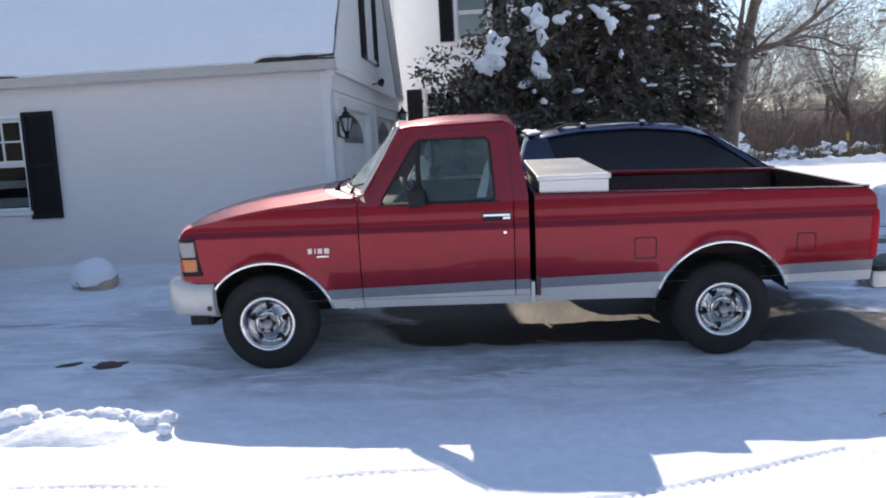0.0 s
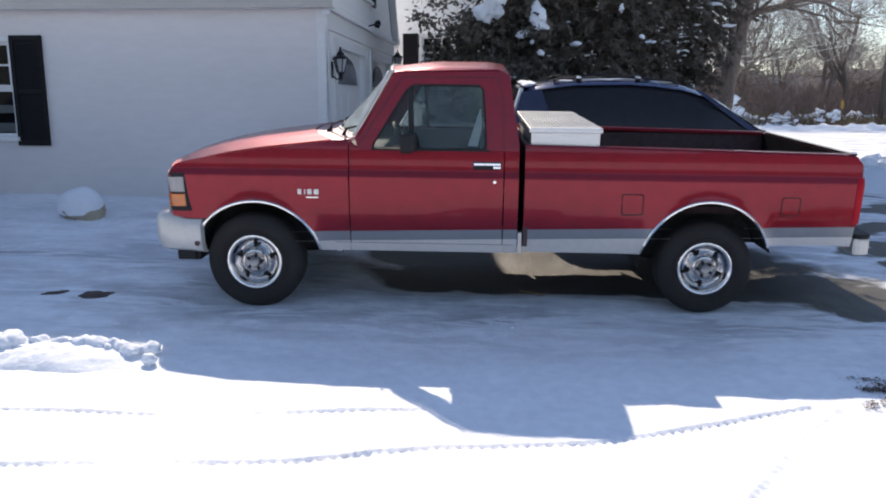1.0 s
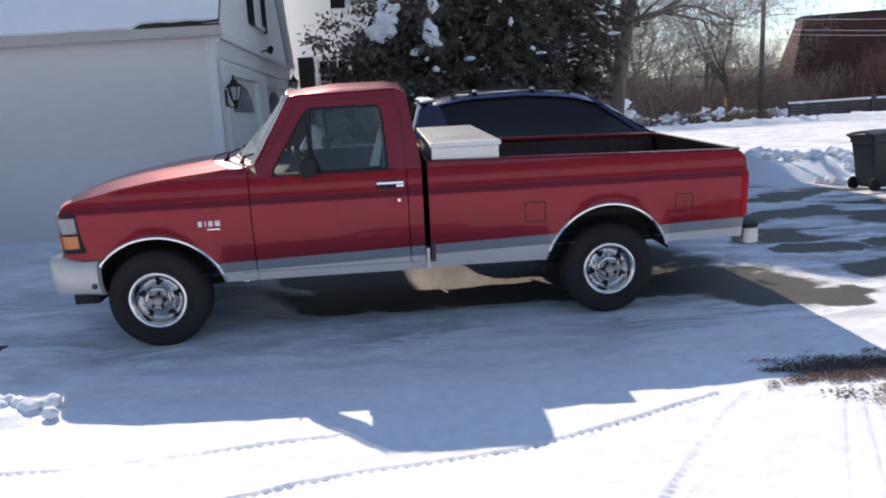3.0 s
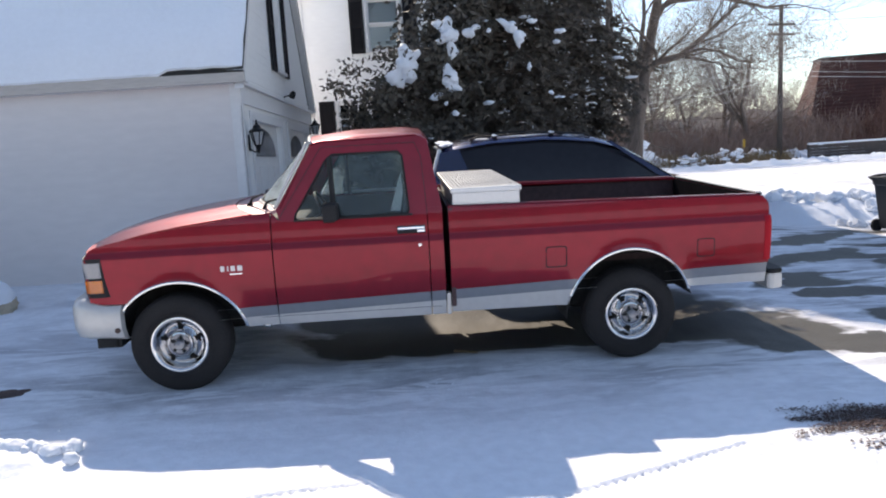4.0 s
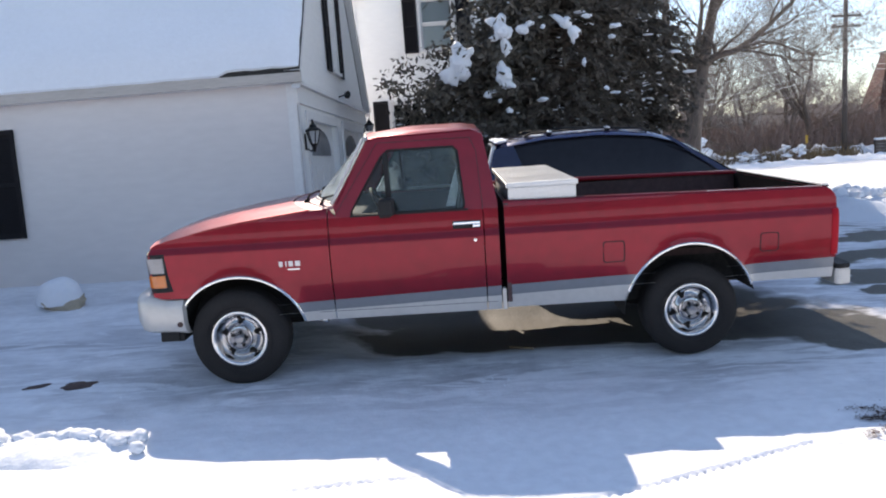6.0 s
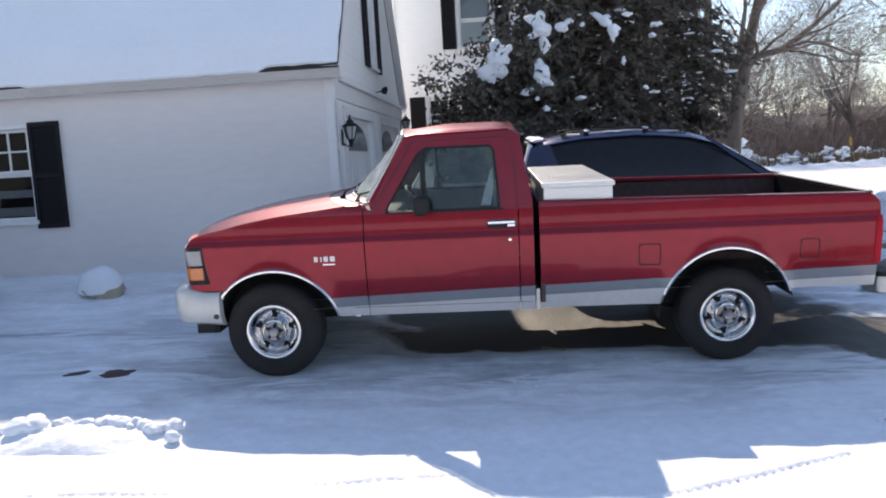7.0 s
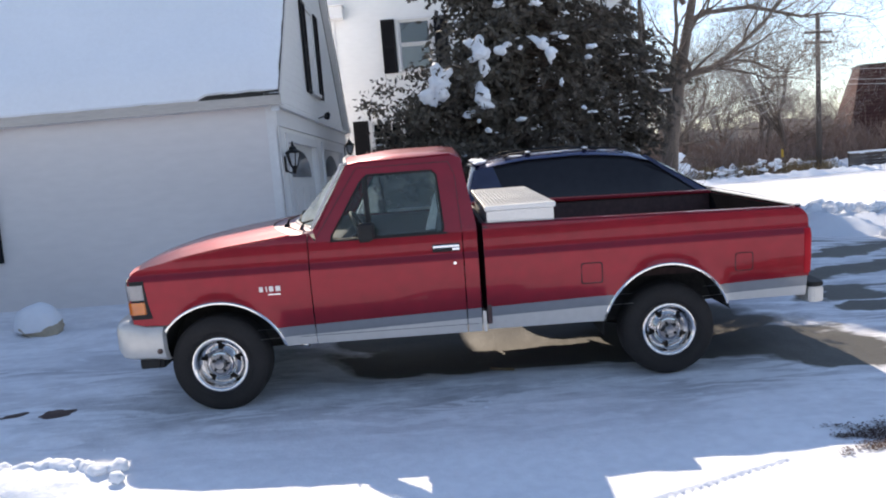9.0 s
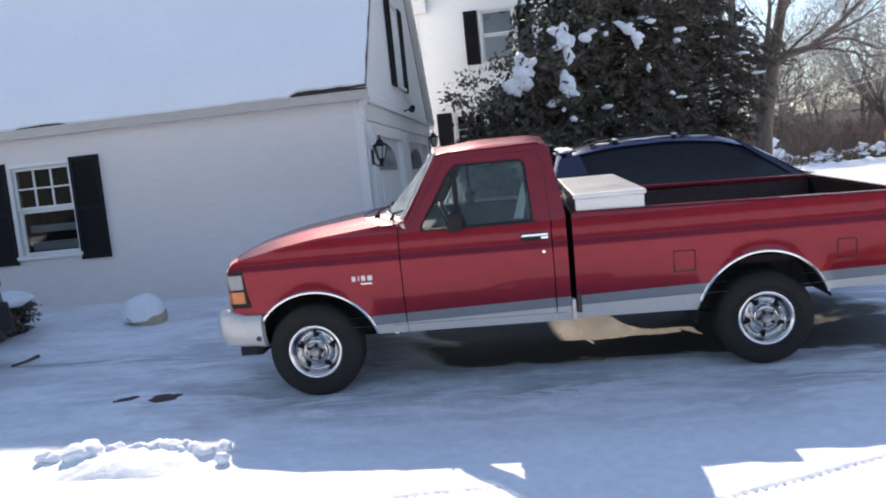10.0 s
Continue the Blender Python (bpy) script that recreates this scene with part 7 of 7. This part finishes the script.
r = np.random.default_rng(21)
bm = bmesh.new()
for k in range(70):
    x, y = r.uniform(-2.2, 4.8), r.uniform(-1.0, 1.1) if k % 3 else r.normal(-0.1, 0.25)
    if noise.noise((x * 0.9, y * 1.6, 4)) < 0.02 or (0.6 < x and y > 0.15):
        continue
    s = 0.003 + 0.008 * r.random() ** 3
    m = Matrix.Translation((x, y, snow_z(x, y) + s * 0.4)) @ Matrix.Rotation(r.uniform(0, 6), 4, "Z") @ Matrix.Diagonal((s * 1.6, s, s * 0.8, 1))
    bmesh.ops.create_icosphere(bm, subdivisions=1, radius=1, matrix=m)
tagged(part("snow_crumbs", bm, SNOW, None, "", True), "loose crumbs of snow scattered on the drive", "snow crumbs", kind="stuff")


def drape(name, cx, cy, rx, ry, turn, material, label, category, seed, lift=0.006, wob=0.35):
    """A thin ragged patch that lies on the ground."""
    n = 40
    bm = bmesh.new()
    rows = []
    for r in (1.0, 0.7, 0.35):
        ring = []
        for k in range(n):
            a = 2 * math.pi * k / n
            q = r * (1 + wob * noise.noise((math.cos(a) * 1.6, math.sin(a) * 1.6, seed)) + 0.5 * wob * noise.noise((math.cos(a) * 5, math.sin(a) * 5, seed)))
            u, v = rx * q * math.cos(a), ry * q * math.sin(a)
            x, y = cx + u * math.cos(turn) - v * math.sin(turn), cy + u * math.sin(turn) + v * math.cos(turn)
            ring.append(bm.verts.new((x, y, snow_z(x, y) + lift * (2 - r))))
        rows.append(ring)
    for p, q in zip(rows, rows[1:]):
        for k in range(n):
            bm.faces.new((p[k], p[(k + 1) % n], q[(k + 1) % n], q[k]))
    bm.faces.new(rows[-1])
    bmesh.ops.recalc_face_normals(bm, faces=bm.faces)
    bmesh.ops.solidify(bm, geom=bm.faces[:], thickness=0.004)
    return tagged(part(name, bm, material), label, category)


drape("melt_patch", -1.70, 0.25, 0.105, 0.042, 0.35, SOIL, "small dark melted patch in the snow", "melt patch", 1)
drape("melt_patch", -1.36, 0.22, 0.125, 0.075, 0.3, SOIL, "dark melted patch in the snow", "melt patch", 2)


def litter(name, cx, cy, rx, ry, turn, n, lo, hi, material, upright, seed, label, category):
    """A ragged mat of loose bits, thick in the middle and thinning out at its edge."""
    r = np.random.default_rng(seed)
    q, f = [], []
    while len(f) < n:
        u, v = r.uniform(-1.25, 1.25), r.uniform(-1.25, 1.25)
        x, y = cx + rx * u * math.cos(turn) - ry * v * math.sin(turn), cy + rx * u * math.sin(turn) + ry * v * math.cos(turn)
        edge = math.hypot(u, v) + 0.55 * noise.noise((x * 3, y * 9, seed)) + 0.35 * noise.noise((x * 9, y * 22, seed))
        if edge > 0.40 + 0.75 * r.random():
            continue
        a, s = r.uniform(0, 6.3), r.uniform(lo, hi)
        z = snow_z(x, y) + 0.004
        d = Vector((math.cos(a), math.sin(a), upright * r.uniform(0.0, 1.6) if upright else r.uniform(-0.05, 0.2))).normalized() * s
        w = Vector((-math.sin(a), math.cos(a), r.uniform(-0.3, 0.3))) * s * (0.09 if upright else 0.42)
        p = Vector((x, y, z + r.uniform(0, 0.012)))
        k = len(q)
        q += [p, p + d * 0.5 + w, p + d, p + d * 0.5 - w]
        f.append((k, k + 1, k + 2, k + 3))
    return tagged(mesh_ob(name, q, f, material), label, category, kind="stuff")


litter("leaf_litter", 4.56, -1.38, 0.62, 0.25, -0.03, 11000, 0.006, 0.018, SOIL, 0, 3, "dark leaf litter showing through the snow", "leaf litter")
litter("bare_lawn", 5.35, -1.92, 0.92, 0.24, -0.12, 15000, 0.02, 0.055, GRASS, 0.16, 4, "strip of matted dead grass at the drive's edge", "lawn edge")
litter("dead_leaves", 4.22, -1.72, 0.14, 0.08, 0.1, 60, 0.01, 0.03, SOIL, 0, 6, "few dead leaves lying on the snow", "leaves")

# snow-capped stone by the garage wall
st = empty("boulder", pose(-2.87, 2.99, snow_z(-2.87, 2.99) - 0.035), "sandy boulder under a round cap of snow by the wall", "boulder")
bm = bmesh.new()
snow_lump(bm, (0.03, -0.01, 0.06), 0.25, 0.22, 0.15, 3)
part("stone", bm, STONE, st, "sandy stone", True)
bm = bmesh.new()
geo = bmesh.ops.create_icosphere(bm, subdivisions=4, radius=1)
for v in geo["verts"]:
    k = 1 + 0.10 * noise.noise(v.co * 1.5 + Vector((3, 0, 0))) + 0.03 * noise.noise(v.co * 4)
    v.co = Vector((v.co.x * 0.255 * k, v.co.y * 0.23 * k, 0.145 + max(v.co.z, -0.35) * 0.22 * k))
part("snow_cap", bm, SNOW, st, "smooth cap of snow", True)

# clipped bush with snow on it
bush = empty("low_bush", pose(-4.40, 2.76, snow_z(-4.40, 2.76)), "low dark clipped bush under a slab of snow", "bush")
rng = random.Random(2)
leaf_cloud("crown", [(rng.uniform(-0.65, 0.04), rng.uniform(-0.32, 0.30), rng.uniform(-0.02, 0.37)) for _ in range(190)], 110, 0.06, LEAF, bush, 12, 0.05, label="small dark leaves")
part("stems", add_tube(bmesh.new(), [(0, 0, -0.05), (0, 0, 0.3)], 0.04, 6), BARK, bush)
bm = bmesh.new()
for i in range(5):
    snow_lump(bm, (-0.62 + 0.165 * i, rng.uniform(-0.12, 0.1), 0.42 + rng.uniform(-0.014, 0.018)), 0.22, 0.33, 0.09, i + 60)
part("snow_cap", bm, SNOW, bush, "slab of snow on the bush", True)
tagged(tube("fallen_stick", [(-3.68, 1.66, snow_z(-3.68, 1.66) + 0.01), (-3.55, 1.73, snow_z(-3.55, 1.73) + 0.03), (-3.45, 1.80, snow_z(-3.45, 1.8) + 0.05)], [0.012, 0.016, 0.02], BARK, None, 6), "short broken stick lying on the snow", "stick")
tagged(tube("fallen_stick", [(2.05, 0.62, snow_z(2.05, 0.62) + 0.02), (2.22, 0.42, snow_z(2.22, 0.42) + 0.015)], [0.012, 0.008], GRASS, None, 6), "pale stick on the ground beside the truck", "stick")


def wheelie_bin(m):
    """A two-wheeled rubbish bin with a hinged lid."""
    b = empty("wheelie_bin", m, "black two-wheeled plastic rubbish bin by the snow bank", "bin")
    bm = bmesh.new()
    rings = []
    for zz, w, d, off in ((0.06, 0.24, 0.24, 0.03), (0.10, 0.26, 0.26, 0.03), (0.80, 0.31, 0.36, 0.0), (0.82, 0.33, 0.38, 0.0), (0.94, 0.34, 0.39, 0.0)):
        rings.append([bm.verts.new((sx * w * cx, off + sy * d * cy, zz)) for sx, sy, cx, cy in ((-1, -1, 1, 0.9), (-1, -1, 0.9, 1), (1, -1, 0.9, 1), (1, -1, 1, 0.9), (1, 1, 1, 0.9), (1, 1, 0.9, 1), (-1, 1, 0.9, 1), (-1, 1, 1, 0.9))])
    for p, q in zip(rings, rings[1:]):
        for k in range(8):
            bm.faces.new((p[k], p[(k + 1) % 8], q[(k + 1) % 8], q[k]))
    bm.faces.new(rings[0][::-1])
    bm.faces.new(rings[-1])
    part("bin_body", bm, BIN, b, "black tapered bin body")
    fr = [[(x, y, 0.955 + 0.05 * (1 - (x / 0.37) ** 2) + 0.02 * (1 - (y / 0.42) ** 2)) for y in np.linspace(-0.42, 0.40, 7)] for x in np.linspace(-0.37, 0.37, 9)]
    slab("lid", fr, [[(x, y, zz - 0.03) for x, y, zz in r] for r in fr], BIN, b, "black domed lid")
    tube("handle", [(-0.30, 0.38, 0.90), (-0.30, 0.46, 0.95), (0.30, 0.46, 0.95), (0.30, 0.38, 0.90)], 0.016, BIN, b, 8)
    for x in (-0.30, 0.30):
        part("bin_wheel", add_lathe(bmesh.new(), [(0.0001, -0.03), (0.09, -0.03), (0.11, -0.02), (0.11, 0.02), (0.09, 0.03), (0.0001, 0.03)], 24, Matrix.Translation((x, 0.30, 0.11)) @ Matrix.Rotation(radians(90), 4, "Z")), RUBBER, b, "black bin wheel")
    for k in range(3):
        box("front_rib", (-0.12 + 0.1 * k, -0.372, 0.30), (-0.09 + 0.1 * k, -0.33, 0.70), BIN, b, 0.004)
    box("paper_label", (-0.330, -0.24, 0.72), (-0.29, -0.17, 0.79), FROST, b, 0.002, "small pale label")
    return b


wheelie_bin(Matrix.Translation((9.25, 5.65, ground_z(9.25, 5.65))) @ Matrix.Rotation(radians(92), 4, "Z") @ Matrix.Diagonal((0.86, 0.82, 0.89, 1)))

# utility pole with two crossarms, and the wires
pole = empty("utility_pole", pose(25.1, 41.3, 0.0, 0, 1.6, 0), "weathered wooden utility pole with two crossarms", "utility pole")
tube("post", [(0, 0, -0.5), (0, 0, 9.4)], [0.17, 0.12], WOOD, pole, 10)
for zz in (7.65, 8.25):
    box("crossarm", (-0.85, -0.12, zz - 0.06), (0.85, 0.0, zz + 0.06), WOOD, pole, 0.01)
    for x in (-0.75, -0.4, 0.4, 0.75):
        tube("insulator", [(x, -0.06, zz + 0.06), (x, -0.06, zz + 0.20)], [0.03, 0.045], FROST, pole, 6)
for x, zz, a, b in ((-0.75, 8.4, (-30, 60, 11), (70, 30, 9.5)), (0.75, 8.4, (-28, 61, 11), (72, 31, 9.5)), (0.0, 6.1, (3, 36, 4.6), (60, 38, 6.6)), (0.1, 5.5, (3, 35, 3.6), (60, 37.5, 5.6)), (0.2, 5.2, (3, 35, 3.3), (60, 37, 5.3))):
    mid = Vector((25.1 + x, 41.2, zz))
    pts = []
    for p, q in ((Vector(a), mid), (mid, Vector(b))):
        for k in range(13):
            t = k / 12
            pts.append(p.lerp(q, t) - Vector((0, 0, 0.9 * 4 * t * (1 - t))))
    tagged(tube("overhead_wire", pts, 0.014, WIRE, None, 4), "pale overhead wire strung along the street", "wire", "overhead wires")

# dark red barn-like house across the street
barn = empty("barn_house", pose(31.9, 50.0, -0.3, 0, 0, -14), "dark red steep-roofed house across the street", "house")
bm = bmesh.new()
extrude_poly(bm, [(0, 0), (12.6, 0), (12.6, 2.3), (0, 2.3)], 0.0, 5.6)
part("wall", bm, BARN, barn, "dark red shingled wall")
bm = bmesh.new()
lo = [(-0.4, -0.4, 1.7), (13.0, -0.4, 1.7), (13.0, 6.0, 1.7), (-0.4, 6.0, 1.7)]
hi = [(1.15, 1.8, 7.3), (11.4, 1.8, 7.3), (11.4, 3.8, 7.3), (1.15, 3.8, 7.3)]
a, b = [bm.verts.new(p) for p in lo], [bm.verts.new(p) for p in hi]
bm.faces.new(a[::-1])
bm.faces.new(b)
for i in range(4):
    bm.faces.new((a[i], a[(i + 1) % 4], b[(i + 1) % 4], b[i]))
part("roof", bm, BARNROOF, barn, "dark reddish steep roof")
box("ridge_cap", (1.05, 1.72, 7.28), (11.5, 3.88, 7.42), SHINGLE, barn, 0.02, "dark flat ridge edge")
# courses of shingles along the front slope
for k in range(22):
    t0 = (k + 0.5) / 22
    x0, x1, y, zz = -0.4 + 1.55 * t0, 13.0 - 1.6 * t0, -0.4 + 2.2 * t0, 1.7 + 5.6 * t0
    box("shingle_course", (x0 + 0.05, y - 0.05, zz - 0.10), (x1 - 0.05, y + 0.03, zz + 0.02), BARNROOF, barn, 0.0)
for x in (1.0, 3.6, 6.4, 9.2):
    w = box("window", (x, -0.06, 0.7), (x + 0.9, 0.02, 1.6), TRIM, barn, 0.01, "pale framed window")
    box("pane", (x + 0.08, -0.075, 0.78), (x + 0.82, -0.05, 1.52), TINT, w, 0.0)


def fence():
    e = empty("rail_fence", pose(27.0, 41.4, 0.1), "low dark plank fence with snow along its top rail", "fence")
    for k in range(9):
        x = 1.3 * k
        box("fence_post", (x, 0, -0.3), (x + 0.12, 0.12, 0.82), WOOD, e, 0.01)
    for zz in (0.02, 0.205, 0.39, 0.575):
        box("fence_board", (0, -0.03, zz), (11, 0.0, zz + 0.175), WOOD, e, 0.004)
    box("fence_post", (5.3, -0.14, -0.3), (5.6, -0.04, 1.10), WOOD, e, 0.01, "taller dark post")
    box("fence_snow", (0, -0.06, 0.80), (11, 0.14, 0.92), SNOW, e, 0.04, "strip of snow on the fence")


fence()
marker = box("street_marker", (23.62, 43.0, 1.0), (23.76, 43.05, 1.5), YELLOW, None, 0.01)
tagged(marker, "narrow yellow marker post beyond the street", "marker post")
